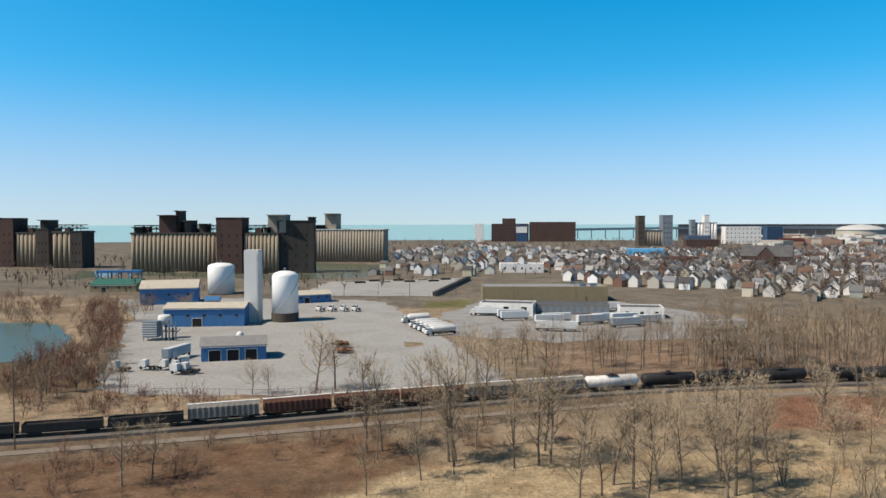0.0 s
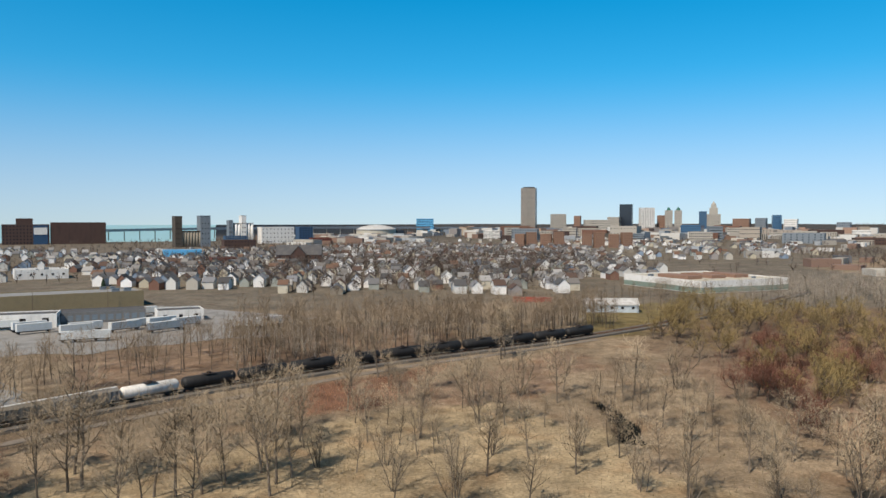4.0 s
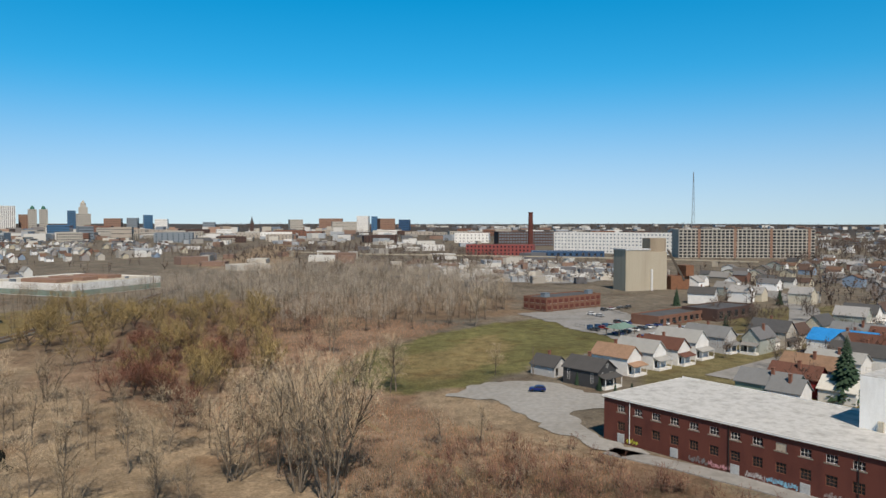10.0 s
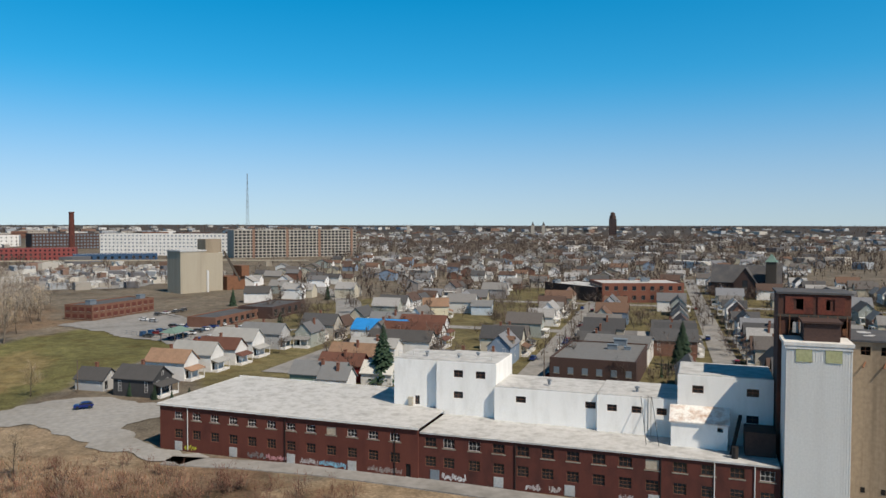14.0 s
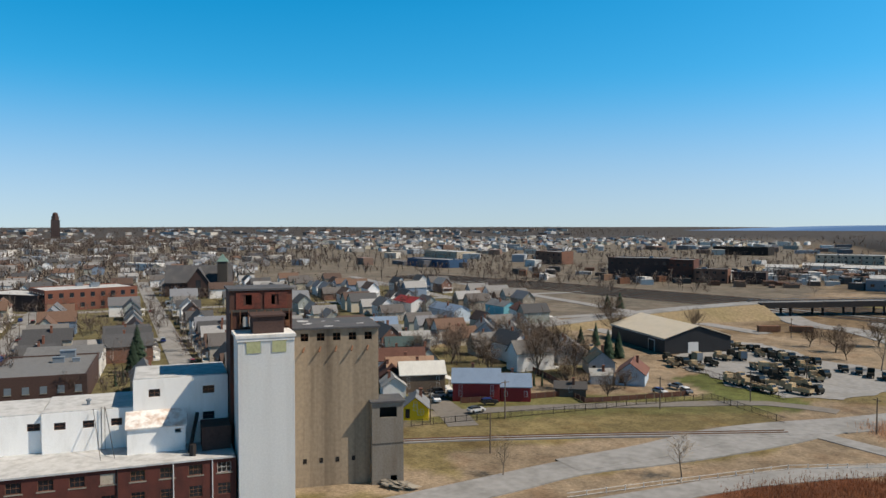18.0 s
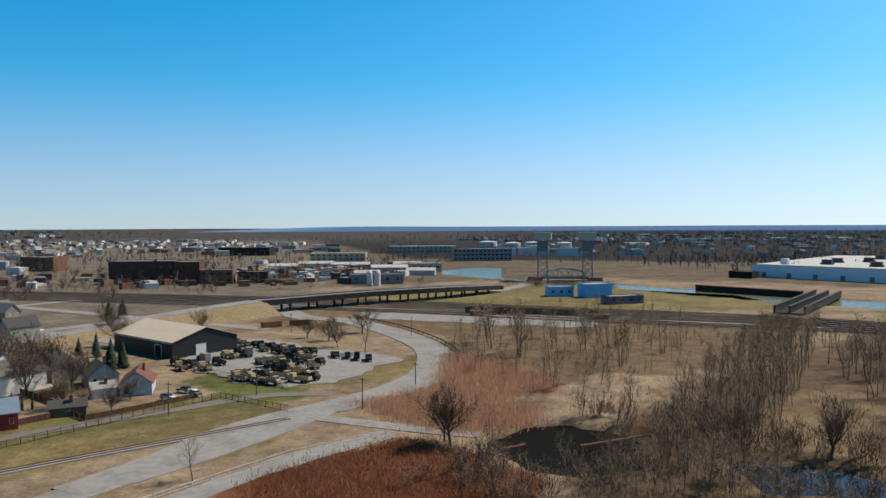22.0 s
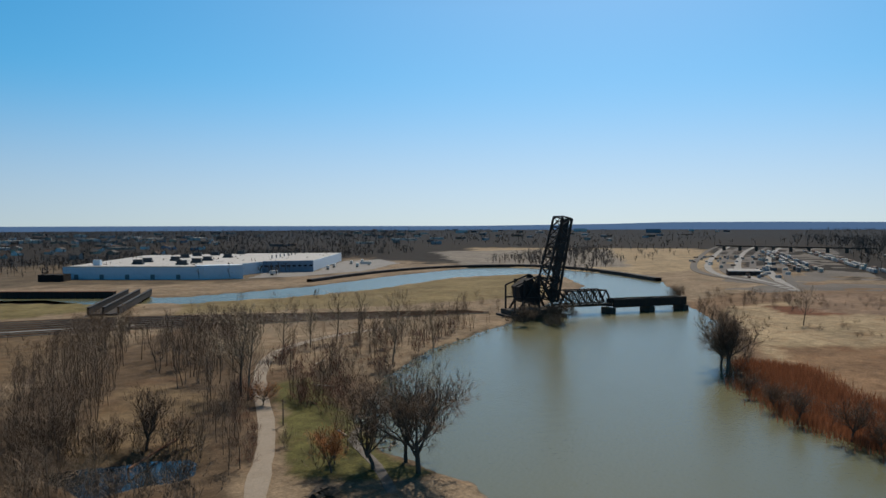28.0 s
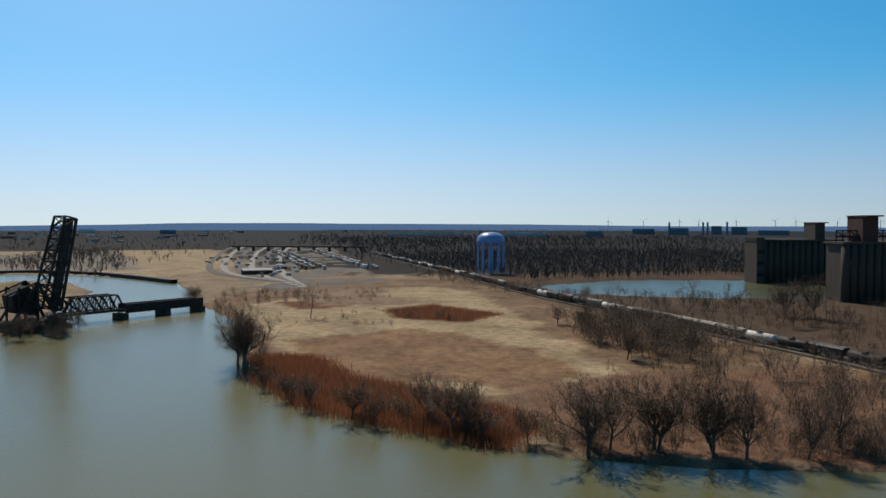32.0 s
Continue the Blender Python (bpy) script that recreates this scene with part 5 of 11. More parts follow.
for tx, ty, r, base, h, lab in ((-140, 481, 8.2, 0.3, 17.2, "white domed gas storage tank"), (-72, 347, 6.0, 4.0, 20.6, "white domed gas tank on a dark plinth")):
    e = thing("storage_tank", pose(tx, ty, 0), lab, "tank")
    part("shell", Geo().lathe([(r, base), (r, h), (r * 0.93, h + 0.9), (r * 0.72, h + 1.7), (r * 0.4, h + 2.2), (0.3, h + 2.4)], 36), M["tank_white"], e, smooth=True)
    part("plinth", Geo().lathe([(r * 1.02, -0.5), (r * 1.02, base)], 28), M["concrete_dark"], e)
    g = Geo()
    for i in range(28):
        a, b = -2.2 + i * 0.085, -2.2 + (i + 1) * 0.085
        g.beam(((r + 0.2) * math.cos(a), (r + 0.2) * math.sin(a), base + (h - base) * i / 28), ((r + 0.2) * math.cos(b), (r + 0.2) * math.sin(b), base + (h - base) * (i + 1) / 28), 0.14)
    part("spiral_stair", g, M["pale_panel"], e)
    part("vent", Geo().lathe([(0.4, h + 2.3), (0.4, h + 3.2), (0.7, h + 3.3), (0.7, h + 3.6)], 10), M["grey_steel"], e)
e = thing("pump_tank", pose(-70, 262, 0), "small white upright pressure vessel", "tank")
part("shell", Geo().lathe([(1.3, 0.3), (1.3, 6.5), (0.9, 7.2), (0.2, 7.5)], 16), M["white_steel"], e, smooth=True)
e = thing("cooling_unit", pose(-107, 288, 0, 0, 0, -1), "silver cooling unit with pipes and louvred sides", "machine")
part("housing", Geo().box(-7, -1.5, 0, 6, 1.4, 7.4), M["grey_steel"], e, "ribbed silver housing")
for i in range(6):
    part("louvre", Geo().box(-7.02, -1.48, -0.12, 0.0, 2.0 + i * 0.9, 2.25 + i * 0.9), M["white_steel"], e)
part("vessel", Geo().lathe([(2.6, 5.4), (2.6, 8.6), (2.0, 9.2)], 20, -1.0, 7), M["white_steel"], e, smooth=True)
for i in range(5):
    part("pipe", Geo().beam((0.2 + i * 1.3, 1 + 0.4 * (i % 2), 0), (0.2 + i * 1.3, 1 + 0.4 * (i % 2), 4 + (i * 37 % 5)), 0.35, 8).beam((0.2 + i * 1.3, 1, 3), (1.5 + i * 1.3, 2.4, 4.4), 0.25, 8), M["black_steel"] if i % 2 else M["grey_steel"], e)
for i in range(4):
    part("leg", Geo().beam((-6.7 + i * 1.7, 0.4, 0), (-6.7 + i * 1.7, 0.4, 1.4), 0.2), M["grey_steel"], e)
e = thing("ladder_tower", pose(-152, 388, 0), "open steel stair frame", "frame")
for a, b in ((0, 0), (3, 0), (0, 3), (3, 3)):
    part("leg", Geo().beam((a, b, 0), (a * 0.7 + 0.4, b * 0.7 + 0.4, 9), 0.16), M["black_steel"], e)
part("brace", Geo().beam((0, 0, 3), (3, 0, 3), 0.1).beam((0, 0, 6), (3, 0, 3), 0.1).beam((0.3, 0, 6), (2.7, 0, 6), 0.1), M["black_steel"], e)
e = thing("gantry", pose(-232, 545, 0, 0, 0, 8), "blue steel loading gantry", "frame")
for i in range(5):
    part("post", Geo().beam((-14 + i * 7, 0, 0), (-14 + i * 7, 0, 9), 0.5).beam((-14 + i * 7, 8, 0), (-14 + i * 7, 8, 9), 0.5), M["blue_sheet"], e)
part("beam", Geo().box(-15, 15, -0.6, 8.6, 9, 10.6), M["blue_sheet"], e)

flat_building("warehouse", 58, 433, -1, 71, 26, 7.6, "tan_sheet", "grey_roof", "long tan corrugated warehouse", "warehouse", cols=0, vents=4)
depot = flat_building("truck_depot", 30, 364, -14, 26, 14, 5.6, "white_paint", "dark_roof", "white truck depot with dock doors", "depot", cols=3, rows=1, win=(2.6, 2.8), glass="dark", side=1)
flat_building("truck_depot", 62, 368, -10, 36, 16, 4.6, "grey_roof", "dark_roof", "long low dark truck terminal with dock doors", "depot", cols=11, rows=1, win=(2.2, 2.6), glass="glass_pale")
flat_building("truck_depot", 92, 352, -8, 20, 14, 4.8, "white_paint", "dark_roof", "small white depot with flat dark roof", "depot", cols=3, rows=1)
flat_building("warehouse", 70, 676, -2, 38, 30, 7, "white_paint", "white_roof", "white flat-roofed warehouse by houses", "warehouse", cols=5, rows=1, vents=2)
flat_building("warehouse", 130, 560, 4, 30, 12, 5, "brick_tan", "dark_roof", "low brown brick shop building", "building", cols=6, rows=1)
flat_building("mill", 152, 1732, -4, 84, 40, 40, "brick_dark", "dark_roof", "dark brick mill with stepped roofline", "building", cols=14, rows=6, win=(2.4, 3), joined=True)
flat_building("mill", 150, 1736, -4, 30, 24, 52, "brick_dark", "dark_roof", "dark brick tower of the mill", "building")
flat_building("mill_annex", 248, 1725, -4, 102, 40, 44, "brick_dark", "dark_roof", "long dark grain shed", "building")
flat_building("white_silo_house", 82, 1738, -4, 20, 20, 40, "white_paint", "white_roof", "tall white concrete silo house", "building")
part("sign", Geo().box(-12, 12, -0.9, -0.3, 20, 34), M["white_paint"], flat_building("mill", 178, 1730, -4, 26, 10, 38, "navy", "dark_roof", "navy painted mill front with a pale sign", "building"), "plain pale square sign")
grain_elevator("grain_elevator", 388, 1396, -3, 62, 30, 28, 12, "concrete", "pale concrete elevator with two towers", [(-31, -19, 55, "concrete_dark"), (13, 31, 56, "grey_steel")], False)
grain_elevator("grain_elevator", 536, 1550, -3, 40, 20, 42, 6, "white_paint", "white flour mill silos", [(-6, 4, 58, "white_paint"), (-32, -24, 48, "grey_steel")], False, "white_roof")
flat_building("mill", 600, 1526, -3, 70, 30, 34, "white_paint", "white_roof", "white flour mill beside silos", "building", cols=9, rows=4, win=(2, 2), joined=True)
flat_building("mill", 652, 1500, -3, 30, 24, 34, "navy", "dark_roof", "tall blue-grey mill block", "building", cols=5, rows=7, win=(3, 2), joined=True)
flat_building("mill", 500, 1490, -3, 44, 20, 17, "navy", "white_roof", "blue and white striped office block", "building", cols=9, rows=4, win=(3, 2), glass="glass_pale", joined=True)
flat_building("brick_hall", 640, 1395, -10, 40, 24, 13, "brick_red", "dark_roof", "red brick mill hall", "building", cols=8, rows=2, joined=True)
flat_building("brick_hall", 405, 1190, -8, 50, 26, 16, "brick_dark", "dark_roof", "dark red brick warehouse", "building", cols=10, rows=3, joined=True)
flat_building("brick_hall", 255, 800, -8, 26, 20, 7, "brick_red", "dark_roof", "low red brick garage", "building", cols=4, rows=1)
flat_building("shop", 265, 1000, -8, 46, 20, 9, "sky_blue", "white_roof", "low turquoise workshop with pale roof", "building", cols=5, rows=1)
e = thing("church", pose(326, 770, 0, 0, 0, -28), "dark stone church with steep dark roof", "church")
part("wall", Geo().house_body(-24, 24, 0, 18, -0.5, 10, 20, "x"), M["brick_dark"], e)
part("roof", Geo().gable(-24, 24, 0, 18, 10.02, 20.02, 0.5, 0.3, "x"), M["dark_roof"], e)
part("transept", Geo().house_body(-8, 8, -6, 8, -0.5, 10, 19), M["brick_dark"], e)
part("transept_roof", Geo().gable(-8, 8, -6, 8, 10.02, 19.02, 0.5, 0.3), M["dark_roof"], e)
for i in range(8):
    pane(e, -20 + i * 5.4, 6, 1.4, 4.5, 0.0)
# skyway
e = thing("skyway_bridge", pose(0, 0, 0), "long elevated highway on tall piers", "bridge")
way = [(a, 2050 + (a - 10) * 20) for a in range(9, 38)]
for (a0, d0), (a1, d1) in zip(way, way[1:]):
    p, q = (Vector((d * math.sin(radians(a)), d * math.cos(radians(a)), 24 + 4 * math.sin((a - 9) / 9))) for a, d in ((a0, d0), (a1, d1)))
    part("deck", Geo().beam(p, q, 4.5), M["grey_steel"], e)
    part("pier", Geo().beam((p.x, p.y, 0), (p.x, p.y, p.z), 1.6), M["concrete"], e)
e = thing("arena", pose(1151, 2106, 0), "pale domed arena roof with a tan base", "arena")
part("wall", Geo().lathe([(62, -1), (62, 21)], 40), M["pale_roof"], e)
part("dome", Geo().lathe([(64, 21.01), (60, 24), (46, 30), (26, 34), (8, 36), (0.5, 36.4)], 40), M["white_roof"], e, smooth=True)
flat_building("glass_tower", 2500 * math.sin(radians(32.3)), 2500 * math.cos(radians(32.3)), -32, 56, 30, 55, "sky_blue", "white_roof", "blue-green glass office slab", "building", cols=10, rows=10, win=(4.4, 3), joined=True)

# ---- city to the north ----
def city_block(az, d, w, h, wall, label, cols=8, rows=10, win=(2.4, 2.0), dep=None, category="office tower", glass="glass"):
    return flat_building("office_tower" if category == "office tower" else "city_building", d * math.sin(radians(az)), d * math.cos(radians(az)), -az + random.uniform(-14, 14), w, dep or w * 0.8, h, wall, "grey_roof", label if len(label.split()) > 4 else label + " among city roofs", category,
                         cols=cols, rows=rows, win=win, joined=True, parapet=1.0, glass=glass, side=1)


random.seed(8)
M["tower_tan"] = mat("tower_tan", (0.34, 0.3, 0.255), 0.8, var=0.1)
M["limestone"] = mat("limestone", (0.36, 0.335, 0.295), 0.85, stain=(0.234, 0.203, 0.156))
M["curtain_black"] = mat("curtain_black", (0.018, 0.025, 0.04), 0.25, spec=0.6)
M["curtain_blue"] = mat("curtain_blue", (0.05, 0.12, 0.22), 0.25, spec=0.6)
city_block(40.0, 2650, 50, 160, "tower_tan", "tall tan concrete office tower with fine vertical ribs", 16, 38, (2.0, 2.6), 44)
part("plant_room", Geo().box(-18, 18, 8, 36, 160, 165), M["dark"], bpy.data.objects["office_tower"])
city_block(42.32, 2600, 46, 70, "limestone", "grey stone office block", 9, 12)
city_block(43.6, 2600, 22, 64, "brick_tan", "slim brown brick block", 4, 10)
city_block(45.1, 2500, 80, 50, "limestone", "broad pale civic building", 16, 7)
city_block(46.2, 2650, 40, 60, "limestone", "pale office slab", 10, 9)
city_block(47.09, 2700, 42, 104, "curtain_black", "black glass office tower", 8, 24, (3.6, 3.0))
city_block(48.66, 2700, 46, 92, "white_paint", "white ribbed office tower", 8, 20, (2.2, 3.4))
city_block(49.6, 2750, 30, 66, "brick_tan", "brown brick tower", 6, 12)
for o in (-0.32, 0.32):
    t = city_block(50.43 + o, 2700, 24, 82, "limestone", "stone twin tower with domed top", 5, 14, (2, 2.4))
    part("dome", Geo().lathe([(7, 83), (6, 88), (3.4, 92), (0.4, 95)], 14, 0, 9), M["green_roof"], t)
city_block(52.42, 2650, 24, 78, "curtain_blue", "dark blue glass block", 6, 14, (2.6, 3))
ch = city_block(53.14, 3000, 50, 72, "limestone", "stepped stone city hall with a tapered crown", 10, 12)
part("upper_tower", Geo().box(-15, 15, 6, 34, 73, 96).box(-10, 10, 10, 30, 96.003, 106), M["limestone"], ch)
part("crown", Geo().lathe([(9, 106.01), (8, 111), (4, 115), (0.6, 121)], 12, 0, 20), M["limestone"], ch)
city_block(54.94, 2700, 52, 54, "brick_tan", "brown banded office block", 10, 8)
city_block(57.27, 2750, 28, 66, "curtain_blue", "glass block with a round drum roof", 6, 12)
city_block(56.2, 2750, 34, 56, "grey_steel", "steel-grey office drum", 6, 10)
city_block(58.09, 2700, 40, 52, "white_paint", "white stepped office building", 8, 8)
city_block(51.6, 2300, 56, 34, "curtain_blue", "low blue glass building", 10, 5, (4, 2.4))
city_block(61.3, 2800, 40, 42, "grey_steel", "distant grey block", 6, 6)
city_block(64.3, 3000, 14, 40, "brick_dark", "distant dark church tower", 2, 4)
part("spire", Geo().lathe([(7, 40), (4, 50), (0.3, 66)], 8, 0, 6), M["dark_roof"], bpy.data.objects["office_tower.%03d" % (len([o for o in bpy.data.objects if o.name.startswith("office_tower")]) - 1)])
city_block(67.5, 3000, 50, 52, "limestone", "distant pale hospital wing", 8, 6)
city_block(69.98, 3000, 90, 56, "brick_tan", "distant red-brown hospital block", 14, 6)
city_block(72.32, 3000, 46, 66, "white_paint", "distant white hospital tower", 8, 10)
city_block(73.2, 2960, 22, 64, "curtain_blue", "bright blue glass tower", 4, 10)
city_block(74.2, 3000, 60, 56, "brick_tan", "distant brown medical building", 10, 6)
city_block(75.4, 2950, 40, 52, "navy", "distant navy glass block", 8, 6)
city_block(71.0, 2850, 90, 44, "limestone", "long pale clinic building", 14, 4)
for i in range(46):
    az, d = random.uniform(37, 62), random.uniform(1700, 2550)
    city_block(az, d, random.uniform(30, 80), random.uniform(10, 30) * (1.15 if az < 56 else 0.8), random.choice(["limestone", "limestone", "tower_tan", "white_paint", "brick_tan2", "brick_dark", "grey_steel"]), random.choice(["mid-rise city block with rows of windows", "low brick city building", "pale flat-roofed city building"]), random.randint(6, 12), random.randint(3, 6), category="building")
for i in range(40):
    az, d = random.uniform(62, 96), random.uniform(1500, 2900)
    city_block(az, d, random.uniform(30, 90), random.uniform(8, 20), random.choice(["limestone", "tower_tan", "brick_tan2", "white_paint", "brick_dark"]), random.choice(["low brick works building", "pale flat-roofed warehouse"]), random.randint(6, 12), random.randint(2, 4), category="building")
for x, y, k in ((868, 1058, 3), (900, 1022, 2), (945, 968, 3), (975, 932, 2)):
    for j in range(k):
        a = flat_building("apartment_block", x + j * 15, y - j * 17, -50 + (j % 2) * 20, 17, 15, 23 + 3 * (j % 2), "brick_orange", "grey_roof", "orange brick apartment block with seven storeys", "apartments", "brick apartments", cols=5, rows=7, win=(1.5, 1.5), side=1, joined=True)
wf = flat_building("white_factory", 434, 300, -10, 74, 78, 7.2, "white_paint", "pale_roof", "white-banded flat factory with greenish glass base", "factory", cols=0, vents=3, parapet=0.7)
part("glass_band", Geo().box(-36.9, 36.9, -0.15, -0.02, 0.4, 3.6), M["glass_green"], wf, "pale green glazed base")
part("glass_band", Geo().box(-37.15, -37.02, 0, 78, 0.4, 3.6), M["glass_green"], wf, "pale green glazed base")
for i in range(3):
    part("skylight_box", Geo().box(-30 + i * 20, -18 + i * 20, 20, 50, 7.3, 9.4), M["brick_tan"], wf)
gable_shed("blue_barn", 279, 268, -39, 26, 12, 4, 6.4, "pale_blue", "white_roof", "long pale blue barn", "barn", "x", cols=5)
solid("red_container", Geo().box(-11, 11, 0, 2.6, 0, 2.7), M["red_paint"], pose(277, 326, 0.2, 0, 0, -42), "long red freight container on grass", "container")

# ---- warehouses to the east ----
e = thing("brick_chimney", pose(1295, 116, 0), "tall round brick factory chimney", "chimney")
part("shaft", Geo().lathe([(5, -1), (3.6, 59), (4.2, 59.5), (4.2, 61)], 20), M["brick_old"], e, smooth=False)
flat_building("loft_warehouse", 1407, 134, -70, 104, 40, 26, "brick_dark", "dark_roof", "blackened brick loft warehouse", "warehouse", cols=20, rows=5, win=(3, 2.6), glass="glass_pale", joined=True)
flat_building("red_warehouse", 1004, 131, -91, 90, 24, 14, "red_brick_bright", "dark_roof", "bright red brick warehouse", "warehouse", cols=18, rows=3, win=(2.0, 2.2), joined=True)
flat_building("white_warehouse", 1107, -17, -113, 184, 30, 29, "white_paint", "white_roof", "long white loft warehouse with many windows", "warehouse", cols=34, rows=6, win=(2.2, 1.9), glass="glass_pale", joined=True)
flat_building("window_warehouse", 1007, -178, -82, 166, 36, 35, "limestone", "dark_roof", "huge ten-storey warehouse gridded with windows", "warehouse", cols=32, rows=9, win=(3.7, 2.6), glass="glass", joined=True, side=1)
for cx in (-58, -14, 30, 76):
    part("brick_pier", Geo().box(cx - 1.6, cx + 1.6, -0.5, 0.6, 0, 36.5), M["brick_tan"], bpy.data.objects["window_warehouse"])
hv = thing("highway_viaduct", pose(0, 0, 0), "long pale concrete highway viaduct before the warehouses", "bridge")
HV = spline([(921, 389), (878, 275), (866, 156), (849, 44), (829, -39), (786, -150)], 30)
g = Geo()
for a, b in zip(HV, HV[1:]):
    g.beam(a + Vector((0, 0, 6.2)), b + Vector((0, 0, 6.2)), 0.9, 4)
part("deck", g, M["pale_concrete"], hv, kind="stuff")
for a in HV[::2]:
    part("pier", Geo().box(-0.8, 0.8, -3, 3, -0.5, 5.8), M["concrete"], hv, at=pose(a.x, a.y, 0))
sheet("freight_lot", [(763, 196), (565, 98), (560, 20), (640, -30), (821, -23), (895, 96)], 0.5, M["road_grey"], "wide grey lot of parked lorries and cars", "lot")
flat_building("freight_shed", 960, 40, -85, 90, 20, 8, "navy", "white_roof", "low blue freight shed", "warehouse", cols=12, rows=1, win=(3, 3))
e = thing("cement_silo", pose(512, -24, 0, 0, 0, -62), "tan concrete silo block with elevator tower", "silo")
part("silo", Geo().box(-9, 9, 0, 16, -0.5, 26.5), M["pale_concrete"], e)
part("silo", Geo().box(11, 24, 4, 18, -0.5, 25), M["pale_concrete"], e)
part("roof", Geo().box(-9.4, 9.4, -0.4, 16.4, 26.503, 27.4), M["white_roof"], e)
part("hoist_tower", Geo().box(15, 27, 10, 20, 25.003, 34), M["concrete_old"], e)
part("conveyor", Geo().beam((26, 6, 26), (36, 2, 6), 1.0), M["concrete_dark"], e)
part("chute", Geo().beam((10, -0.5, 0), (10, -0.5, 14), 0.8, 8), M["white_steel"], e)
part("lower_house", Geo().box(26, 40, 2, 14, -0.5, 9).box(36, 42, 0, 10, 9.003, 16), M["rust"], e)
bs = flat_building("brick_depot", 399, 13, -39, 42, 16, 6.4, "brick_tan2", "dark_roof", "two-storey brick depot beside the lawn", "depot", cols=10, rows=2, win=(2.8, 1.9), glass="brick_red", side=-1, vents=2)
e = thing("radio_mast", pose(2484, -281, 0), "tall thin grey lattice radio mast", "mast")
for i in range(10):
    z = 20 * i
    g = Geo()
    for k in range(3):
        a, b = k * 2.094, (k + 1) * 2.094
        w0, w1 = 7 - i * 0.62, 7 - (i + 1) * 0.62
        g.beam((w0 * math.cos(a), w0 * math.sin(a), z), (w1 * math.cos(a), w1 * math.sin(a), z + 20), 0.5).beam((w0 * math.cos(a), w0 * math.sin(a), z), (w1 * math.cos(b), w1 * math.sin(b), z + 20), 0.28)
    part("section", g, M["grey_steel"], e)
st = flat_building("station_tower", 2256, -1483, -123, 26, 26, 60, "brick_dark", "dark_roof", "dark stepped art-deco station tower", "tower", cols=5, rows=9, win=(3, 4), joined=True)
part("upper_tower", Geo().lathe([(11, 60), (11, 72), (8, 72.1), (8, 80), (3, 84)], 8, 0, 13), M["brick_dark"], st)
for az, d, h, lab in ((117.5, 2600, 46, "distant dark church tower with spire"), (118.3, 2600, 46, "distant dark church tower with spire"), (119.9, 2700, 40, "distant grey church tower"), (108.2, 2900, 44, "distant grey apartment slab")):
    t = flat_building("distant_tower", d * math.sin(radians(az)), d * math.cos(radians(az)), -az, 11, 11, h * 0.8, "limestone", "dark_roof", lab, "tower")
    if "spire" in lab:
        part("spire", Geo().lathe([(5.5, h * 0.8), (3, h * 0.8 + 7), (0.3, h * 0.8 + 14)], 8, 0, 5.5), M["dark_roof"], t)
sc = flat_building("brick_school", 364, -260, -108, 47, 30, 10.6, "brick_school", "white_roof", "red brick school with flat white roof", "school", cols=9, rows=2, win=(2.2, 2.4), side=-1, vents=3)
flat_building("school_wing", 398, -232, -169, 46, 26, 8, "brick_dark", "white_roof", "low dark brick school wing with white roof", "school", cols=0, side=0, vents=2)
ch = thing("stone_church", pose(372, -340, 0, 0, 0, -139), "large dark stone church with steep slate roofs", "church")
part("wall", Geo().house_body(-20, 20, 0, 15, -0.5, 9, 19, "x"), M["brick_dark"], ch)
part("roof", Geo().gable(-20, 20, 0, 15, 9.02, 19.02, 0.5, 0.3, "x"), M["dark_roof"], ch)
part("transept", Geo().house_body(-6, 7, -5, 7, -0.5, 9, 18), M["brick_dark"], ch)
part("transept_roof", Geo().gable(-6, 7, -5, 7, 9.02, 18.02, 0.5, 0.3), M["dark_roof"], ch)
part("tower", Geo().box(12, 18, -5, 1, -0.5, 22), M["concrete_dark"], ch)
part("tower_cap", Geo().add([(11.6, -5.4, 22.01), (18.4, -5.4, 22.01), (18.4, 1.4, 22.01), (11.6, 1.4, 22.01), (15, -2, 27)], [(0, 1, 4), (1, 2, 4), (2, 3, 4), (3, 0, 4), (3, 2, 1, 0)]), M["green_roof_pale"], ch, "pale green copper cap")
for i in range(6):
    pane(ch, -17 + i * 2.2 if i < 4 else 8.5 + (i - 4) * 1.8, 5.4, 1.1, 3.4, 0.0)
pane(ch, 0.5, 8, 3, 5, -5.0)
flat_building("brick_store", 183, -114, -131, 24, 34, 6.5, "brick_dark", "grey_roof", "dark brick store with patched grey roof", "building", cols=6, rows=1, win=(1.6, 1.8), glass="glass_pale", vents=3)
gable_shed("grey_workshop", 205, -136, -131, 20, 22, 6, 8.2, "white_paint", "grey_roof", "long white grey-roofed workshop", "shed", "x", cols=4)

# ---- army yard, overpass, bridges and plant to the south ----
ar = gable_shed("black_shed", 78, -281, 134, 40, 26, 5.6, 9.6, "black_sheet", "cream_roof", "large black metal shed with cream roof", "shed", "x", [(11, 4, 4)])
part("door", Geo().box(20.05, 20.15, 9, 13, 0, 4), M["white_steel"], ar)
deck = [(150, -230, 0.6), (128, -300, 1.6), (88, -363, 4.6), (54, -404, 6.2), (0, -442, 6.6), (-49, -471, 6.2), (-90, -510, 4.0), (-120, -560, 1.5), (-140, -600, 0.8)]
tagged(new("overpass_road", strip([p for p in deck[:4]] , 11, 0.3, 7.5).mesh("overpass_road", M["road_grey"])), "grey road climbing a grassy ramp to the overpass", "road", kind="structure")
bank = Geo()
line = spline(deck[:4])
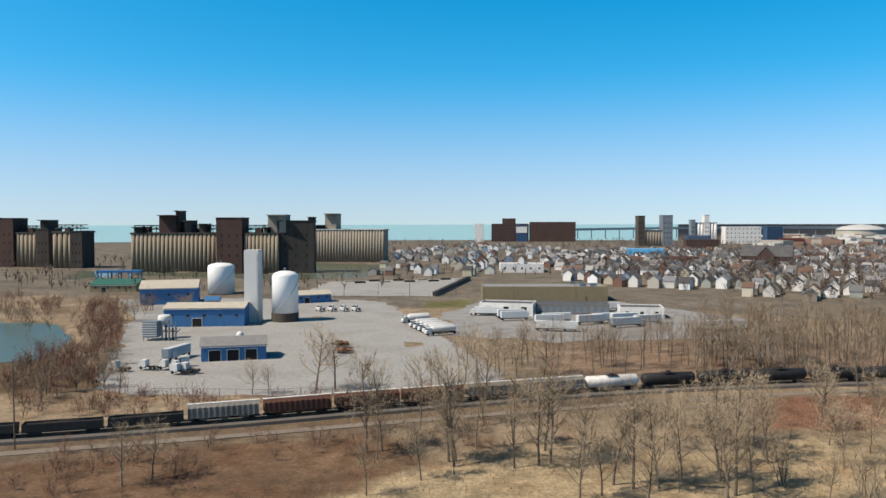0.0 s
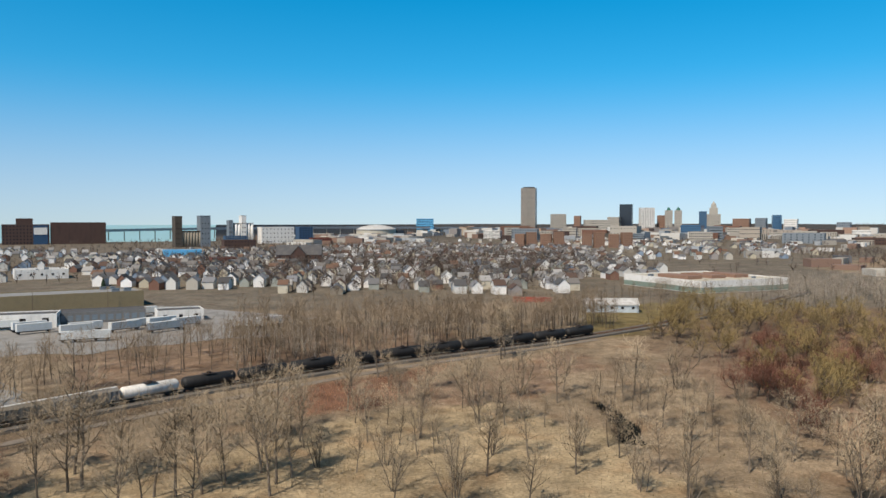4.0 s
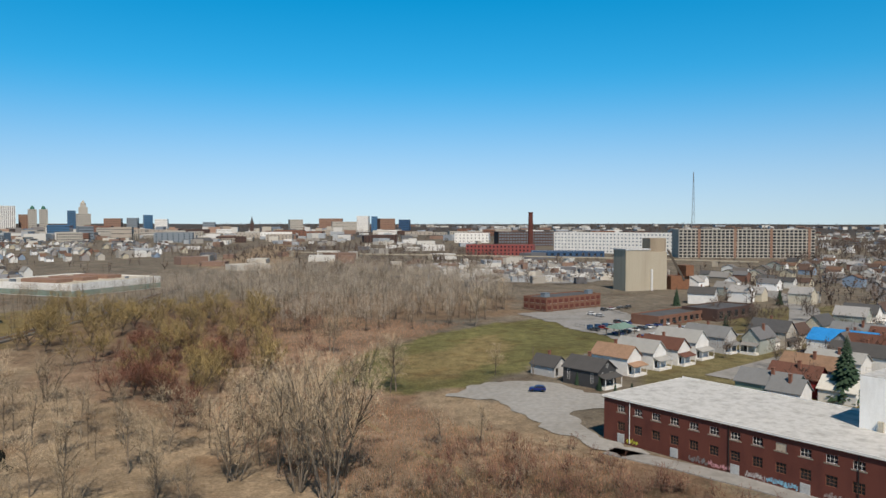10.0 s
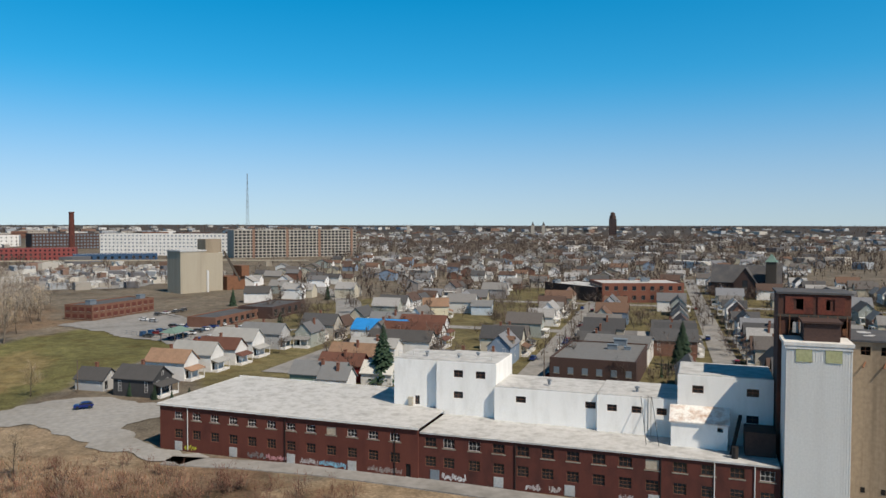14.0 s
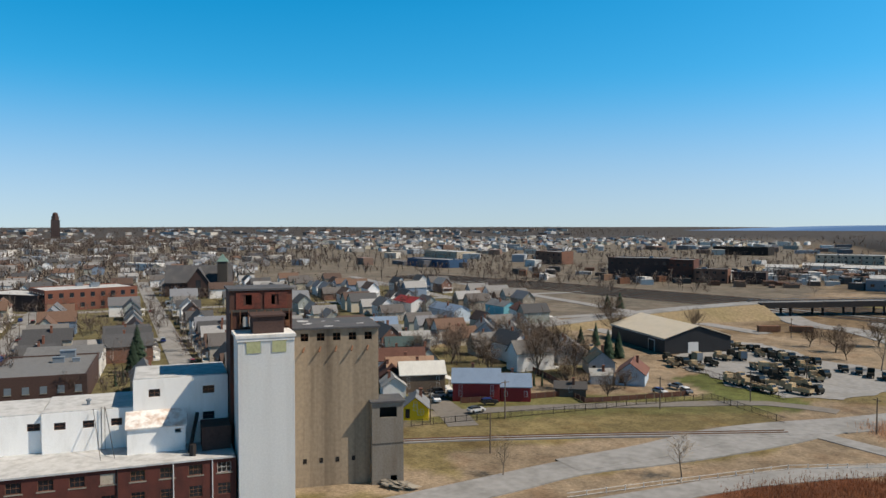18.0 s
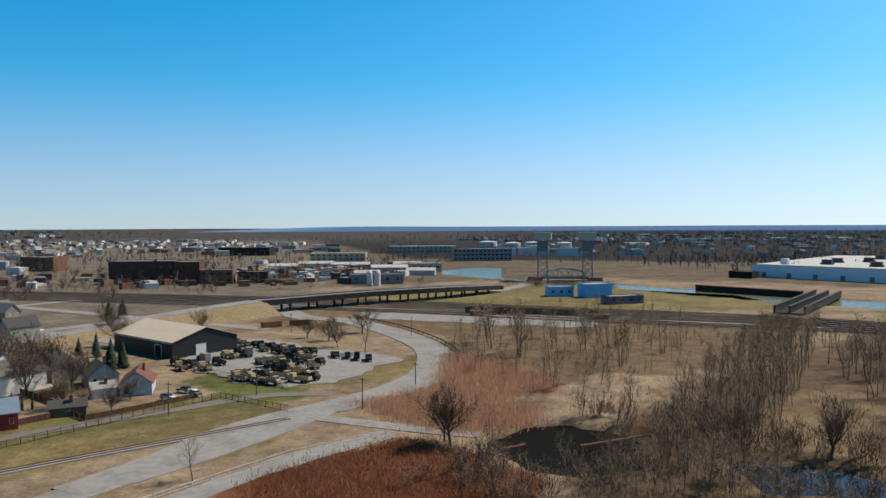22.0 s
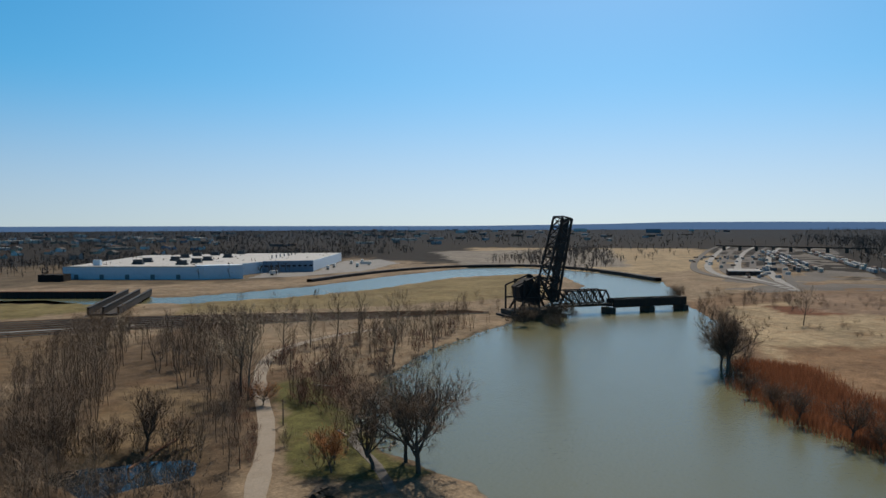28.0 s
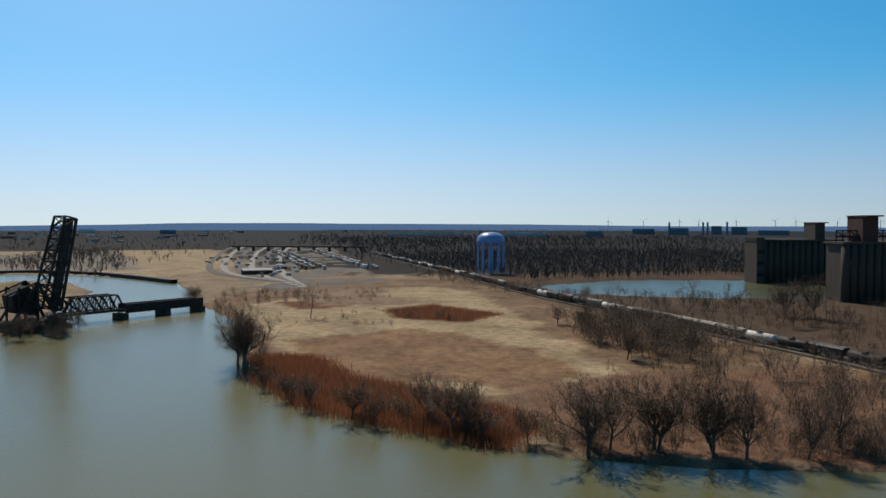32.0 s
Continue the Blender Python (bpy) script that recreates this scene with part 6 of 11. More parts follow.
for i, q in enumerate(line):
    d = (line[min(i + 1, len(line) - 1)] - line[max(i - 1, 0)]).normalized()
    s = Vector((-d.y, d.x, 0)).normalized()
    w = 6 + q.z * 2.2
    bank.v += [(q.x + s.x * w, q.y + s.y * w, -0.4), (q.x + s.x * 6, q.y + s.y * 6, q.z + 0.1), (q.x - s.x * 6, q.y - s.y * 6, q.z + 0.1), (q.x - s.x * w, q.y - s.y * w, -0.4)]
for i in range(len(line) - 1):
    for k in range(3):
        bank.f.append((i * 4 + k, i * 4 + 4 + k, i * 4 + 5 + k, i * 4 + k + 1))
        bank.m.append(0)
n = len(line) * 4
bank.f.append((n - 4, n - 3, n - 2, n - 1))
bank.m.append(0)
tagged(new("road_embankment", bank.mesh("road_embankment", M["bank_grass"])), "dry grass embankment of the overpass", "embankment", kind="structure")
ov = thing("overpass", pose(0, 0, 0), "steel road overpass above railway tracks, girder shade painted black", "bridge")
span = spline(deck[3:7], 14)
for i, (p, q) in enumerate(zip(span, span[1:])):
    d = (q - p).normalized()
    s = Vector((-d.y, d.x, 0)).normalized() * 5.5
    part("deck", Geo().add([tuple(p + s), tuple(q + s), tuple(q - s), tuple(p - s), tuple(p + s + Vector((0, 0, 0.4))), tuple(q + s + Vector((0, 0, 0.4))), tuple(q - s + Vector((0, 0, 0.4))), tuple(p - s + Vector((0, 0, 0.4)))],
                           [(0, 1, 2, 3), (7, 6, 5, 4), (0, 4, 5, 1), (2, 6, 7, 3), (1, 5, 6, 2), (3, 7, 4, 0)]), M["road_grey"], ov)
    for k in (-1, 1):
        # tall black girders: the shadow under the deck is put into their colour
        part("girder", Geo().beam(p + s * k * 1.02 - Vector((0, 0, 0.6)), q + s * k * 1.02 - Vector((0, 0, 0.7)), 1.9), M["black_steel"], ov)
        part("column", Geo().beam((p.x + s.x * k * 0.8, p.y + s.y * k * 0.8, -0.5), tuple(p + s * k * 0.8 - Vector((0, 0, 0.6))), 0.8), M["black_steel"], ov)
        part("railing", Geo().beam(p + s * k + Vector((0, 0, 1.3)), q + s * k + Vector((0, 0, 1.3)), 0.12).beam(p + s * k + Vector((0, 0, 0.4)), p + s * k + Vector((0, 0, 1.3)), 0.1), M["grey_steel"], ov)
tagged(new("bridge_road", strip([p[:2] for p in deck[6:]], 9, 0.5, 1.5).mesh("bridge_road", M["road_grey"])), "road leading to the lift bridge", "road", kind="structure")

lb = thing("lift_bridge", pose(-165, -608, 0, 0, 0, 164), "grey steel vertical-lift bridge with two towers", "bridge")
for cx in (-18, 18):
    for sx in (-3, 3):
        for sy in (-6, 6):
            part("leg", Geo().beam((cx + sx * 1.4, sy, -1), (cx + sx, sy, 33), 0.5), M["grey_steel"], lb)
        g = Geo()
        for k in range(6):
            g.beam((cx + sx * (1.4 - 0.07 * k), -6, k * 5.5), (cx + sx * (1.33 - 0.07 * k), 6, k * 5.5 + 5.5), 0.22).beam((cx + sx * (1.4 - 0.07 * k), 6, k * 5.5), (cx + sx * (1.33 - 0.07 * k), -6, k * 5.5 + 5.5), 0.22)
        part("bracing", g, M["grey_steel"], lb)
    for sy in (-6, 6):
        g = Geo()
        for k in range(6):
            g.beam((cx - 4, sy, k * 5.5), (cx + 4, sy, k * 5.5 + 5.5), 0.22).beam((cx + 4, sy, k * 5.5), (cx - 4, sy, k * 5.5 + 5.5), 0.22)
        part("bracing", g, M["grey_steel"], lb)
    part("machine_house", Geo().box(cx - 7, cx + 7, -7.5, 7.5, 33, 38.5).box(cx - 7.4, cx + 7.4, -7.9, 7.9, 38.503, 39.2), M["pale_green"], lb, "pale green machine house")
    part("counterweight", Geo().box(cx - 4.5, cx + 4.5, -5, 5, 24, 32), M["grey_steel"], lb)
for sy in (-5, 5):
    g = Geo().beam((-18, sy, 3), (18, sy, 3), 0.5)
    pts = [(-18 + 6 * i, sy, 6 + 3.6 * math.sin(math.pi * i / 6)) for i in range(7)]
    for i in range(6):
        g.beam(pts[i], pts[i + 1], 0.45).beam((pts[i][0], sy, 3), pts[i + 1] if i % 2 else pts[i], 0.25).beam((pts[i + 1][0], sy, 3), pts[i], 0.22)
    part("truss", g, M["pale_green"], lb)
part("deck", Geo().box(-30, 30, -5, 5, 1.6, 2.6), M["concrete_dark"], lb)
for cx in (-24, 24):
    part("abutment", Geo().box(cx - 6, cx + 6, -7, 7, -3, 1.59), M["concrete_dark"], lb)
flat_building("pump_house", -125, -469, -179, 16, 10, 5.8, "sky_blue", "white_roof", "small bright blue utility building", "building", "blue utility buildings", cols=3, rows=1)
flat_building("pump_house", -146, -459, -172, 18, 12, 8, "sky_blue", "white_roof", "tall bright blue utility building", "building", "blue utility buildings", cols=0)
flat_building("pump_house", -150, -420, -165, 23, 9, 4.2, "navy", "white_roof", "low navy utility building with white roof", "building", "blue utility buildings", cols=4, rows=1)
def prism(outline, z0, z1):
    """Upright walls and a flat top over an outline."""
    n = len(outline)
    return Geo().add([(x, y, z) for z in (z0, z1) for x, y in outline], [(i, (i + 1) % n, n + (i + 1) % n, n + i) for i in range(n)] + [tuple(range(n, 2 * n))])


pl = thing("white_plant", pose(0, 0, 0), "vast pale blue-white flat factory by the river", "factory")
FOOT = [(-335, -627), (-397, -532), (-424, -511), (-447, -540), (-489, -556), (-525, -528), (-700, -652), (-620, -733), (-518, -790)]
part("wall", prism(FOOT, -0.5, 10.4), M["plant_white"], pl)
part("roof", prism([(x + (-500 - x) * 0.008, y + (-630 - y) * 0.008) for x, y in FOOT], 10.42, 10.6), M["white_roof"], pl)
part("front_wing", prism([(-396.6, -531), (-400, -526.5), (-426, -509), (-434, -521), (-405, -545)], -0.5, 11.6), M["plant_white"], pl, "projecting pale wing")
part("office_front", prism([(-488, -555), (-526, -526.6), (-529, -530), (-491, -558)], -0.5, 11.0), M["plant_blue"], pl, "blue-grey office front")
part("parapet", Geo().beam((-335, -626.6, 10.7), (-396.8, -531.8, 10.7), 0.45, 4), M["pale_panel"], pl)
for i in range(9):
    t = (i + 0.5) / 9
    part("window", Geo().box(-1.6, 1.6, -0.1, 0.1, -0.8, 0.8), M["glass"], pl, at=pose(-488 - 38 * t, -554.6 + 28.4 * t, 6.2, 0, 0, 143.2))
for i in range(5):
    t = 0.1 + i * 0.19
    part("dock_door", Geo().box(-1.8, 1.8, -0.12, 0.1, -2.0, 2.0), M["grey_steel"], pl, at=pose(-335 - 62 * t, -626.8 + 95 * t, 2.2, 0, 0, 123))
for x, y in ((-422, -639), (-453, -640), (-410, -570), (-538, -720), (-561, -718), (-472, -616), (-528, -655), (-600, -720), (-440, -590), (-500, -690), (-395, -612)):
    part("roof_unit", Geo().box(-5, 5, -2.2, 2.2, 10.7, 12.2).box(-4, 4, -1.8, 1.8, 12.203, 14.4).box(-4.4, 4.4, -2, 2, 14.403, 14.8), M["dark_unit"], pl, "dark louvred roof cooler", at=pose(x, y, 0, 0, 0, 128))
part("roof_house", Geo().box(-3, 3, -2, 2, 10.7, 15.5), M["plant_white"], pl, at=pose(-364, -624, 0, 0, 0, 123))
for k in range(7):
    part("vent_stack", Geo().lathe([(0.6, 10.6), (0.6, 13.2), (0.8, 13.3), (0.8, 13.8)], 10), M["grey_steel"], pl, at=pose(-540 - 14 * k, -600 - 9 * k, 0))
sheet("plant_yard", [(-424, -508), (-447, -518), (-489, -553), (-526, -525), (-700, -648), (-760, -640), (-700, -560), (-560, -492), (-470, -490)], 0.4, M["road_grey"], "pale concrete yard beside the white factory", "lot")
for x, y, a in ((-560, -540, 40), (-590, -560, 40), (-610, -545, 38), (-650, -590, 40), (-470, -520, 20), (-640, -560, 130), (-680, -600, 40)):
    q = thing("box_trailer", pose(x, y, 0.42, 0, 0, a), "parked white box trailer in the factory yard", "trailer", "factory yard trailers")
    part("body", Geo().box(-6, 6, -1.25, 1.25, 1.1, 3.9), M["white_steel"], q)
    part("axle", Geo().box(2.6, 4.6, -1.2, 1.2, 0, 1.0), M["rubber"], q)
vi = thing("road_viaduct", pose(0, 0, 0), "long dark road viaduct across the rail yard", "bridge")
V0, V1 = Vector((-1335, -375, 0)), Vector((-1290, -130, 0))
part("deck", Geo().beam(V0 + Vector((0, 0, 7.6)), V1 + Vector((0, 0, 7.6)), 1.5, 4), M["concrete_dark"], vi)
for k in range(9):
    q = V0.lerp(V1, (k + 0.5) / 9)
    part("pier", Geo().box(-1.2, 1.2, -2.5, 2.5, -0.5, 6.9), M["concrete_dark"], vi, at=pose(q.x, q.y, 0))
flat_building("plant_annex", -316, -610, 129, 20, 14, 5, "dark", "dark_roof", "small dark factory annex", "building")
bw = thing("sheet_pile_wall", pose(-250, -476, 0, 0, 0, 125), "long black sheet-pile quay wall", "quay")
g = Geo()
for i in range(36):
    g.box(-36 + i * 2, -34 + i * 2, -0.25 if i % 2 else 0.1, 4, -3, 3.2)
part("piles", g, M["black_steel"], bw, kind="stuff")
part("cap", Geo().box(-36.3, 36.3, -0.5, 4.3, 3.203, 3.6), M["rust"], bw)
rb = thing("rail_girder_bridge", pose(-248, -399, 0, 0, 0, -131.6), "dark riveted railway girder bridge", "bridge")
for sy in (-7, 0, 7):
    part("girder", Geo().box(-56, 56, sy - 0.5, sy + 0.5, 0.5, 4.2).box(-56.3, 56.3, sy - 0.8, sy + 0.8, 4.203, 4.5), M["black_steel"], rb)
part("deck", Geo().box(-56, 56, -6.4, 6.4, 0.4, 1.0), M["black_steel"], rb)
for i in range(4):
    part("pier", Geo().box(-50 + i * 33, -47 + i * 33, -7, 7, -3, 0.39), M["concrete_dark"], rb)
for x, y, ang, w, d, h, wall, lab in ((171, -619, -179, 50, 30, 17.5, "brick_dark", "dark abandoned brick factory"), (136, -616, -179, 19, 24, 17, "rust_brick", "red-brown brick factory wing"), (113, -612, -179, 25, 16, 10.5, "brick_tan2", "small red brick works wing"), (86, -618, -179, 24, 14, 8.5, "brick_dark", "small ruined brick shed"),
                                      (-12, -592, -179, 40, 16, 7, "grey_steel", "grey metal recycling shed"), (-155, -981, 180, 60, 24, 10, "dark", "dark glass office building"), (-3100, -30, 90, 280, 60, 9, "white_steel", "long distant white warehouse"), (30, -980, 175, 70, 30, 10, "tan_board", "long white warehouse"), (-60, -760, 178, 40, 20, 7, "tan_board", "white-roofed works shed"),
                                      (-100, -1250, 175, 110, 40, 11, "tan_board", "distant white warehouse"), (180, -1200, 170, 80, 30, 12, "dark", "distant dark warehouse"), (420, -700, 160, 70, 26, 8, "navy", "blue depot under the viaduct"), (520, -900, 150, 90, 30, 9, "tan_board", "white flat warehouse"), (330, -820, 160, 40, 20, 14, "brick_tan2", "white and red mill block")):
    flat_building("works_building", x, y, ang, w, d, h, wall, "white_roof" if "white" in lab else "grey_roof", lab if len(lab.split()) > 3 else lab + " beyond the tracks", "building", cols=max(4, int(w / 7)), rows=2 if h > 9 else 1, win=(2.4, 1.8), joined=True, vents=1)
for x, y, r in ((-300, -1500, 16), (-350, -1540, 18), (-270, -1620, 20), (-400, -1480, 15), (-12, -575, 2.2), (-6, -577, 2.2)):
    solid("oil_tank" if r > 5 else "hopper_silo", Geo().lathe([(r, -0.5), (r, 10), (r * 0.6, 11.2), (0.4, 12)], 28), M["white_steel"], pose(x, y, rise(math.hypot(x, y))), "white round storage tank" + (" in the distance" if r > 5 else " beside the works"), "tank", "storage tanks")
for x, y, ang, w, d, h in ((-26, -716, 176, 34, 16, 6), (-53, -690, 168, 26, 12, 4.5), (-5, -668, 184, 22, 12, 4), (12, -800, 175, 40, 14, 5), (-48, -800, 170, 30, 14, 5), (48, -826, 178, 36, 14, 5), (80, -780, 182, 28, 12, 5)):
    gable_shed("scrap_shed", x, y, ang, w, d, h, h + 2.2, "pale_panel", "white_roof", "pale metal works shed by the scrap yard", "shed", "x")
flat_building("river_office", -154, -962, 176, 74, 22, 15, "grey_steel", "white_roof", "grey three-storey office block by the river", "building", cols=14, rows=3, win=(3, 2), joined=True)
for x, y, w in ((-258, -1127, 46), (-205, -1100, 40), (-300, -1090, 30)):
    flat_building("pale_store", x, y, 170, w, 20, 11, "white_steel", "white_roof", "low white store beyond the lift bridge", "building")
flat_building("platform_shed", -84, -376, 155, 68, 5, 2.4, "concrete_dark", "white_roof", "long low platform with pale roof", "shed", cols=0)

# ---- bascule bridge ----
bb = thing("bascule_bridge", pose(-338, -180, 0, 0, 0, 145), "black steel railway bascule bridge with raised leaf", "bridge")
lean = pose(2.0, 0, 5.5, 0, 13, 0)


def leaf(a):
    return tuple(lean @ Vector(a))


for sy in (-4.6, 4.6):
    bays = 8
    g = Geo()
    for i in range(bays):
        z0, z1 = 2 + 42.0 * i / bays, 2 + 42.0 * (i + 1) / bays
        d0, d1 = 8.5 - 3.2 * i / bays, 8.5 - 3.2 * (i + 1) / bays
        g.beam(leaf((-d0 / 2, sy, z0)), leaf((-d1 / 2, sy, z1)), 0.6).beam(leaf((d0 / 2, sy, z0)), leaf((d1 / 2, sy, z1)), 0.75)
        g.beam(leaf((-d0 / 2, sy, z0)), leaf((d0 / 2, sy, z0)), 0.35)
        g.beam(leaf((-d0 / 2 if i % 2 else d0 / 2, sy, z0)), leaf((d1 / 2 if i % 2 else -d1 / 2, sy, z1)), 0.42)
    g.beam(leaf((-2.7, sy, 44)), leaf((2.7, sy, 44)), 0.5)
    part("leaf_truss", g, M["black_steel"], bb)
for side in (-1, 1):
    g = Geo()
    for i in range(9):
        z = 2 + 42.0 * i / 8
        d = (8.5 - 3.2 * i / 8) / 2 * side
        g.beam(leaf((d, -4.6, z)), leaf((d, 4.6, z)), 0.4)
        if i < 8 and side < 0:
            d1 = (8.5 - 3.2 * (i + 1) / 8) / 2 * side
            g.beam(leaf((d, -4.6, z)), leaf((d1, 4.6, z + 5.25)), 0.25).beam(leaf((d, 4.6, z)), leaf((d1, -4.6, z + 5.25)), 0.25)
    part("cross_bracing", g, M["black_steel"], bb)
part("track_deck", Geo().add([leaf(p) for p in ((4.4, -2.4, 2), (4.4, 2.4, 2), (2.8, 2.4, 44), (2.8, -2.4, 44), (3.9, -2.4, 2), (3.9, 2.4, 2), (2.3, 2.4, 44), (2.3, -2.4, 44))], [(0, 1, 2, 3), (7, 6, 5, 4), (0, 3, 7, 4), (1, 5, 6, 2), (0, 4, 5, 1), (3, 2, 6, 7)]), M["black_steel"], bb, "upright sleeper deck of the leaf")
part("counterweight", Geo().add([(-13, y, 7) for y in (-4.4, 4.4)] + [(-4, y, 5) for y in (-4.4, 4.4)] + [(-3, y, 15) for y in (-4.4, 4.4)] + [(-8, y, 18.5) for y in (-4.4, 4.4)] + [(-14.5, y, 14.5) for y in (-4.4, 4.4)], [(0, 2, 4, 6, 8), (1, 9, 7, 5, 3), (0, 1, 3, 2), (2, 3, 5, 4), (4, 5, 7, 6), (6, 7, 9, 8), (8, 9, 1, 0)]), M["black_steel"], bb, "huge dark counterweight block")
for sy in (-5.5, 5.5):
    g = Geo().beam((-17, sy, 0), (-4, sy, 20), 0.6).beam((-4, sy, 20), (6, sy, 0), 0.7).beam((-17, sy, 9), (4, sy, 9), 0.5).beam((-12, sy, 0), (-12, sy, 18), 0.5).beam((-17, sy, 0), (-17, sy, 15), 0.5).beam((-17, sy, 15), (-4, sy, 20), 0.5).beam((-4, sy, 20), (14, sy, 6), 0.5).beam((-4, sy, 0), (-4, sy, 20), 0.6).beam((-12, sy, 18), (-4, sy, 9), 0.4)
    part("tower_frame", g, M["black_steel"], bb)
part("operator_cabin", Geo().box(-3, 2, 5.8, 9, 8, 11.5).box(-3.3, 2.3, 5.5, 9.3, 11.503, 11.9), M["black_steel"], bb)
part("pier", Geo().box(-19, 8, -7, 7, -3, 3.2).box(-21, 10, -8.5, 8.5, -3, 0.9), M["concrete_dark"], bb)
for sy in (-4, 4):
    g = Geo().beam((8, sy, 4.4), (38, sy, 4.4), 0.5).beam((12, sy, 11.5), (34.5, sy, 11.5), 0.5).beam((8, sy, 4.4), (12, sy, 11.5), 0.5).beam((34.5, sy, 11.5), (38, sy, 4.4), 0.5)
    for i in range(6):
        a = 12 + i * 3.75
        g.beam((a, sy, 4.4), (a, sy, 11.5), 0.25).beam((a, sy, 4.4 if i % 2 else 11.5), (a + 3.75, sy, 11.5 if i % 2 else 4.4), 0.32).beam((a, sy, 11.5 if i % 2 else 4.4), (a + 3.75, sy, 4.4 if i % 2 else 11.5), 0.25)
    part("side_truss", g, M["black_steel"], bb)
g = Geo()
for i in range(7):
    g.beam((12 + i * 3.75, -4, 11.5), (12 + i * 3.75, 4, 11.5), 0.22)
part("top_bracing", g, M["black_steel"], bb)
part("deck", Geo().box(6, 39, -3.5, 3.5, 3.4, 4.0), M["black_steel"], bb)
part("girder", Geo().box(39.3, 84, -3.6, -2.8, 2.2, 6.6), M["black_steel"], bb)
part("girder", Geo().box(39.3, 84, 2.8, 3.6, 2.2, 6.6), M["black_steel"], bb)
part("deck", Geo().box(39.3, 84, -2.79, 2.79, 3.2, 4.0), M["black_steel"], bb)
for cx in (38.5, 62, 83):
    part("pier", Geo().box(cx - 1.6, cx + 1.6, -4.5, 4.5, -3, 2.1), M["concrete_dark"], bb)

# ---- water tower ----
wt = thing("water_tower", pose(-712, 42, 0), "large light blue water tower with white-lit dome", "water tower")
part("tank", Geo().lathe([(2, 25.5), (9, 26), (12.2, 28.5), (12.8, 31), (12.8, 32.5), (11.6, 35), (8.5, 37.2), (4.5, 38.4), (0.4, 38.8)], 40), M["tank_blue"], wt, smooth=True)
for i in range(10):
    a = i * 0.628
    part("leg", Geo().beam((12.4 * math.cos(a), 12.4 * math.sin(a), -0.5), (12.4 * math.cos(a), 12.4 * math.sin(a), 31), 0.75, 8), M["tank_blue"], wt)
part("riser", Geo().lathe([(2.6, -0.5), (2.2, 25.6)], 20), M["tank_blue"], wt)
part("balcony", Geo().lathe([(13.3, 30.6), (13.3, 31.0)], 40), M["tank_blue"], wt)
for i in range(9):
    az, d = 282 + i * 2.1 + (i % 3) * 0.4, 4000 + (i % 4) * 120
    w = thing("wind_turbine", pose(d * math.sin(radians(az)), d * math.cos(radians(az)), 8, 0, 0, -az), "white three-bladed wind turbine at rest", "wind turbine", "wind turbines")
    part("mast", Geo().beam((0, 0, 0), (0, 0, 58), 2.0, 8, 1.2), M["white_steel"], w)
    part("nacelle", Geo().box(-1.5, 1.5, -3, 4, 57, 60), M["white_steel"], w)
    for k in range(3):
        a = k * 2.094 + i
        part("blade", Geo().beam((0, -3.2, 58.5), (26 * math.sin(a), -3.2, 58.5 + 26 * math.cos(a)), 1.0, 4, 0.3), M["white_steel"], w)
for az, d, wid, h in ((284.5, 3300, 90, 22), (287, 3200, 70, 26), (289.5, 3300, 40, 34), (291, 3300, 60, 30), (293.2, 3200, 110, 18), (276, 2900, 150, 12), (268.5, 3000, 300, 9), (281, 2800, 60, 18), (244.8, 3600, 60, 14), (250, 3300, 60, 16), (236, 3300, 50, 12)):
    flat_building("distant_works", d * math.sin(radians(az)), d * math.cos(radians(az)), -az, wid, 40, h, "white_steel" if h < 15 else "grey_steel", "white_roof" if h < 15 else "dark_roof", "distant low white warehouse" if h < 15 else "distant dark steelworks hall", "works", z=float(rise(d)))
for az in (286.3, 288.6, 288.9, 290.2):
    solid("smoke_stack", Geo().lathe([(5, -1), (3.5, 52)], 14), M["grey_steel"], pose(3250 * math.sin(radians(az)), 3250 * math.cos(radians(az)), 6), "distant grey steelworks smoke stack", "chimney", "smoke stacks")

# ---- bare trees, shrubs and reeds ----
M["bark"] = mat("bark", (0.104, 0.084, 0.0656), 0.95, var=0.3, scale=4, rnd=0.25)
M["twig"] = mat("twig", (0.33, 0.262, 0.18), 0.95, var=0.2, rnd=0.22)
M["twig_pale"] = mat("twig_pale", (0.42, 0.335, 0.23), 0.95, var=0.2, rnd=0.2)
M["bark_pale"] = mat("bark_pale", (0.15, 0.122, 0.094), 0.95, stain=(0.08, 0.062, 0.048), stain_amt=0.6, var=0.3, scale=4, rnd=0.45)
M["twig_red"] = mat("twig_red", (0.2, 0.09, 0.062), 0.95, var=0.2, rnd=0.25)
M["twig_orange"] = mat("twig_orange", (0.4, 0.17, 0.06), 0.95, var=0.2, rnd=0.2)
M["twig_grey"] = mat("twig_grey", (0.36, 0.31, 0.25), 0.95, var=0.2, island=0.2)
M["twig_dark"] = mat("twig_dark", (0.172, 0.124, 0.0864), 0.95, var=0.2, island=0.25)
M["twig_row"] = mat("twig_row", (0.235, 0.18, 0.125), 0.95, var=0.2, island=0.25)
M["twig_bank"] = mat("twig_bank", (0.136, 0.096, 0.068), 0.95, var=0.2, rnd=0.2)
M["twig_willow"] = mat("twig_willow", (0.275, 0.203, 0.086), 0.95, var=0.3, island=0.45)
M["bark_stuff"] = mat("bark_stuff", (0.128, 0.1, 0.076), 0.95, var=0.2, island=0.25)
M["needle"] = mat("needle", (0.022, 0.042, 0.024), 0.9, var=0.3, scale=2, rnd=0.3)


def unit(v):
    return v / (np.linalg.norm(v) + 1e-9)


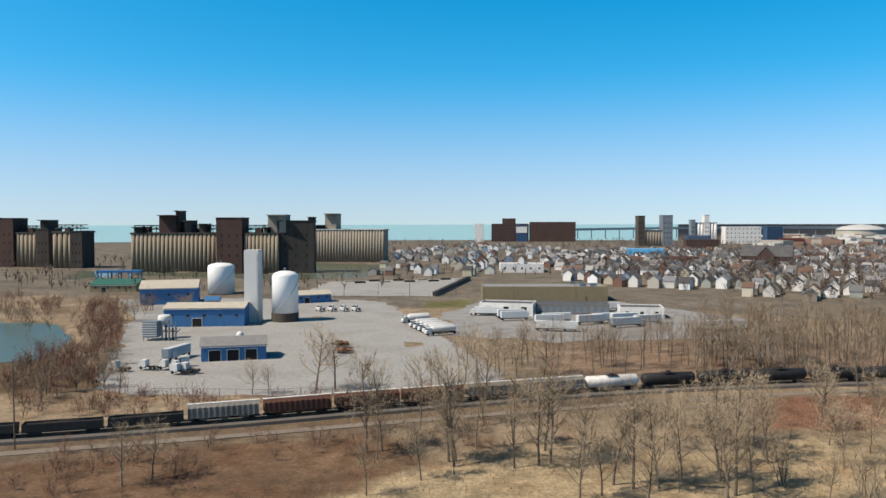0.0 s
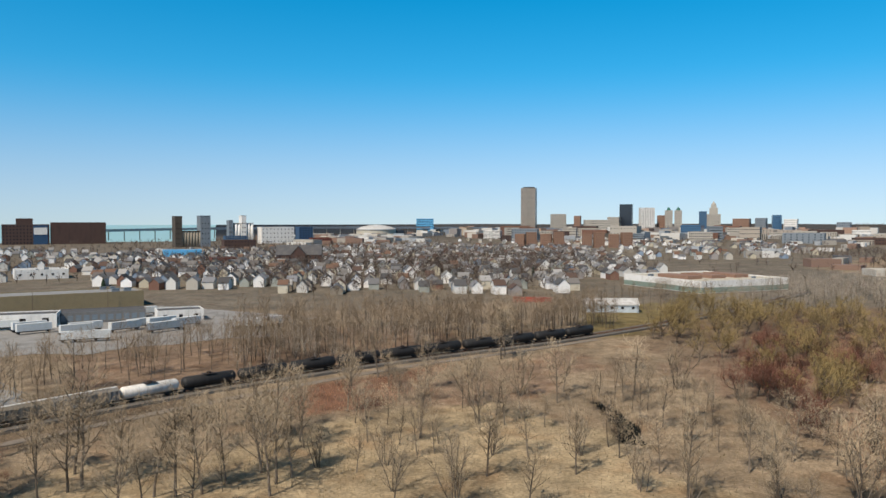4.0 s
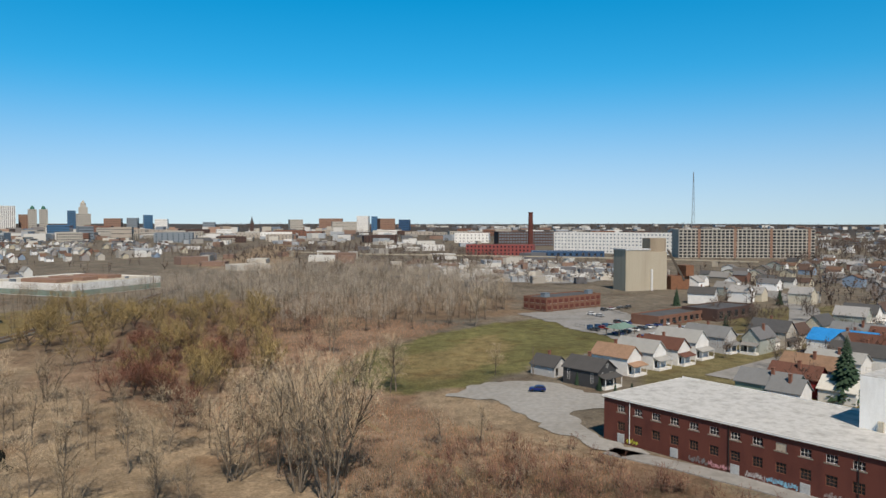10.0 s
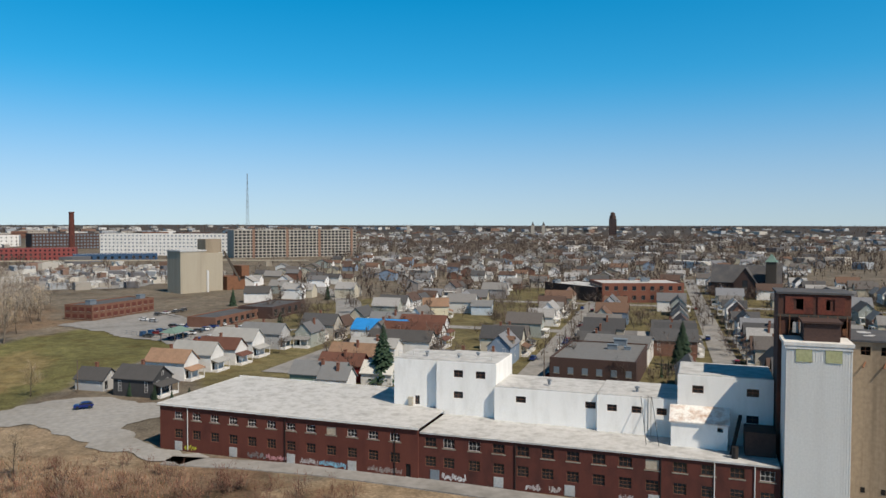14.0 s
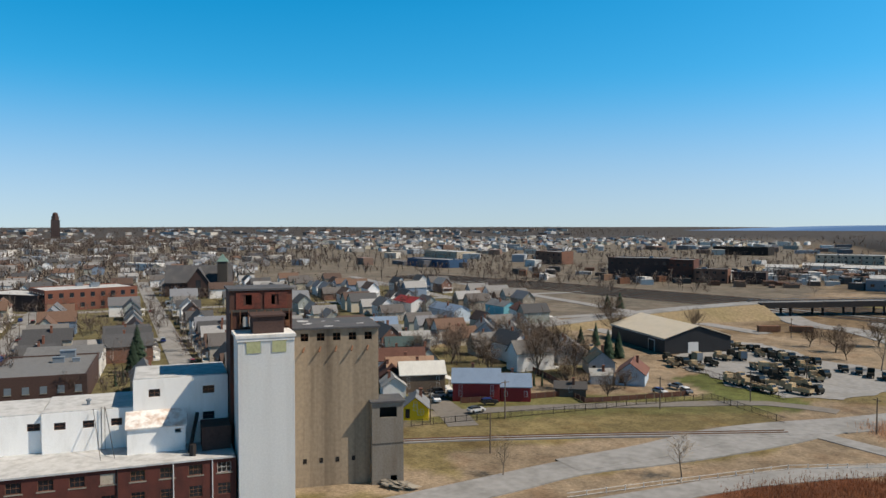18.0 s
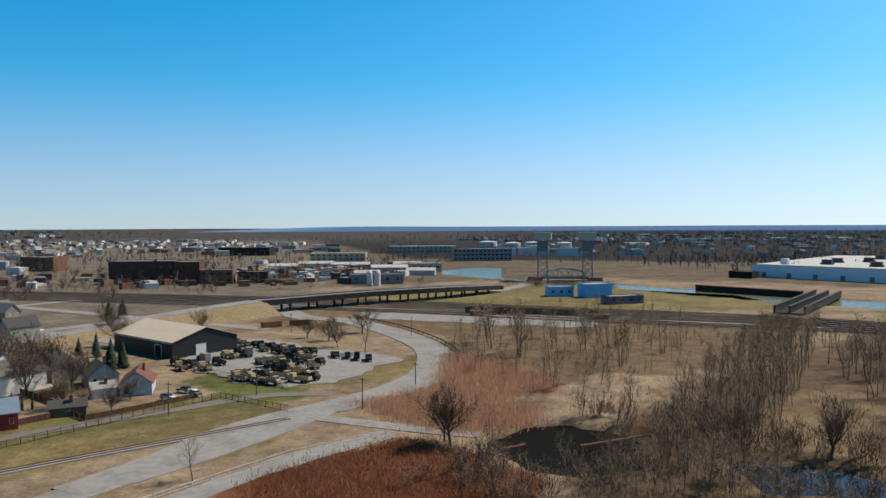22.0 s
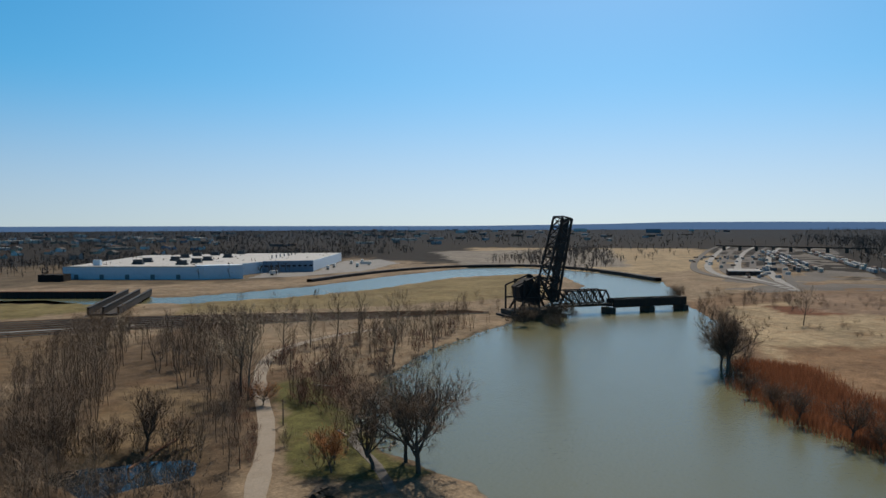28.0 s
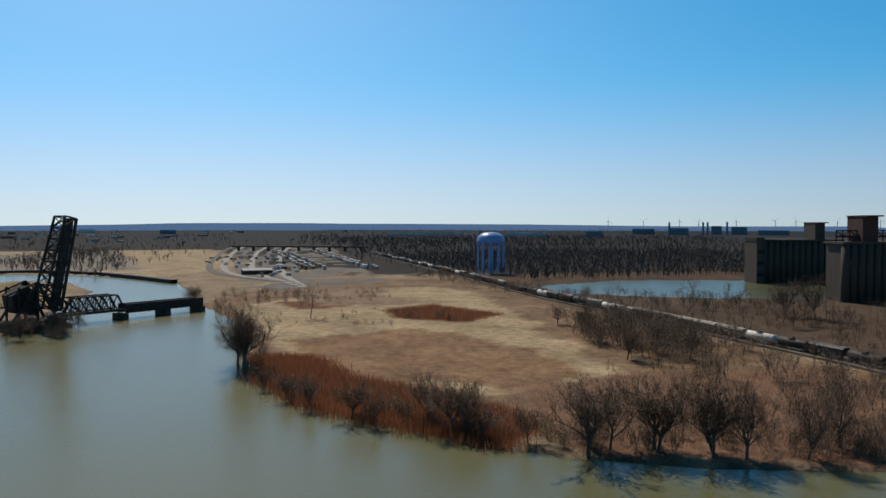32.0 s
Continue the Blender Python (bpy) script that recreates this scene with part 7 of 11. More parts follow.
def grow(seed, h, style, detail=1.0):
    """Segments (start, end, radius, end radius) of the wood and of the twigs of a bare tree."""
    r = np.random.RandomState(seed)
    wood, sub, twigs = [], [], []
    ways = []

    def limb(p, way, length, rad, n, bend, up, store, tip=0.35):
        pts = [np.array(p, float)]
        w = unit(np.array(way, float))
        for i in range(n):
            w = unit(w + r.normal(0, bend, 3) + np.array((0, 0, up)))
            a = pts[-1]
            pts.append(a + w * length / n)
            t0, t1 = i / n, (i + 1) / n
            store.append((a, pts[-1], rad * (1 - (1 - tip) * t0), rad * (1 - (1 - tip) * t1)))
        return pts

    def side(base_way, spread):
        k = unit(np.cross(base_way, r.normal(0, 1, 3)))
        return unit(np.array(base_way) * math.cos(spread) + k * math.sin(spread))

    leaders = []
    if style == "tall":
        tr = limb((0, 0, -0.3), (r.normal(0, 0.05), r.normal(0, 0.05), 1), h * 0.92, h * 0.0135, 7, 0.05, 0.05, wood, 0.15)
        n = int(11 + 5 * detail)
        for i in range(n):
            t = 0.28 + 0.68 * i / n
            k = t * (len(tr) - 1)
            p = tr[int(k)] + (tr[min(int(k) + 1, len(tr) - 1)] - tr[int(k)]) * (k - int(k))
            a = i * 2.4 + r.uniform(-0.5, 0.5)
            e = r.uniform(0.5, 1.05)
            leaders.append((p, (math.cos(a) * math.cos(e), math.sin(a) * math.cos(e), math.sin(e)), h * r.uniform(0.2, 0.34) * (1.25 - 0.6 * t), h * 0.0055 * (1.2 - 0.6 * t)))
    elif style == "clump":
        for i in range(int(4 + r.randint(3))):
            a, e = i * 1.3 + r.uniform(-0.4, 0.4), r.uniform(1.12, 1.48)
            pts = limb((r.normal(0, 0.5), r.normal(0, 0.5), -0.3), (math.cos(a) * math.cos(e), math.sin(a) * math.cos(e), math.sin(e)), h * r.uniform(0.72, 1.0), h * 0.0105, 6, 0.07, 0.03, wood, 0.2)
            for j in range(2, 7):
                for s in range(2):
                    leaders.append((pts[j], side(unit(pts[j] - pts[j - 1]), r.uniform(0.35, 0.75)), h * r.uniform(0.15, 0.27), h * 0.0048))
    elif style == "broad":
        tr = limb((0, 0, -0.3), (r.normal(0, 0.08), r.normal(0, 0.08), 1), h * 0.3, h * 0.024, 3, 0.08, 0.05, wood, 0.7)
        n = int(5 + 2 * detail)
        for i in range(n):
            a = i * 6.283 / n + r.uniform(-0.4, 0.4)
            e = r.uniform(0.65, 1.3)
            pts = limb(tr[-1] - np.array((0, 0, r.uniform(0, h * 0.12))), (math.cos(a) * math.cos(e), math.sin(a) * math.cos(e), math.sin(e)), h * r.uniform(0.42, 0.6), h * 0.012, 4, 0.12, 0.06, wood, 0.25)
            for j in range(1, 5):
                for s in range(2):
                    leaders.append((pts[j], side(unit(pts[j] - pts[j - 1]), r.uniform(0.4, 0.9)), h * r.uniform(0.16, 0.3), h * 0.005))
    else:
        for i in range(int(7 + 4 * detail)):
            a, e = r.uniform(0, 6.283), r.uniform(0.75, 1.5)
            pts = limb((r.normal(0, h * 0.1), r.normal(0, h * 0.1), -0.2), (math.cos(a) * math.cos(e), math.sin(a) * math.cos(e), math.sin(e)), h * r.uniform(0.6, 1.0), h * 0.011, 3, 0.12, 0.05, wood, 0.25)
            for j in (1, 2, 3):
                leaders.append((pts[j], side(unit(pts[j] - pts[j - 1]), r.uniform(0.3, 0.8)), h * r.uniform(0.2, 0.4), h * 0.005))
    if detail < 0.35:
        leaders = leaders[::2]
    for p, w, length, rad in leaders:
        pts = limb(p, w, length, rad, 3, 0.16, 0.08, sub, 0.3)
        for j in range(1, 4):
            for s in range(max(1, int(round(2 * detail)))):
                q = limb(pts[j], side(unit(pts[j] - pts[j - 1]), r.uniform(0.3, 0.9)), length * r.uniform(0.35, 0.65), rad * 0.4, 2, 0.2, 0.08, twigs, 0.3)
                for m in range(int(round(8 * detail))):
                    b = q[1 + m % 2]
                    e = b + side(unit(q[1] - q[0]), r.uniform(0.2, 0.9)) * length * r.uniform(0.2, 0.42)
                    twigs.append((b, e, rad * 0.2, 0.0))
    return wood, sub, twigs


def tubes(segs, n, least=0.0):
    """Triangles for many tapered bars at once."""
    a = np.array([s[0] for s in segs]); b = np.array([s[1] for s in segs])
    r0 = np.maximum(np.array([s[2] for s in segs]), least)[:, None, None]; r1 = np.maximum(np.array([s[3] for s in segs]), least * 0.5)[:, None, None]
    d = b - a
    d /= np.linalg.norm(d, axis=1, keepdims=True) + 1e-9
    s = np.cross(d, np.array((0.31, 0.52, 0.79)))
    s /= np.linalg.norm(s, axis=1, keepdims=True) + 1e-9
    u = np.cross(s, d)
    ang = np.arange(n) * 2 * math.pi / n
    ring = s[:, None] * np.cos(ang)[None, :, None] + u[:, None] * np.sin(ang)[None, :, None]
    v = np.concatenate([a[:, None] + ring * r0, b[:, None] + ring * r1], 1).reshape(-1, 3)
    i = np.arange(n)
    j = (i + 1) % n
    tri = np.concatenate([np.stack([i, j, n + j], -1), np.stack([i, n + j, n + i], -1)])
    f = (tri[None] + (np.arange(len(segs)) * 2 * n)[:, None, None]).reshape(-1, 3)
    return v, f


def slivers(segs, least):
    """One thin triangle for each fine twig."""
    a = np.array([s[0] for s in segs]); b = np.array([s[1] for s in segs])
    r = np.maximum(np.array([s[2] for s in segs]), least)[:, None]
    d = b - a
    s = np.cross(d, np.array((0.1, 0.2, 0.97)))
    s /= np.linalg.norm(s, axis=1, keepdims=True) + 1e-9
    v = np.stack([a - s * r, a + s * r, b], 1).reshape(-1, 3)
    return v, np.arange(len(v)).reshape(-1, 3)


def join(*pieces):
    vs, fs, o = [], [], 0
    for v, f in pieces:
        vs.append(v)
        fs.append(f + o)
        o += len(v)
    return np.concatenate(vs), np.concatenate(fs)


def tree_shape(seed, h, style, detail=1.0, fine=0.05, light=False):
    wood, sub, twigs = grow(seed, h, style, detail)
    if light:
        return (slivers(wood, 0.05) if style != "tall" else tubes(wood, 3, 0.03)), join(slivers(sub, fine * 1.3), slivers(twigs, fine))
    return join(tubes(wood, 5), tubes(sub, 3, 0.02)), slivers(twigs, fine)


SHAPES = {}
for style, n, h in (("tall", 7, 16.0), ("clump", 5, 15.0), ("broad", 5, 11.0), ("shrub", 5, 4.0)):
    SHAPES[style] = [tree_shape(100 + i * 7 + len(style), h, style, {"broad": 1.5, "clump": 0.95}.get(style, 1.3), 0.018 if style == "broad" else 0.024) for i in range(n)]
MID = [tree_shape(150 + i * 5, 16.0, "tall", 0.9, 0.03, True) for i in range(8)]
LIGHT = {s: [tree_shape(500 + i * 3, h, s, k, w, True) for i in range(6)] for s, h, k, w in (("tall", 16.0, 0.6, 0.05), ("broad", 11.0, 0.5, 0.05), ("shrub", 4.0, 0.5, 0.035))}
BASE_H = {"clump": 15.0, "tall": 16.0, "broad": 11.0, "shrub": 4.0}
TREE_MESH = {}


def plant(x, y, h, style="tall", twig="twig", label="bare grey deciduous tree in dry grass", group="bare trees", z=-0.1):
    k = random.randrange(len(SHAPES[style]))
    key = (style, k, twig)
    if key not in TREE_MESH:
        (wv, wf), (tv, tf) = SHAPES[style][k]
        TREE_MESH[key] = (big_mesh("trunk", wv, wf, M["bark_pale"] if style in ("tall", "clump") else M["bark"]), big_mesh("crown", tv, tf, M[twig]))
    t, c = TREE_MESH[key]
    s = h / BASE_H[style]
    wide = s * random.uniform(1.0, 1.35)
    e = thing("tree" if style != "shrub" else "shrub", pose(x, y, z, 0, 0, random.uniform(0, 360)) @ Matrix.Diagonal((wide, wide, s, 1)), label, "tree" if style != "shrub" else "shrub", group)
    part("trunk", t, None, e)
    part("crown", c, None, e)
    return e


def scatter(outline, n, seed, gap=0.0):
    """n random places inside an outline."""
    r = np.random.RandomState(seed)
    xs, ys = [p[0] for p in outline], [p[1] for p in outline]
    out = []
    for _ in range(40):
        q = np.stack([r.uniform(min(xs), max(xs), n * 3), r.uniform(min(ys), max(ys), n * 3)], -1)
        for p in q[inside(q[:, 0], q[:, 1], outline) > 0]:
            if gap <= 0 or all((p[0] - o[0]) ** 2 + (p[1] - o[1]) ** 2 > gap * gap for o in out):
                out.append((float(p[0]), float(p[1])))
                if len(out) == n:
                    return out
    return out


def woods(name, places, h0, h1, style, twig, label, seed=0, bark="bark_stuff", category="trees", shapes=None):
    """Many bare trees or shrubs that nobody could count, as two joined meshes."""
    r = np.random.RandomState(seed)
    e = thing(name, pose(0, 0, 0), label, category, kind="stuff")
    shapes = shapes or LIGHT[style]
    at = np.array(places)
    dry = np.max([inside(at[:, 0], at[:, 1], p) for p in PONDS[4:]], 0) < -1.5
    places = [p for p, keep in zip(places, dry) if keep]
    for which, m in ((0, bark), (1, twig)):
        vs, fs, o = [], [], 0
        r.seed(seed)
        for x, y in places:
            k = r.randint(len(shapes))
            h, a, w = r.uniform(h0, h1), r.uniform(0, 6.283), r.uniform(0.85, 1.2)
            v, f = shapes[k][which]
            s = h / BASE_H[style]
            c, sn = math.cos(a), math.sin(a)
            zz = float(rise(np.hypot(x, y))) - 0.1
            vs.append(np.stack([x + (v[:, 0] * c - v[:, 1] * sn) * s * w, y + (v[:, 0] * sn + v[:, 1] * c) * s * w, zz + v[:, 2] * s], -1))
            fs.append(f + o)
            o += len(v)
        ob = part("trunks" if which == 0 else "twigs", big_mesh(name, np.concatenate(vs), np.concatenate(fs), M[m]), None, e, kind="stuff")
    return e


random.seed(4)
WILLOW = [tree_shape(300 + i * 7, 11.0, "broad", 0.95, 0.036) for i in range(5)]
NORTH = [(-15, 148, 19), (-12, 149, 17), (-5, 162, 16), (2, 139, 21), (9, 167, 14), (13, 138, 13), (20, 141, 19), (25, 139, 14), (29, 129, 16), (32, 127, 17), (36, 126, 17), (41, 129, 15),
         (48, 124, 20), (55, 152, 16), (-34, 203, 17), (-29, 204, 16), (-50, 199, 9), (-46, 199, 8), (-85, 199, 9), (30, 224, 15), (6, 211, 16), (-55, 129, 11), (-51, 132, 10), (20, 149, 20)]
NORTH_B = [(45, 119, 17), (170, 261, 19), (157, 199, 18), (106, 193, 17), (48, 131, 17), (9, 172, 19), (114, 272, 16), (1, 142, 18), (154, 197, 17)]
EAST = [(246, 89, 14), (195, 53, 15), (127, 45, 20), (126, 56, 18), (125, 51, 17), (110, 70, 13), (107, 68, 10), (101, 80, 16), (107, 91, 12), (137, 68, 16), (128, 141, 15), (150, 136, 15), (83, 147, 9),
        (248, 91, 12), (193, 54, 15), (321, 52, 18), (387, 48, 16), (148, 31, 9), (149, 23, 9), (116, 43, 20), (118, 49, 19), (221, 30, 9)]
SOUTH = [(-47, -274, 18), (-54, -256, 16), (-1, -269, 13), (30, -138, 8), (-75, -298, 13), (12, -319, 8), (19, -319, 7), (58, -123, 7), (-48, -290, 16), (-54, -260, 17), (-80, -267, 15), (-132, -159, 24),
         (-207, -209, 15), (-179, -194, 17), (-215, -203, 19), (-221, -197, 19), (-199, -201, 15), (-190, -155, 22), (-219, -160, 16), (-130, -154, 20), (-163, -265, 12), (-367, -65, 17), (-411, 132, 18), (-458, 169, 11)]
for x, y, h in NORTH + NORTH_B:
    plant(x, y, h)
for x, y, h in EAST:
    plant(x, y, h, "clump" if h > 18 else "tall", "twig_pale", label="bare pale tree with several stems")
for x, y, h in ((137, 58, 16), (145, 68, 15), (130, 47, 17), (121, 62, 13)):
    plant(x, y, h, "clump", "twig_pale", label="bare pale cottonwood clump with several stems", group="cottonwood clump")
for x, y, h in ((168, 118, 9), (172, 112, 10), (176, 118, 9), (180, 110, 8), (170, 106, 8), (158, 92, 7), (162, 96, 8), (186, 116, 8), (150, 88, 6)):
    plant(x, y, h, "broad", "twig_red", "round purple-brown bush among the willows", "red-brown bushes")
for x, y, h in SOUTH:
    plant(x, y, h)
for x, y, h in ((-18, -155, 12), (-17, -157, 10), (-89, -136, 12), (-109, -83, 20), (-113, -89, 16), (-106, -91, 15), (-237, -63, 19), (-241, -66, 17), (-174, -4, 11), (-171, 4, 10), (-148, 28, 15), (-152, 33, 13), (-150, 42, 15), (-147, 52, 15),
                (-146, 58, 13), (-154, 80, 14), (-164, 4, 9), (-378, 168, 17), (-367, 178, 19), (-146, 70, 12)):
    plant(x, y, h, "broad", "twig_bank", "dark spreading bare tree on the river bank", "river bank trees")
for x, y, h in ((-165, 2, 11), (-160, 8, 7), (-157, 17, 7), (-153, 29, 12), (-152, 42, 13), (-150, 53, 14), (-197, -41, 6), (-187, -34, 7), (-177, -22, 9), (-171, -16, 6), (-249, -68, 12), (-244, -64, 14), (-209, -50, 5), (-255, 61, 11), (-269, 74, 12), (-255, 82, 11), (-286, 82, 12),
                (-346, 51, 9), (-328, 59, 9), (-300, 70, 10), (-312, -158, 9), (-322, -166, 8), (-300, -168, 10), (-334, -172, 7), (-328, -160, 8), (-440, -146, 9), (-420, -140, 11)):
    plant(x, y, h, "broad", "twig_bank", "dark spreading bare tree on the river bank", "river bank trees")
for x, y, h in ((-100, -96, 8), (-104, -99, 6), (-128, -146, 6)):
    plant(x, y, h, "broad", "twig_orange", "small bare tree with orange twigs on the lawn", "orange park trees")
woods("tree_row", scatter([(75, 226), (105, 315), (164, 296), (230, 280), (255, 255), (225, 226), (148, 222), (99, 219)], 190, 3, 2.8), 11, 17, "tall", "twig_row", "row of tall bare trees behind the railway", 51, shapes=MID)
for x, y in scatter([(40, 118), (86, 151), (121, 159), (137, 151), (151, 135), (139, 104), (102, 69), (70, 85)], 34, 5, 5):
    plant(x, y, random.uniform(6, 13), random.choice(("tall", "clump")), "twig", "thin bare tree standing in dry grass")
woods("tree_row", scatter([(40, 224), (90, 222), (150, 221), (240, 228), (245, 246), (150, 240), (50, 246)], 60, 95, 3.0), 13, 18, "tall", "twig_row", "tall bare trees lining the railway", 57, shapes=MID)
woods("willow_thicket", scatter([(217, 194), (295, 245), (349, 223), (339, 160), (268, 116), (187, 85), (162, 95), (172, 122), (208, 165)], 84, 6, 6.0), 8, 13.5, "broad", "twig_willow", "crowded willows with olive-yellow twigs", 55, shapes=WILLOW)
for x, y in scatter([(180, 150), (151, 107), (141, 88), (156, 86), (204, 65), (155, 47), (123, 46), (102, 69), (107, 86)], 30, 8, 5):
    plant(x, y, random.uniform(7, 13), random.choice(("tall", "tall", "clump")), "twig")
woods("grove", scatter([(-51, -130), (-66, -158), (-107, -227), (-175, -308), (-191, -301), (-133, -215), (-83, -146), (-59, -117)], 110, 9, 3.5), 8, 13, "tall", "twig_dark", "dense grey grove of bare trees by the pool", 53, shapes=MID)
woods("tree_row", scatter([(150, 235), (230, 262), (330, 330), (420, 330), (330, 240), (230, 215)], 80, 71, 4), 8, 14, "tall", "twig_row", "tall bare trees before the white factory", 52, shapes=MID)
for x, y in scatter([(185, 130), (240, 170), (265, 150), (220, 105), (180, 105)], 24, 72, 4):
    plant(x, y, random.uniform(5, 8), "broad", "twig_red", "round red-brown bush among the willows", "red-brown bushes")
random.seed(5)
for x, y in scatter([(-25, 118), (-10, 150), (40, 160), (110, 190), (120, 150), (60, 112)], 42, 47, 4.5):
    plant(x, y, random.uniform(7, 15), "tall", "twig", "thin bare tree standing in dry grass")
woods("thicket", scatter([(324, 159), (285, 123), (304, 82), (322, 52), (422, 46), (591, 80), (667, 213), (600, 290), (470, 240)], 1050, 11), 9.5, 15, "tall", "twig_grey", "dense thicket of pale grey bare saplings", 1)
woods("thicket", scatter([(300, 240), (479, 306), (570, 289), (361, 170), (350, 202)], 200, 12), 8, 13, "tall", "twig_grey", "dense thicket of bare trees beside the white factory", 2)
woods("thicket", scatter([(70, 215), (110, 290), (220, 275), (260, 250), (215, 222)], 200, 13), 7, 12, "tall", "twig_grey", "undergrowth of bare saplings behind the railway", 3)
M["twig_red_stuff"] = mat("twig_red_stuff", (0.17, 0.085, 0.062), 0.95, var=0.2, island=0.25)
M["twig_tan_stuff"] = mat("twig_tan_stuff", (0.25, 0.195, 0.14), 0.95, var=0.2, island=0.25)
woods("scrub", scatter([(121, 29), (146, 30), (166, 22), (160, 7), (143, -4), (130, -18), (112, -38), (100, -30), (100, 10)], 170, 14), 1.5, 4, "shrub", "twig_red_stuff", "reddish bare scrub beside the factory lane", 4)
woods("scrub", scatter([(105, 40), (150, 36), (150, 15), (118, 5), (100, 15)], 60, 15), 1.5, 4.5, "shrub", "twig_tan_stuff", "tan bare scrub on rough ground", 5)
woods("scrub", scatter([(-102, 175), (-133, 228), (-133, 246), (-141, 294), (-193, 416), (-170, 402), (-114, 268), (-95, 211), (-88, 172)], 150, 16), 2.5, 7, "shrub", "twig_red_stuff", "brown bare scrub round the pond", 6)
woods("scrub", scatter([(-85, 200), (-50, 190), (-10, 196), (10, 205), (-10, 190), (-50, 178), (-90, 168)], 60, 17), 2, 4.5, "shrub", "twig_red_stuff", "low red-brown scrub along the tracks", 7)
woods("scrub", scatter([(-203, 349), (-281, 483), (-201, 402), (-175, 345)], 40, 18), 3, 7, "shrub", "twig_red_stuff", "bare scrub behind the pond", 8)
woods("scrub", scatter([(-72, 123), (-78, 148), (-40, 158), (10, 165), (10, 150), (-40, 140), (-43, 118)], 70, 19), 1.2, 4, "shrub", "twig_red_stuff", "low brown scrub in dry grass", 9)
woods("scrub", scatter([(200, 150), (340, 215), (330, 120), (250, 90), (160, 90), (150, 70), (190, 60)], 190, 20), 2, 5.5, "shrub", "twig_red_stuff", "red-brown scrub between the willows", 10)
woods("scrub", scatter([(-10, 165), (60, 185), (140, 200), (160, 180), (100, 150), (40, 140)], 70, 40), 0.8, 2.5, "shrub", "twig_tan_stuff", "low tan scrub in dry grass", 21)
woods("grove", scatter([(-171, -269), (-203, -238), (-149, -177), (-130, -178), (-138, -213)], 75, 21), 9, 14, "tall", "twig_dark", "stand of bare trees by the river meadow", 11)
woods("scrub", scatter([(-8, -132), (-24, -146), (-44, -133), (-70, -145), (-85, -118), (-70, -95), (-30, -105)], 90, 22), 3, 7, "shrub", "twig_dark", "grey bare scrub round the dark pools", 12)
woods("grove", scatter([(-39, -285), (-70, -380), (-131, -382), (-150, -306), (-80, -228), (-63, -250)], 90, 23), 5, 12, "tall", "twig_dark", "scattered bare trees on waste ground", 13)
woods("grove", scatter([(-170, -184), (-230, -214), (-320, -223), (-335, -192), (-242, -167), (-181, -157)], 45, 24), 6, 12, "tall", "twig_dark", "bare trees along the north bank", 14)
woods("grove", scatter([(-51, -130), (-66, -158), (-107, -227), (-175, -308), (-191, -301), (-133, -215), (-83, -146), (-59, -117)], 190, 44), 5, 11, "tall", "twig_dark", "dense undergrowth of the grey grove", 25)
woods("scrub", scatter([(-30, -230), (-60, -320), (-140, -330), (-170, -290), (-120, -240), (-60, -190)], 70, 45), 1.5, 4, "shrub", "twig_dark", "low dark scrub on waste ground", 26)
woods("scrub", scatter([(-118, -590), (-150, -548), (-180, -520), (-170, -505), (-128, -550), (-104, -586)], 90, 101), 3, 6, "shrub", "twig_dark", "bare bushes on the bank before the lift bridge", 101)
woods("grove", scatter([(-82, -123), (-91, -110), (-126, -150), (-137, -169), (-99, -137)], 26, 111, 2.0), 6, 11, "tall", "twig_dark", "dense dark bare trees between pool and path", 111, shapes=MID)
woods("scrub", scatter([(-137, -169), (-144, -166), (-95, -111), (-88, -108)], 60, 112), 1.2, 3, "shrub", "twig_red_stuff", "low red-brown bushes along the gravel path", 112)
woods("scrub", scatter([(-153, -161), (-163, -146), (-135, -120), (-127, -131)], 14, 113, 2.0), 3, 5.5, "shrub", "twig_red_stuff", "red-brown bushes on the park lawn", 113)
woods("grove", scatter([(-35, -139), (-71, -137), (-79, -112), (-50, -116), (-32, -121)], 30, 114, 2.0), 5, 10, "tall", "twig_tan_stuff", "pale twiggy saplings before the pools", 114, shapes=MID)
woods("scrub", scatter([(-92, -101), (-146, -158), (-182, -168), (-156, -135), (-118, -105), (-105, -94)], 34, 25), 2.5, 6, "shrub", "twig_dark", "bare bushes in the riverside park", 15)
woods("grove", scatter([(-377, 59), (-326, 83), (-295, 101), (-252, 86), (-252, 64), (-302, 52)], 55, 26), 6, 12, "broad", "twig_dark", "dark thicket beside the railway", 16)
woods("grove", scatter([(-416, 106), (-378, 148), (-280, 175), (-379, 219), (-448, 175)], 60, 27), 5, 11, "tall", "twig_dark", "bare trees beyond the railway", 17)
woods("grove", scatter([(-700, -5), (-620, 20), (-480, 68), (-400, 88), (-390, 78), (-480, 45), (-640, -20)], 70, 41), 5, 10, "broad", "twig_dark", "dark line of bare trees along the railway", 22)
woods("scrub", scatter([(-232, -63), (-200, -42), (-171, -11), (-151, 24), (-145, 84), (-160, 97), (-160, 39), (-175, 4), (-197, -30)], 150, 28), 2, 5.5, "shrub", "twig_dark", "bare shoreline bushes", 18)
woods("scrub", scatter([(-395, -120), (-330, -80), (-245, -58), (-240, -66), (-340, -98)], 30, 42), 3, 8, "shrub", "twig_dark", "bare shoreline bushes", 23)
woods("scrub", scatter([(-520, -110), (-560, -60), (-470, -20), (-430, -60), (-440, -110)], 40, 29), 2, 4, "shrub", "twig_dark", "dark bushes on the meadow", 19)
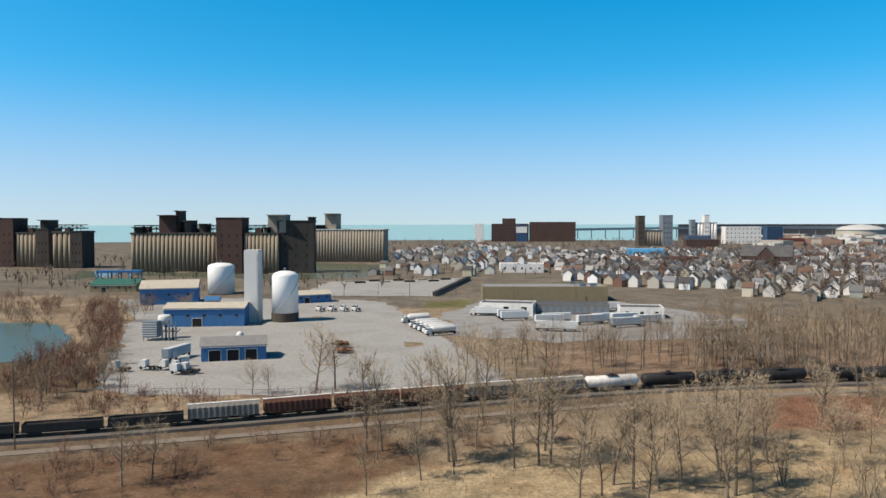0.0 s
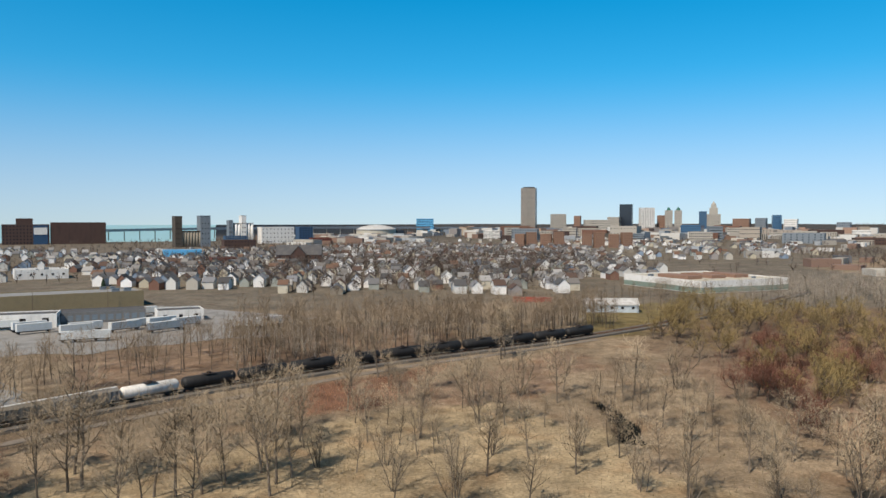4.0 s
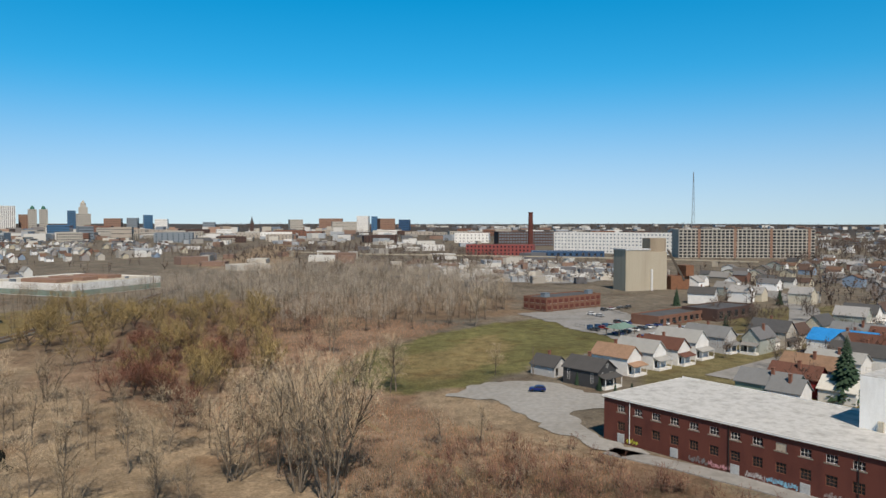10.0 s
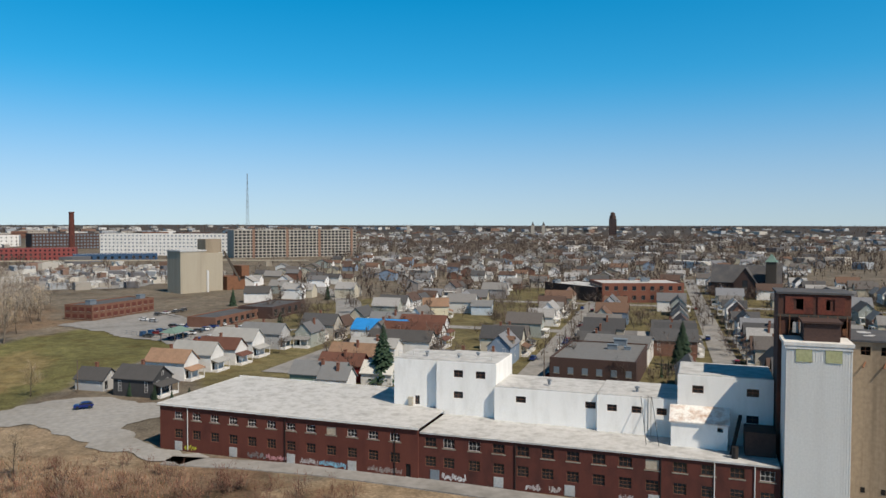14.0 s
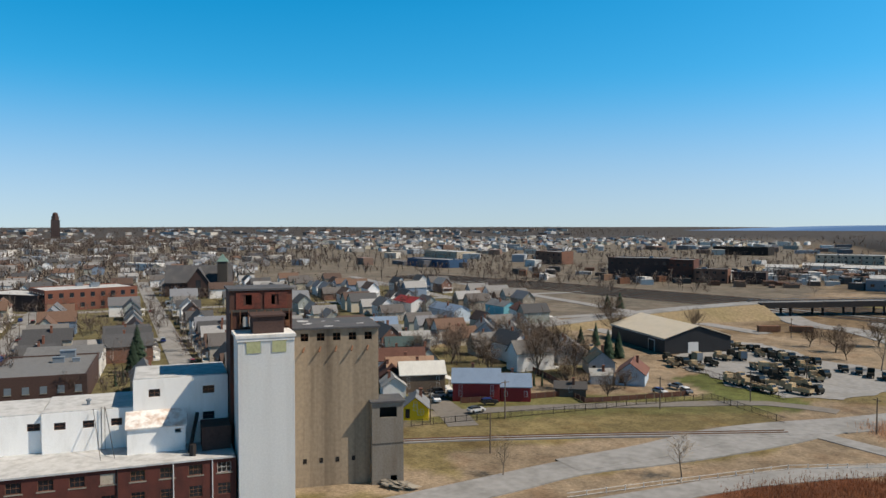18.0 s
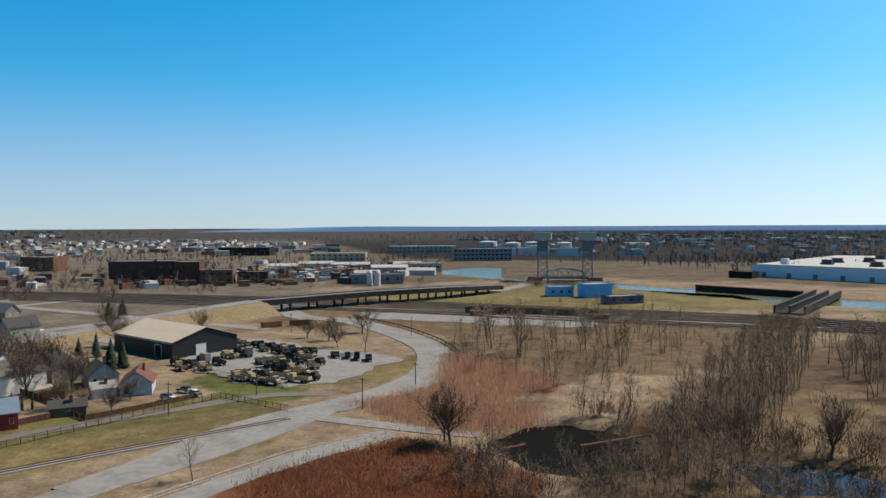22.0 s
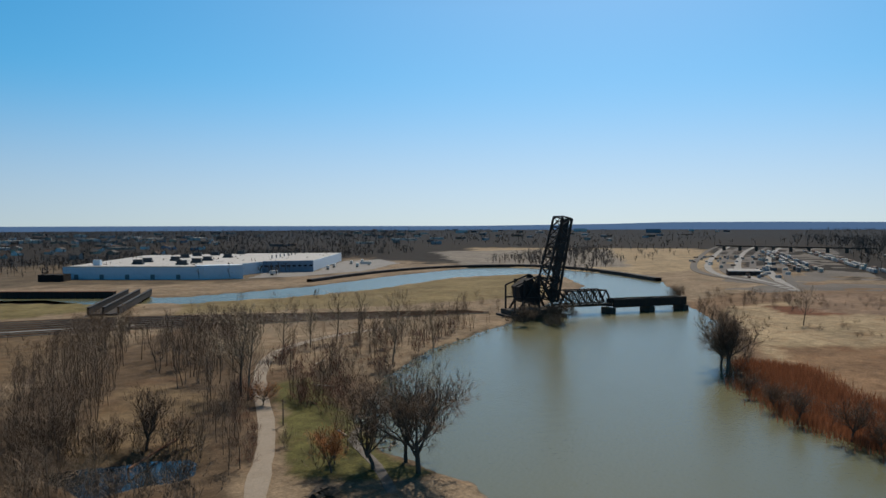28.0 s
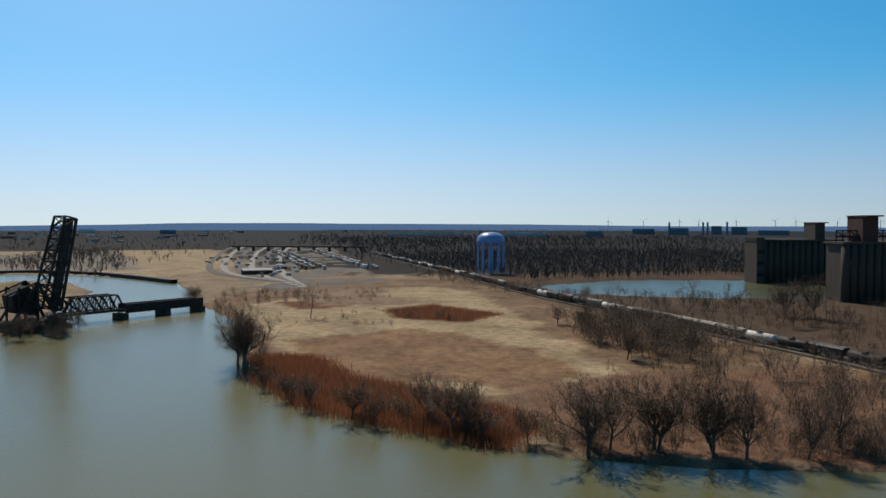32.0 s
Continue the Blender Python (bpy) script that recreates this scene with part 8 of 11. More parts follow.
woods("scrub", scatter([(-372, -30), (-352, 8), (-362, 14), (-380, -26)], 16, 43), 2.5, 5, "shrub", "twig_dark", "dark bushes on the meadow", 24)
woods("scrub", scatter([(-330, -205), (-250, -235), (-235, -400), (-300, -400), (-430, -225), (-360, -195)], 40, 30), 2, 6, "shrub", "twig_dark", "bushes along the railway bank", 20)

woods("grove", scatter([(-27, -232), (-42, -188), (-66, -186), (-90, -197), (-130, -320), (-60, -330), (-30, -300)], 75, 55), 7, 13, "tall", "twig_dark", "open stand of bare trees on brown waste ground", 32, shapes=MID)
woods("grove", scatter([(-130, -130), (-185, -160), (-290, -185), (-300, -205), (-200, -188), (-140, -150)], 60, 56), 6, 12, "tall", "twig_dark", "bare trees between the path and the river", 33, shapes=MID)
woods("grove", scatter([(-112, -146), (-150, -190), (-200, -230), (-260, -262), (-235, -300), (-150, -230)], 100, 57), 6, 12, "tall", "twig_dark", "bare trees beside the gravel path", 34, shapes=MID)
woods("scrub", scatter([(-44, -178), (-70, -168), (-98, -134), (-92, -120), (-76, -134), (-62, -160)], 60, 58), 4, 7, "shrub", "twig_dark", "tall dark scrub behind the pools", 35)
woods("tree_row", scatter([(84, 96), (122, 80), (190, 126), (180, 146), (150, 150)], 20, 59, 3.5), 6, 13, "tall", "twig_row", "clumps of pale grey saplings in dry grass", 54, shapes=MID)
woods("grove", scatter([(-102, 175), (-133, 228), (-133, 246), (-136, 300), (-110, 268), (-92, 205), (-84, 172)], 26, 73), 4, 8, "broad", "twig_row", "bare trees along the pond", 36, shapes=WILLOW)
woods("grove", scatter([(-205, 330), (-215, 400), (-140, 440), (-120, 380), (-150, 310)], 40, 74), 6, 11, "broad", "twig_row", "bare trees behind the gas plant pond", 37)
woods("tree_row", scatter([(-5, 205), (60, 222), (110, 235), (100, 280), (30, 270), (0, 225)], 70, 75, 3.4), 9, 15, "tall", "twig_row", "bare trees before the lorry yard", 56, shapes=MID)
woods("scrub", scatter([(-230, 60), (-330, 95), (-250, 125), (-170, 118), (-150, 60), (-185, 40)], 150, 76), 1.5, 4.5, "shrub", "twig_dark", "dark bramble scrub behind the shore", 38)
woods("grove", scatter([(-240, 60), (-400, 85), (-330, 105), (-235, 130), (-165, 122), (-160, 95)], 70, 77), 6, 12, "broad", "twig_dark", "dark bare trees beside the freight line", 39)
woods("scrub", scatter([(-8, -129), (-9, -146), (-28, -158), (-66, -182), (-72, -150), (-51, -130)], 34, 86), 2, 4, "shrub", "twig_dark", "dark leafless brush beside the pool", 40)
woods("grove", scatter([(-20, -140), (-60, -182), (-95, -175), (-75, -140), (-45, -128)], 26, 87), 7, 12, "tall", "twig_dark", "thin bare trees round the dark pool", 41, shapes=MID)
woods("grove", scatter([(-260, 140), (-330, 118), (-470, 75), (-500, 90), (-450, 150), (-440, 240), (-330, 230), (-260, 190)], 110, 88), 5, 11, "broad", "twig_dark", "dark leafless brush between railway and lagoon", 42)
woods("scrub", scatter([(-240, 140), (-330, 116), (-470, 72), (-440, 150), (-330, 220), (-240, 190)], 110, 89), 2, 5, "shrub", "twig_dark", "low dark brush beside the lagoon", 43)
woods("scrub", scatter([(-15, -128), (-60, -200), (-110, -215), (-120, -150), (-90, -105), (-50, -100)], 80, 46), 1.2, 3.5, "shrub", "twig_dark", "dense dark undergrowth round the pools", 27)
woods("scrub", scatter([(-296, -150), (-345, -160), (-350, -190), (-300, -182), (-285, -168)], 60, 48), 2.5, 6, "shrub", "twig_dark", "dark bushes round the bridge pier", 28)
woods("scrub", scatter([(-118, -150), (-190, -205), (-260, -215), (-280, -180), (-200, -158), (-140, -125)], 150, 49), 2, 5, "shrub", "twig_red_stuff", "bare bushes along the river bank", 29)
woods("scrub", scatter([(-400, -125), (-520, -150), (-500, -60), (-420, -80)], 60, 50), 2, 5, "shrub", "twig_dark", "dark bushes at the meadow's edge", 30)
woods("scrub", scatter([(-330, -60), (-365, -95), (-425, -20), (-340, 0)], 26, 52), 1.5, 3, "shrub", "twig_dark", "low dark clumps on the meadow", 31)
woods("scrub", scatter([(-335, 50), (-387, 84), (-308, 106), (-256, 89), (-252, 64), (-285, 55)], 110, 97), 3, 7, "shrub", "twig_dark", "dark dense scrub along the freight line", 58)
woods("grove", scatter([(-335, 50), (-387, 84), (-308, 106), (-256, 89), (-252, 64), (-285, 55)], 34, 98), 6, 10, "broad", "twig_dark", "dark leafless trees along the freight line", 59)

# far trees: a few limbs each
FAR = []
for i in range(8):
    wood, sub, twigs = grow(900 + i, 11.0, "broad" if i % 2 else "tall", 0.3)
    pick = np.random.RandomState(i).permutation(len(twigs))[:12]
    FAR.append((tubes(wood[:2], 3), slivers(wood[2:] + sub[::6] + [twigs[j] for j in pick], 0.55)))
BASE_H["far"] = 11.0


def far_woods(outline, n, seed, h0, h1, twig, label):
    return woods("far_woods", scatter(outline, n, seed), h0, h1, "far", twig, label, seed, shapes=FAR)


TOWN_TREES = [tree_shape(700 + i * 3, 11.0, "broad", 0.42, 0.085, True) for i in range(6)]
# greyed colour paints distance haze onto the far twigs
M["twig_far"] = mat("twig_far", (0.098, 0.086, 0.08), 0.95, var=0.2, island=0.3)
M["twig_town"] = mat("twig_town", (0.115, 0.088, 0.073), 0.95, var=0.2, island=0.3)
far_woods([(-614, 73), (-767, -16), (-1079, -119), (-2300, -330), (-2600, 900), (-1500, 640), (-710, 300), (-645, 180)], 2600, 31, 10, 15, "twig_far", "wide leafless swamp woods beyond the lagoon")
far_woods([(-760, -330), (-1000, -560), (-2200, -1500), (-3200, -900), (-1700, -480), (-1000, -330)], 500, 32, 8, 13, "twig_far", "leafless woods beyond the fields")
far_woods([(-640, -620), (-1000, -760), (-3000, -2400), (-1500, -3200), (-300, -2600), (-200, -900)], 3600, 33, 9, 14, "twig_far", "distant leafless suburb trees")
far_woods([(300, -500), (-150, -900), (-200, -2700), (1700, -3000), (3300, -1500), (2600, -200), (700, 100), (380, -180)], 3200, 34, 7, 12, "twig_town", "leafless street trees of the town")
far_woods([(480, 330), (650, 120), (2800, 100), (2600, 2400), (900, 2300), (300, 1300), (300, 520)], 2600, 35, 7, 12, "twig_town", "leafless trees among the city blocks")
far_woods([(0, 650), (320, 480), (900, 1300), (700, 1900), (200, 1700), (60, 1100)], 900, 36, 7, 11, "twig_town", "leafless trees between the old houses")
far_woods([(-60, 640), (60, 620), (150, 1300), (100, 1750), (-330, 1750), (-300, 1000)], 350, 37, 7, 11, "twig_town", "leafless trees towards the lake")
woods("garden_trees", scatter([(190, -40), (420, -40), (470, -240), (380, -440), (200, -420), (100, -250), (110, -190), (200, -90)], 330, 38), 6, 11, "broad", "twig_town", "leafless garden trees between the houses", 38, shapes=TOWN_TREES)
woods("garden_trees", scatter([(200, 400), (330, 350), (420, 420), (560, 480), (800, 850), (500, 900), (250, 700), (110, 620)], 380, 39), 7, 13, "broad", "twig_town", "leafless garden trees of the old ward", 39, shapes=TOWN_TREES)

woods("garden_trees", scatter([(330, 430), (470, 520), (600, 640), (560, 760), (420, 700), (330, 560)], 110, 61), 9, 14, "broad", "twig_town", "dark clump of tall leafless street trees", 61, shapes=TOWN_TREES)
far_woods([(110, 640), (300, 520), (560, 560), (900, 950), (700, 1280), (420, 1150), (230, 1150)], 1100, 62, 8, 13, "twig_town", "leafless yard trees of the old ward")
far_woods([(600, 200), (760, 420), (1000, 700), (1300, 500), (1200, 150), (800, 90)], 700, 63, 8, 13, "twig_town", "leafless trees round the sheds")
far_woods([(-420, -480), (-330, -640), (-300, -900), (-760, -1000), (-1000, -760), (-760, -700)], 800, 64, 9, 14, "twig_far", "leafless woods behind the white factory")
far_woods([(-660, -300), (-800, -330), (-1300, -560), (-1250, -640), (-760, -480)], 500, 65, 7, 12, "twig_far", "leafless hedges round the river fields")
far_woods([(420, -120), (900, -300), (1000, -760), (560, -760), (430, -420)], 700, 66, 8, 13, "twig_town", "leafless yard trees beyond the avenue")

far_woods([(-330, 470), (-60, 470), (20, 640), (-60, 1000), (-330, 1200), (-460, 700)], 500, 67, 6, 11, "twig_town", "leafless brush round the slips")
far_woods([(-700, -60), (-1500, -230), (-2600, -500), (-2600, 500), (-1500, 300), (-760, 40)], 1300, 68, 10, 15, "twig_far", "wide leafless woods beyond the rail yard")

woods("garden_trees", scatter([(320, -480), (120, -500), (-60, -560), (-20, -720), (250, -800), (440, -640)], 150, 69), 6, 12, "broad", "twig_town", "leafless trees along the tracks and sheds", 69, shapes=TOWN_TREES)
woods("garden_trees", scatter([(470, 140), (560, 230), (800, 280), (930, 130), (840, -60), (600, -60), (480, 20)], 110, 70), 6, 12, "broad", "twig_town", "leafless trees round the freight lots", 70, shapes=TOWN_TREES)
far_woods([(150, -480), (420, -560), (900, -800), (900, -1400), (100, -1300), (-150, -900)], 900, 81, 8, 13, "twig_town", "leafless trees among the sheds")
far_woods([(900, -300), (1500, -350), (2200, -900), (1700, -1700), (1000, -1100)], 2200, 82, 10, 16, "twig_town", "leafless street trees of the far rows")
for x, y, h in ((93, -225, 14), (79, -217, 12), (70, -200, 5), (60, -205, 6), (132, -214, 9), (128, -232, 11), (101, -205, 8), (112, -222, 10), (150, -262, 11), (118, -250, 12), (89, -211, 13), (89, -226, 15), (106, -244, 14), (74, -197, 9), (92, -300, 12), (108, -340, 13), (22, -310, 8), (13, -301, 9), (9, -286, 8), (0, -323, 11), (67, -330, 10), (120, -215, 11), (60, -190, 7)):
    plant(x, y, h, "broad", "twig_bank", "spreading bare tree in a back yard", "yard trees")

far_woods([(100, 560), (240, 420), (330, 380), (560, 480), (760, 760), (600, 1000), (230, 950)], 800, 91, 7, 12, "twig_town", "leafless street trees of the old ward")
far_woods([(430, -60), (900, -200), (1500, -350), (1900, -1200), (1000, -1300), (560, -700), (440, -420)], 2600, 92, 9, 15, "twig_town", "leafless street trees between far houses")
far_woods([(-614, 73), (-700, 20), (-1000, -70), (-1200, 60), (-1250, 420), (-900, 420), (-710, 300), (-645, 180)], 2600, 96, 9, 14, "twig_far", "dense leafless swamp woods behind the lagoon")
far_woods([(2600, 1500), (4200, 2300), (4700, -500), (3600, -2900), (1500, -4300), (700, -3000), (1800, -2300), (2800, -1700), (3000, -300)], 2600, 99, 13, 22, "twig_town", "leafless trees of the far plain")
far_woods([(-1400, -500), (-1900, -400), (-4200, -700), (-4200, 1200), (-2500, 800), (-1900, 200)], 900, 83, 12, 18, "twig_far", "distant leafless woods before the hills")
far_woods([(-700, -1100), (-1300, -900), (-3600, -1400), (-3000, -3000), (-600, -3800), (100, -2600)], 1300, 84, 12, 18, "twig_far", "distant leafless suburb woods")


def conifer_shape(seed):
    r = np.random.RandomState(seed)
    vs, fs = [], []
    for i in range(260):
        t = (i + r.uniform()) / 260
        z = 1.0 + 9.0 * t
        rad = (2.6 * (1 - t) ** 0.85 + 0.12) * r.uniform(0.65, 1.1)
        a = i * 2.399
        w = 0.16 + 0.34 * (1 - t)
        c, s = math.cos(a), math.sin(a)
        vs += [(0.08 * c, 0.08 * s, z), (rad * c - s * w * 0.3, rad * s + c * w * 0.3, z - rad * 0.35), (rad * 0.65 * c - s * w, rad * 0.65 * s + c * w, z - rad * 0.32), (rad * 0.65 * c + s * w, rad * 0.65 * s - c * w, z - rad * 0.34), (rad * 0.6 * c, rad * 0.6 * s, z - rad * 0.05)]
        o = len(vs) - 5
        fs += [(o, o + 2, o + 1), (o, o + 1, o + 3), (o, o + 2, o + 4), (o, o + 4, o + 3), (o + 4, o + 2, o + 1), (o + 4, o + 1, o + 3)]
    return np.array(vs), np.array(fs)


CONIFERS = [big_mesh("crown", *conifer_shape(i), M["needle"]) for i in range(3)]
STEM = Geo().beam((0, 0, -0.3), (0, 0, 9.6), 0.22, 6, 0.04).mesh("trunk", M["bark"])


def conifer(x, y, h, wide=1.0):
    s = h / 10.0
    e = thing("spruce_tree", pose(x, y, 0, 0, 0, random.uniform(0, 360)) @ Matrix.Diagonal((s * wide, s * wide, s, 1)), "dark green spruce standing between houses", "conifer", "spruces")
    part("trunk", STEM, None, e)
    part("crown", random.choice(CONIFERS), None, e)


for x, y, h, w in ((205, -60, 17, 1.1), (250, -118, 9, 0.9), (195, -154, 15, 1.05), (192, -150, 11, 1.0), (212, 6, 4, 0.8), (206, 0, 4, 0.9), (200, -4, 3.5, 0.9), (197, -8, 4.5, 1.1), (186, -142, 5, 0.45), (184, -138, 5, 0.45), (91, -273, 9, 0.9), (95, -268, 8, 1), (121, -403, 9, 1.3), (127, -400, 8, 1.3),
                     (83, -196, 5, 0.4), (85, -195, 5.5, 0.4), (81, -197, 4.5, 0.4), (79, -250, 10, 1.1), (76, -252, 9, 1.1), (338, -52, 7, 0.9), (440, -95, 9, 1), (424, -40, 10, 0.9), (330, 440, 9, 1), (345, 425, 9, 0.9), (400, 470, 10, 0.9), (265, 545, 8, 0.9), (95, 560, 8, 1), (452, 325, 9, 0.9)):
    conifer(x, y, h, w)


# reeds and tall dead weeds: thin upright blades
def reeds(name, outline, n, seed, h, material, label):
    r = np.random.RandomState(seed)
    p = np.array(scatter(outline, n, seed))
    p += r.normal(0, 2.2, p.shape)
    n = len(p)
    a = r.uniform(0, 6.283, n)
    hh = h * r.uniform(0.5, 1.2, n)
    w = 0.05 + 0.07 * r.uniform(size=n)
    lean = r.normal(0, 0.22, (n, 2)) * hh[:, None]
    s = np.stack([np.cos(a), np.sin(a)], -1) * w[:, None]
    v = np.stack([np.concatenate([p - s, np.full((n, 1), -0.3)], 1), np.concatenate([p + s, np.full((n, 1), -0.3)], 1), np.concatenate([p + lean, hh[:, None]], 1)], 1).reshape(-1, 3)
    return tagged(new(name, big_mesh(name, v, np.arange(len(v)).reshape(-1, 3), M[material])), label, "reeds", kind="stuff")


def see_through(k, share=0.5):
    """Thin dry leaves let light through."""
    n, l = k.node_tree.nodes, k.node_tree.links
    t = n.new("ShaderNodeBsdfTranslucent")
    l.new(n["Hue/Saturation/Value"].outputs["Color"], t.inputs["Color"])
    mx = n.new("ShaderNodeMixShader")
    mx.inputs["Fac"].default_value = share
    l.new(n["Principled BSDF"].outputs["BSDF"], mx.inputs[1])
    l.new(t.outputs["BSDF"], mx.inputs[2])
    l.new(mx.outputs["Shader"], n["Material Output"].inputs["Surface"])


M["reed_rust"] = mat("reed_rust", (0.24, 0.1, 0.052), 0.95, var=0.2, island=0.35)
M["reed_pink"] = mat("reed_pink", (0.52, 0.315, 0.205), 0.95, var=0.2, island=0.3)
M["reed_straw"] = mat("reed_straw", (0.304, 0.24, 0.144), 0.95, var=0.2, island=0.3)
for k in ("reed_rust", "reed_pink", "reed_straw"):
    see_through(M[k])
reeds("reed_bed", [(-262, -66), (-258, -43), (-225, -28), (-200, 2), (-176, 22), (-152, 14), (-167, -11), (-185, -33), (-219, -55)], 30000, 1, 2.0, "reed_rust", "rust-brown reed bed along the shore")
reeds("reed_bed", [(-401, -32), (-430, -9), (-385, 29), (-354, 10), (-368, -22)], 10000, 2, 1.4, "reed_rust", "rust-brown reed patch in the meadow")
reeds("weeds", [(1, -192), (-20, -209), (-31, -264), (-45, -243), (-56, -203), (-38, -169), (-20, -162), (-9, -175)], 42000, 3, 1.7, "reed_pink", "pale pinkish dead reeds inside the road bend")
reeds("weeds", [(22, -122), (18, -140), (-8, -161), (-19, -153), (-30, -130), (-25, -108)], 18000, 4, 0.9, "reed_rust", "low rust-red weeds beside the road")
reeds("weeds", [(150, 12), (190, 60), (205, 82), (170, 95), (130, 60), (105, 20), (120, -6), (140, -6)], 11000, 5, 0.8, "reed_pink", "pinkish dead weeds near the factory")
reeds("tall_grass", [(150, 12), (190, 60), (205, 82), (170, 95), (130, 60), (105, 20), (120, -6), (140, -6)], 9000, 15, 0.7, "reed_straw", "dry straw grass among dead weeds")
reeds("weeds", [(200, 70), (270, 190), (340, 130), (330, 60), (270, 78)], 14000, 6, 0.9, "reed_pink", "pinkish dead weeds before the thicket")
reeds("weeds", [(74, 192), (103, 195), (140, 203), (107, 172), (86, 162), (70, 164)], 3500, 7, 0.7, "reed_pink", "pinkish brown dead weeds on a bank")
reeds("tall_grass", [(-198, 14), (-232, 60), (-240, 120), (-170, 120), (-146, 85), (-150, 30), (-176, 20)], 14000, 8, 0.8, "reed_pink", "matted brown grass behind the shore")
reeds("tall_grass", [(40, 118), (86, 155), (150, 175), (190, 150), (150, 80), (100, 60)], 5000, 9, 0.6, "reed_straw", "tufts of dry straw grass")
reeds("tall_grass", [(-40, 120), (0, 160), (86, 155), (60, 112)], 3500, 10, 0.5, "reed_straw", "tufts of dry straw grass")

# ---- houses ----
def pick_mat(name, colors, rough=0.8, wave=None, var=0.1):
    """A colour picked for each object."""
    k = palette_mat(name, colors, rough, var)
    n, l = k.node_tree.nodes, k.node_tree.links
    oi = n.new("ShaderNodeObjectInfo")
    ramp = next(x for x in n if x.bl_idname == "ShaderNodeValToRGB")
    l.new(oi.outputs["Random"], ramp.inputs["Fac"])
    return k


WALLS = [(0.74, 0.73, 0.71), (0.5, 0.49, 0.46), (0.78, 0.77, 0.76), (0.4, 0.37, 0.32), (0.7, 0.69, 0.67), (0.6, 0.59, 0.56), (0.42, 0.38, 0.29), (0.2, 0.26, 0.34), (0.7, 0.7, 0.69), (0.22, 0.19, 0.15), (0.3, 0.32, 0.29), (0.17, 0.09, 0.065), (0.5, 0.46, 0.37), (0.26, 0.24, 0.23)]
ROOFS = [(0.13, 0.13, 0.135), (0.2, 0.195, 0.19), (0.075, 0.075, 0.078), (0.11, 0.1, 0.095), (0.085, 0.055, 0.044), (0.29, 0.285, 0.28), (0.15, 0.142, 0.135), (0.14, 0.085, 0.06), (0.06, 0.06, 0.063), (0.18, 0.185, 0.2)]
M["house_wall"] = pick_mat("house_wall", WALLS, 0.7)
M["house_roof"] = pick_mat("house_roof", ROOFS, 0.85, var=0.2)
M["far_wall"] = palette_mat("far_wall", WALLS, 0.7)
M["far_roof"] = palette_mat("far_roof", ROOFS, 0.85)
M["far_block"] = palette_mat("far_block", [(0.5, 0.49, 0.46), (0.3, 0.28, 0.25), (0.2, 0.13, 0.1), (0.45, 0.42, 0.37), (0.12, 0.12, 0.13), (0.56, 0.55, 0.53), (0.3, 0.32, 0.34)], 0.8)
M["city_mix"] = palette_mat("city_mix", [(0.4, 0.36, 0.3), (0.3, 0.2, 0.15), (0.5, 0.48, 0.45), (0.22, 0.2, 0.19), (0.34, 0.28, 0.22), (0.16, 0.19, 0.23)], 0.8)
M["scrap_block"] = palette_mat("scrap_block", [(0.2, 0.12, 0.08), (0.1, 0.08, 0.07), (0.5, 0.48, 0.45), (0.15, 0.07, 0.04), (0.6, 0.58, 0.55), (0.06, 0.055, 0.05)], 0.85)
M["porch_white"] = mat("porch_white", (0.68, 0.67, 0.65), 0.7, var=0.08)
M["chimney_brick"] = mat("chimney_brick", (0.2, 0.09, 0.06), 0.9, var=0.25, scale=8)


def light_house(m, w, dep, eave, ridge, label):
    """A house of the back rows: fewer parts."""
    e = thing("house", m, label, "house", "wooden houses")
    part("wall", Geo().house_body(-w / 2, w / 2, 0, dep, -0.5, eave, ridge), M["house_wall"], e)
    part("roof", Geo().gable(-w / 2, w / 2, 0, dep, eave + 0.02, ridge + 0.02, 0.4, 0.2), M["house_roof"], e)
    part("porch", Geo().box(-w / 2 + 0.2, w / 2 - 0.2, -2.2, -0.02, -0.3, 0.5).box(-w / 2, w / 2, -2.4, -0.02, 2.8, 3.0).box(-w / 2 + 0.3, -w / 2 + 0.5, -2.3, -2.1, 0.5, 2.8).box(w / 2 - 0.5, w / 2 - 0.3, -2.3, -2.1, 0.5, 2.8), M["porch_white"], e)
    for x, z in ((-w * 0.24, eave - 1.2), (w * 0.24, eave - 1.2), (0, eave + 1.2)):
        window(e, x, z, 0.95, 1.4, -0.03, (1, 2), "porch_white", one=True)
    for s in (-1, 1):
        window(e, s * (w / 2 + 0.03), eave - 1.3, 0.95, 1.4, dep * 0.4, (1, 2), "porch_white", turn=90 * s, one=True)
    return e


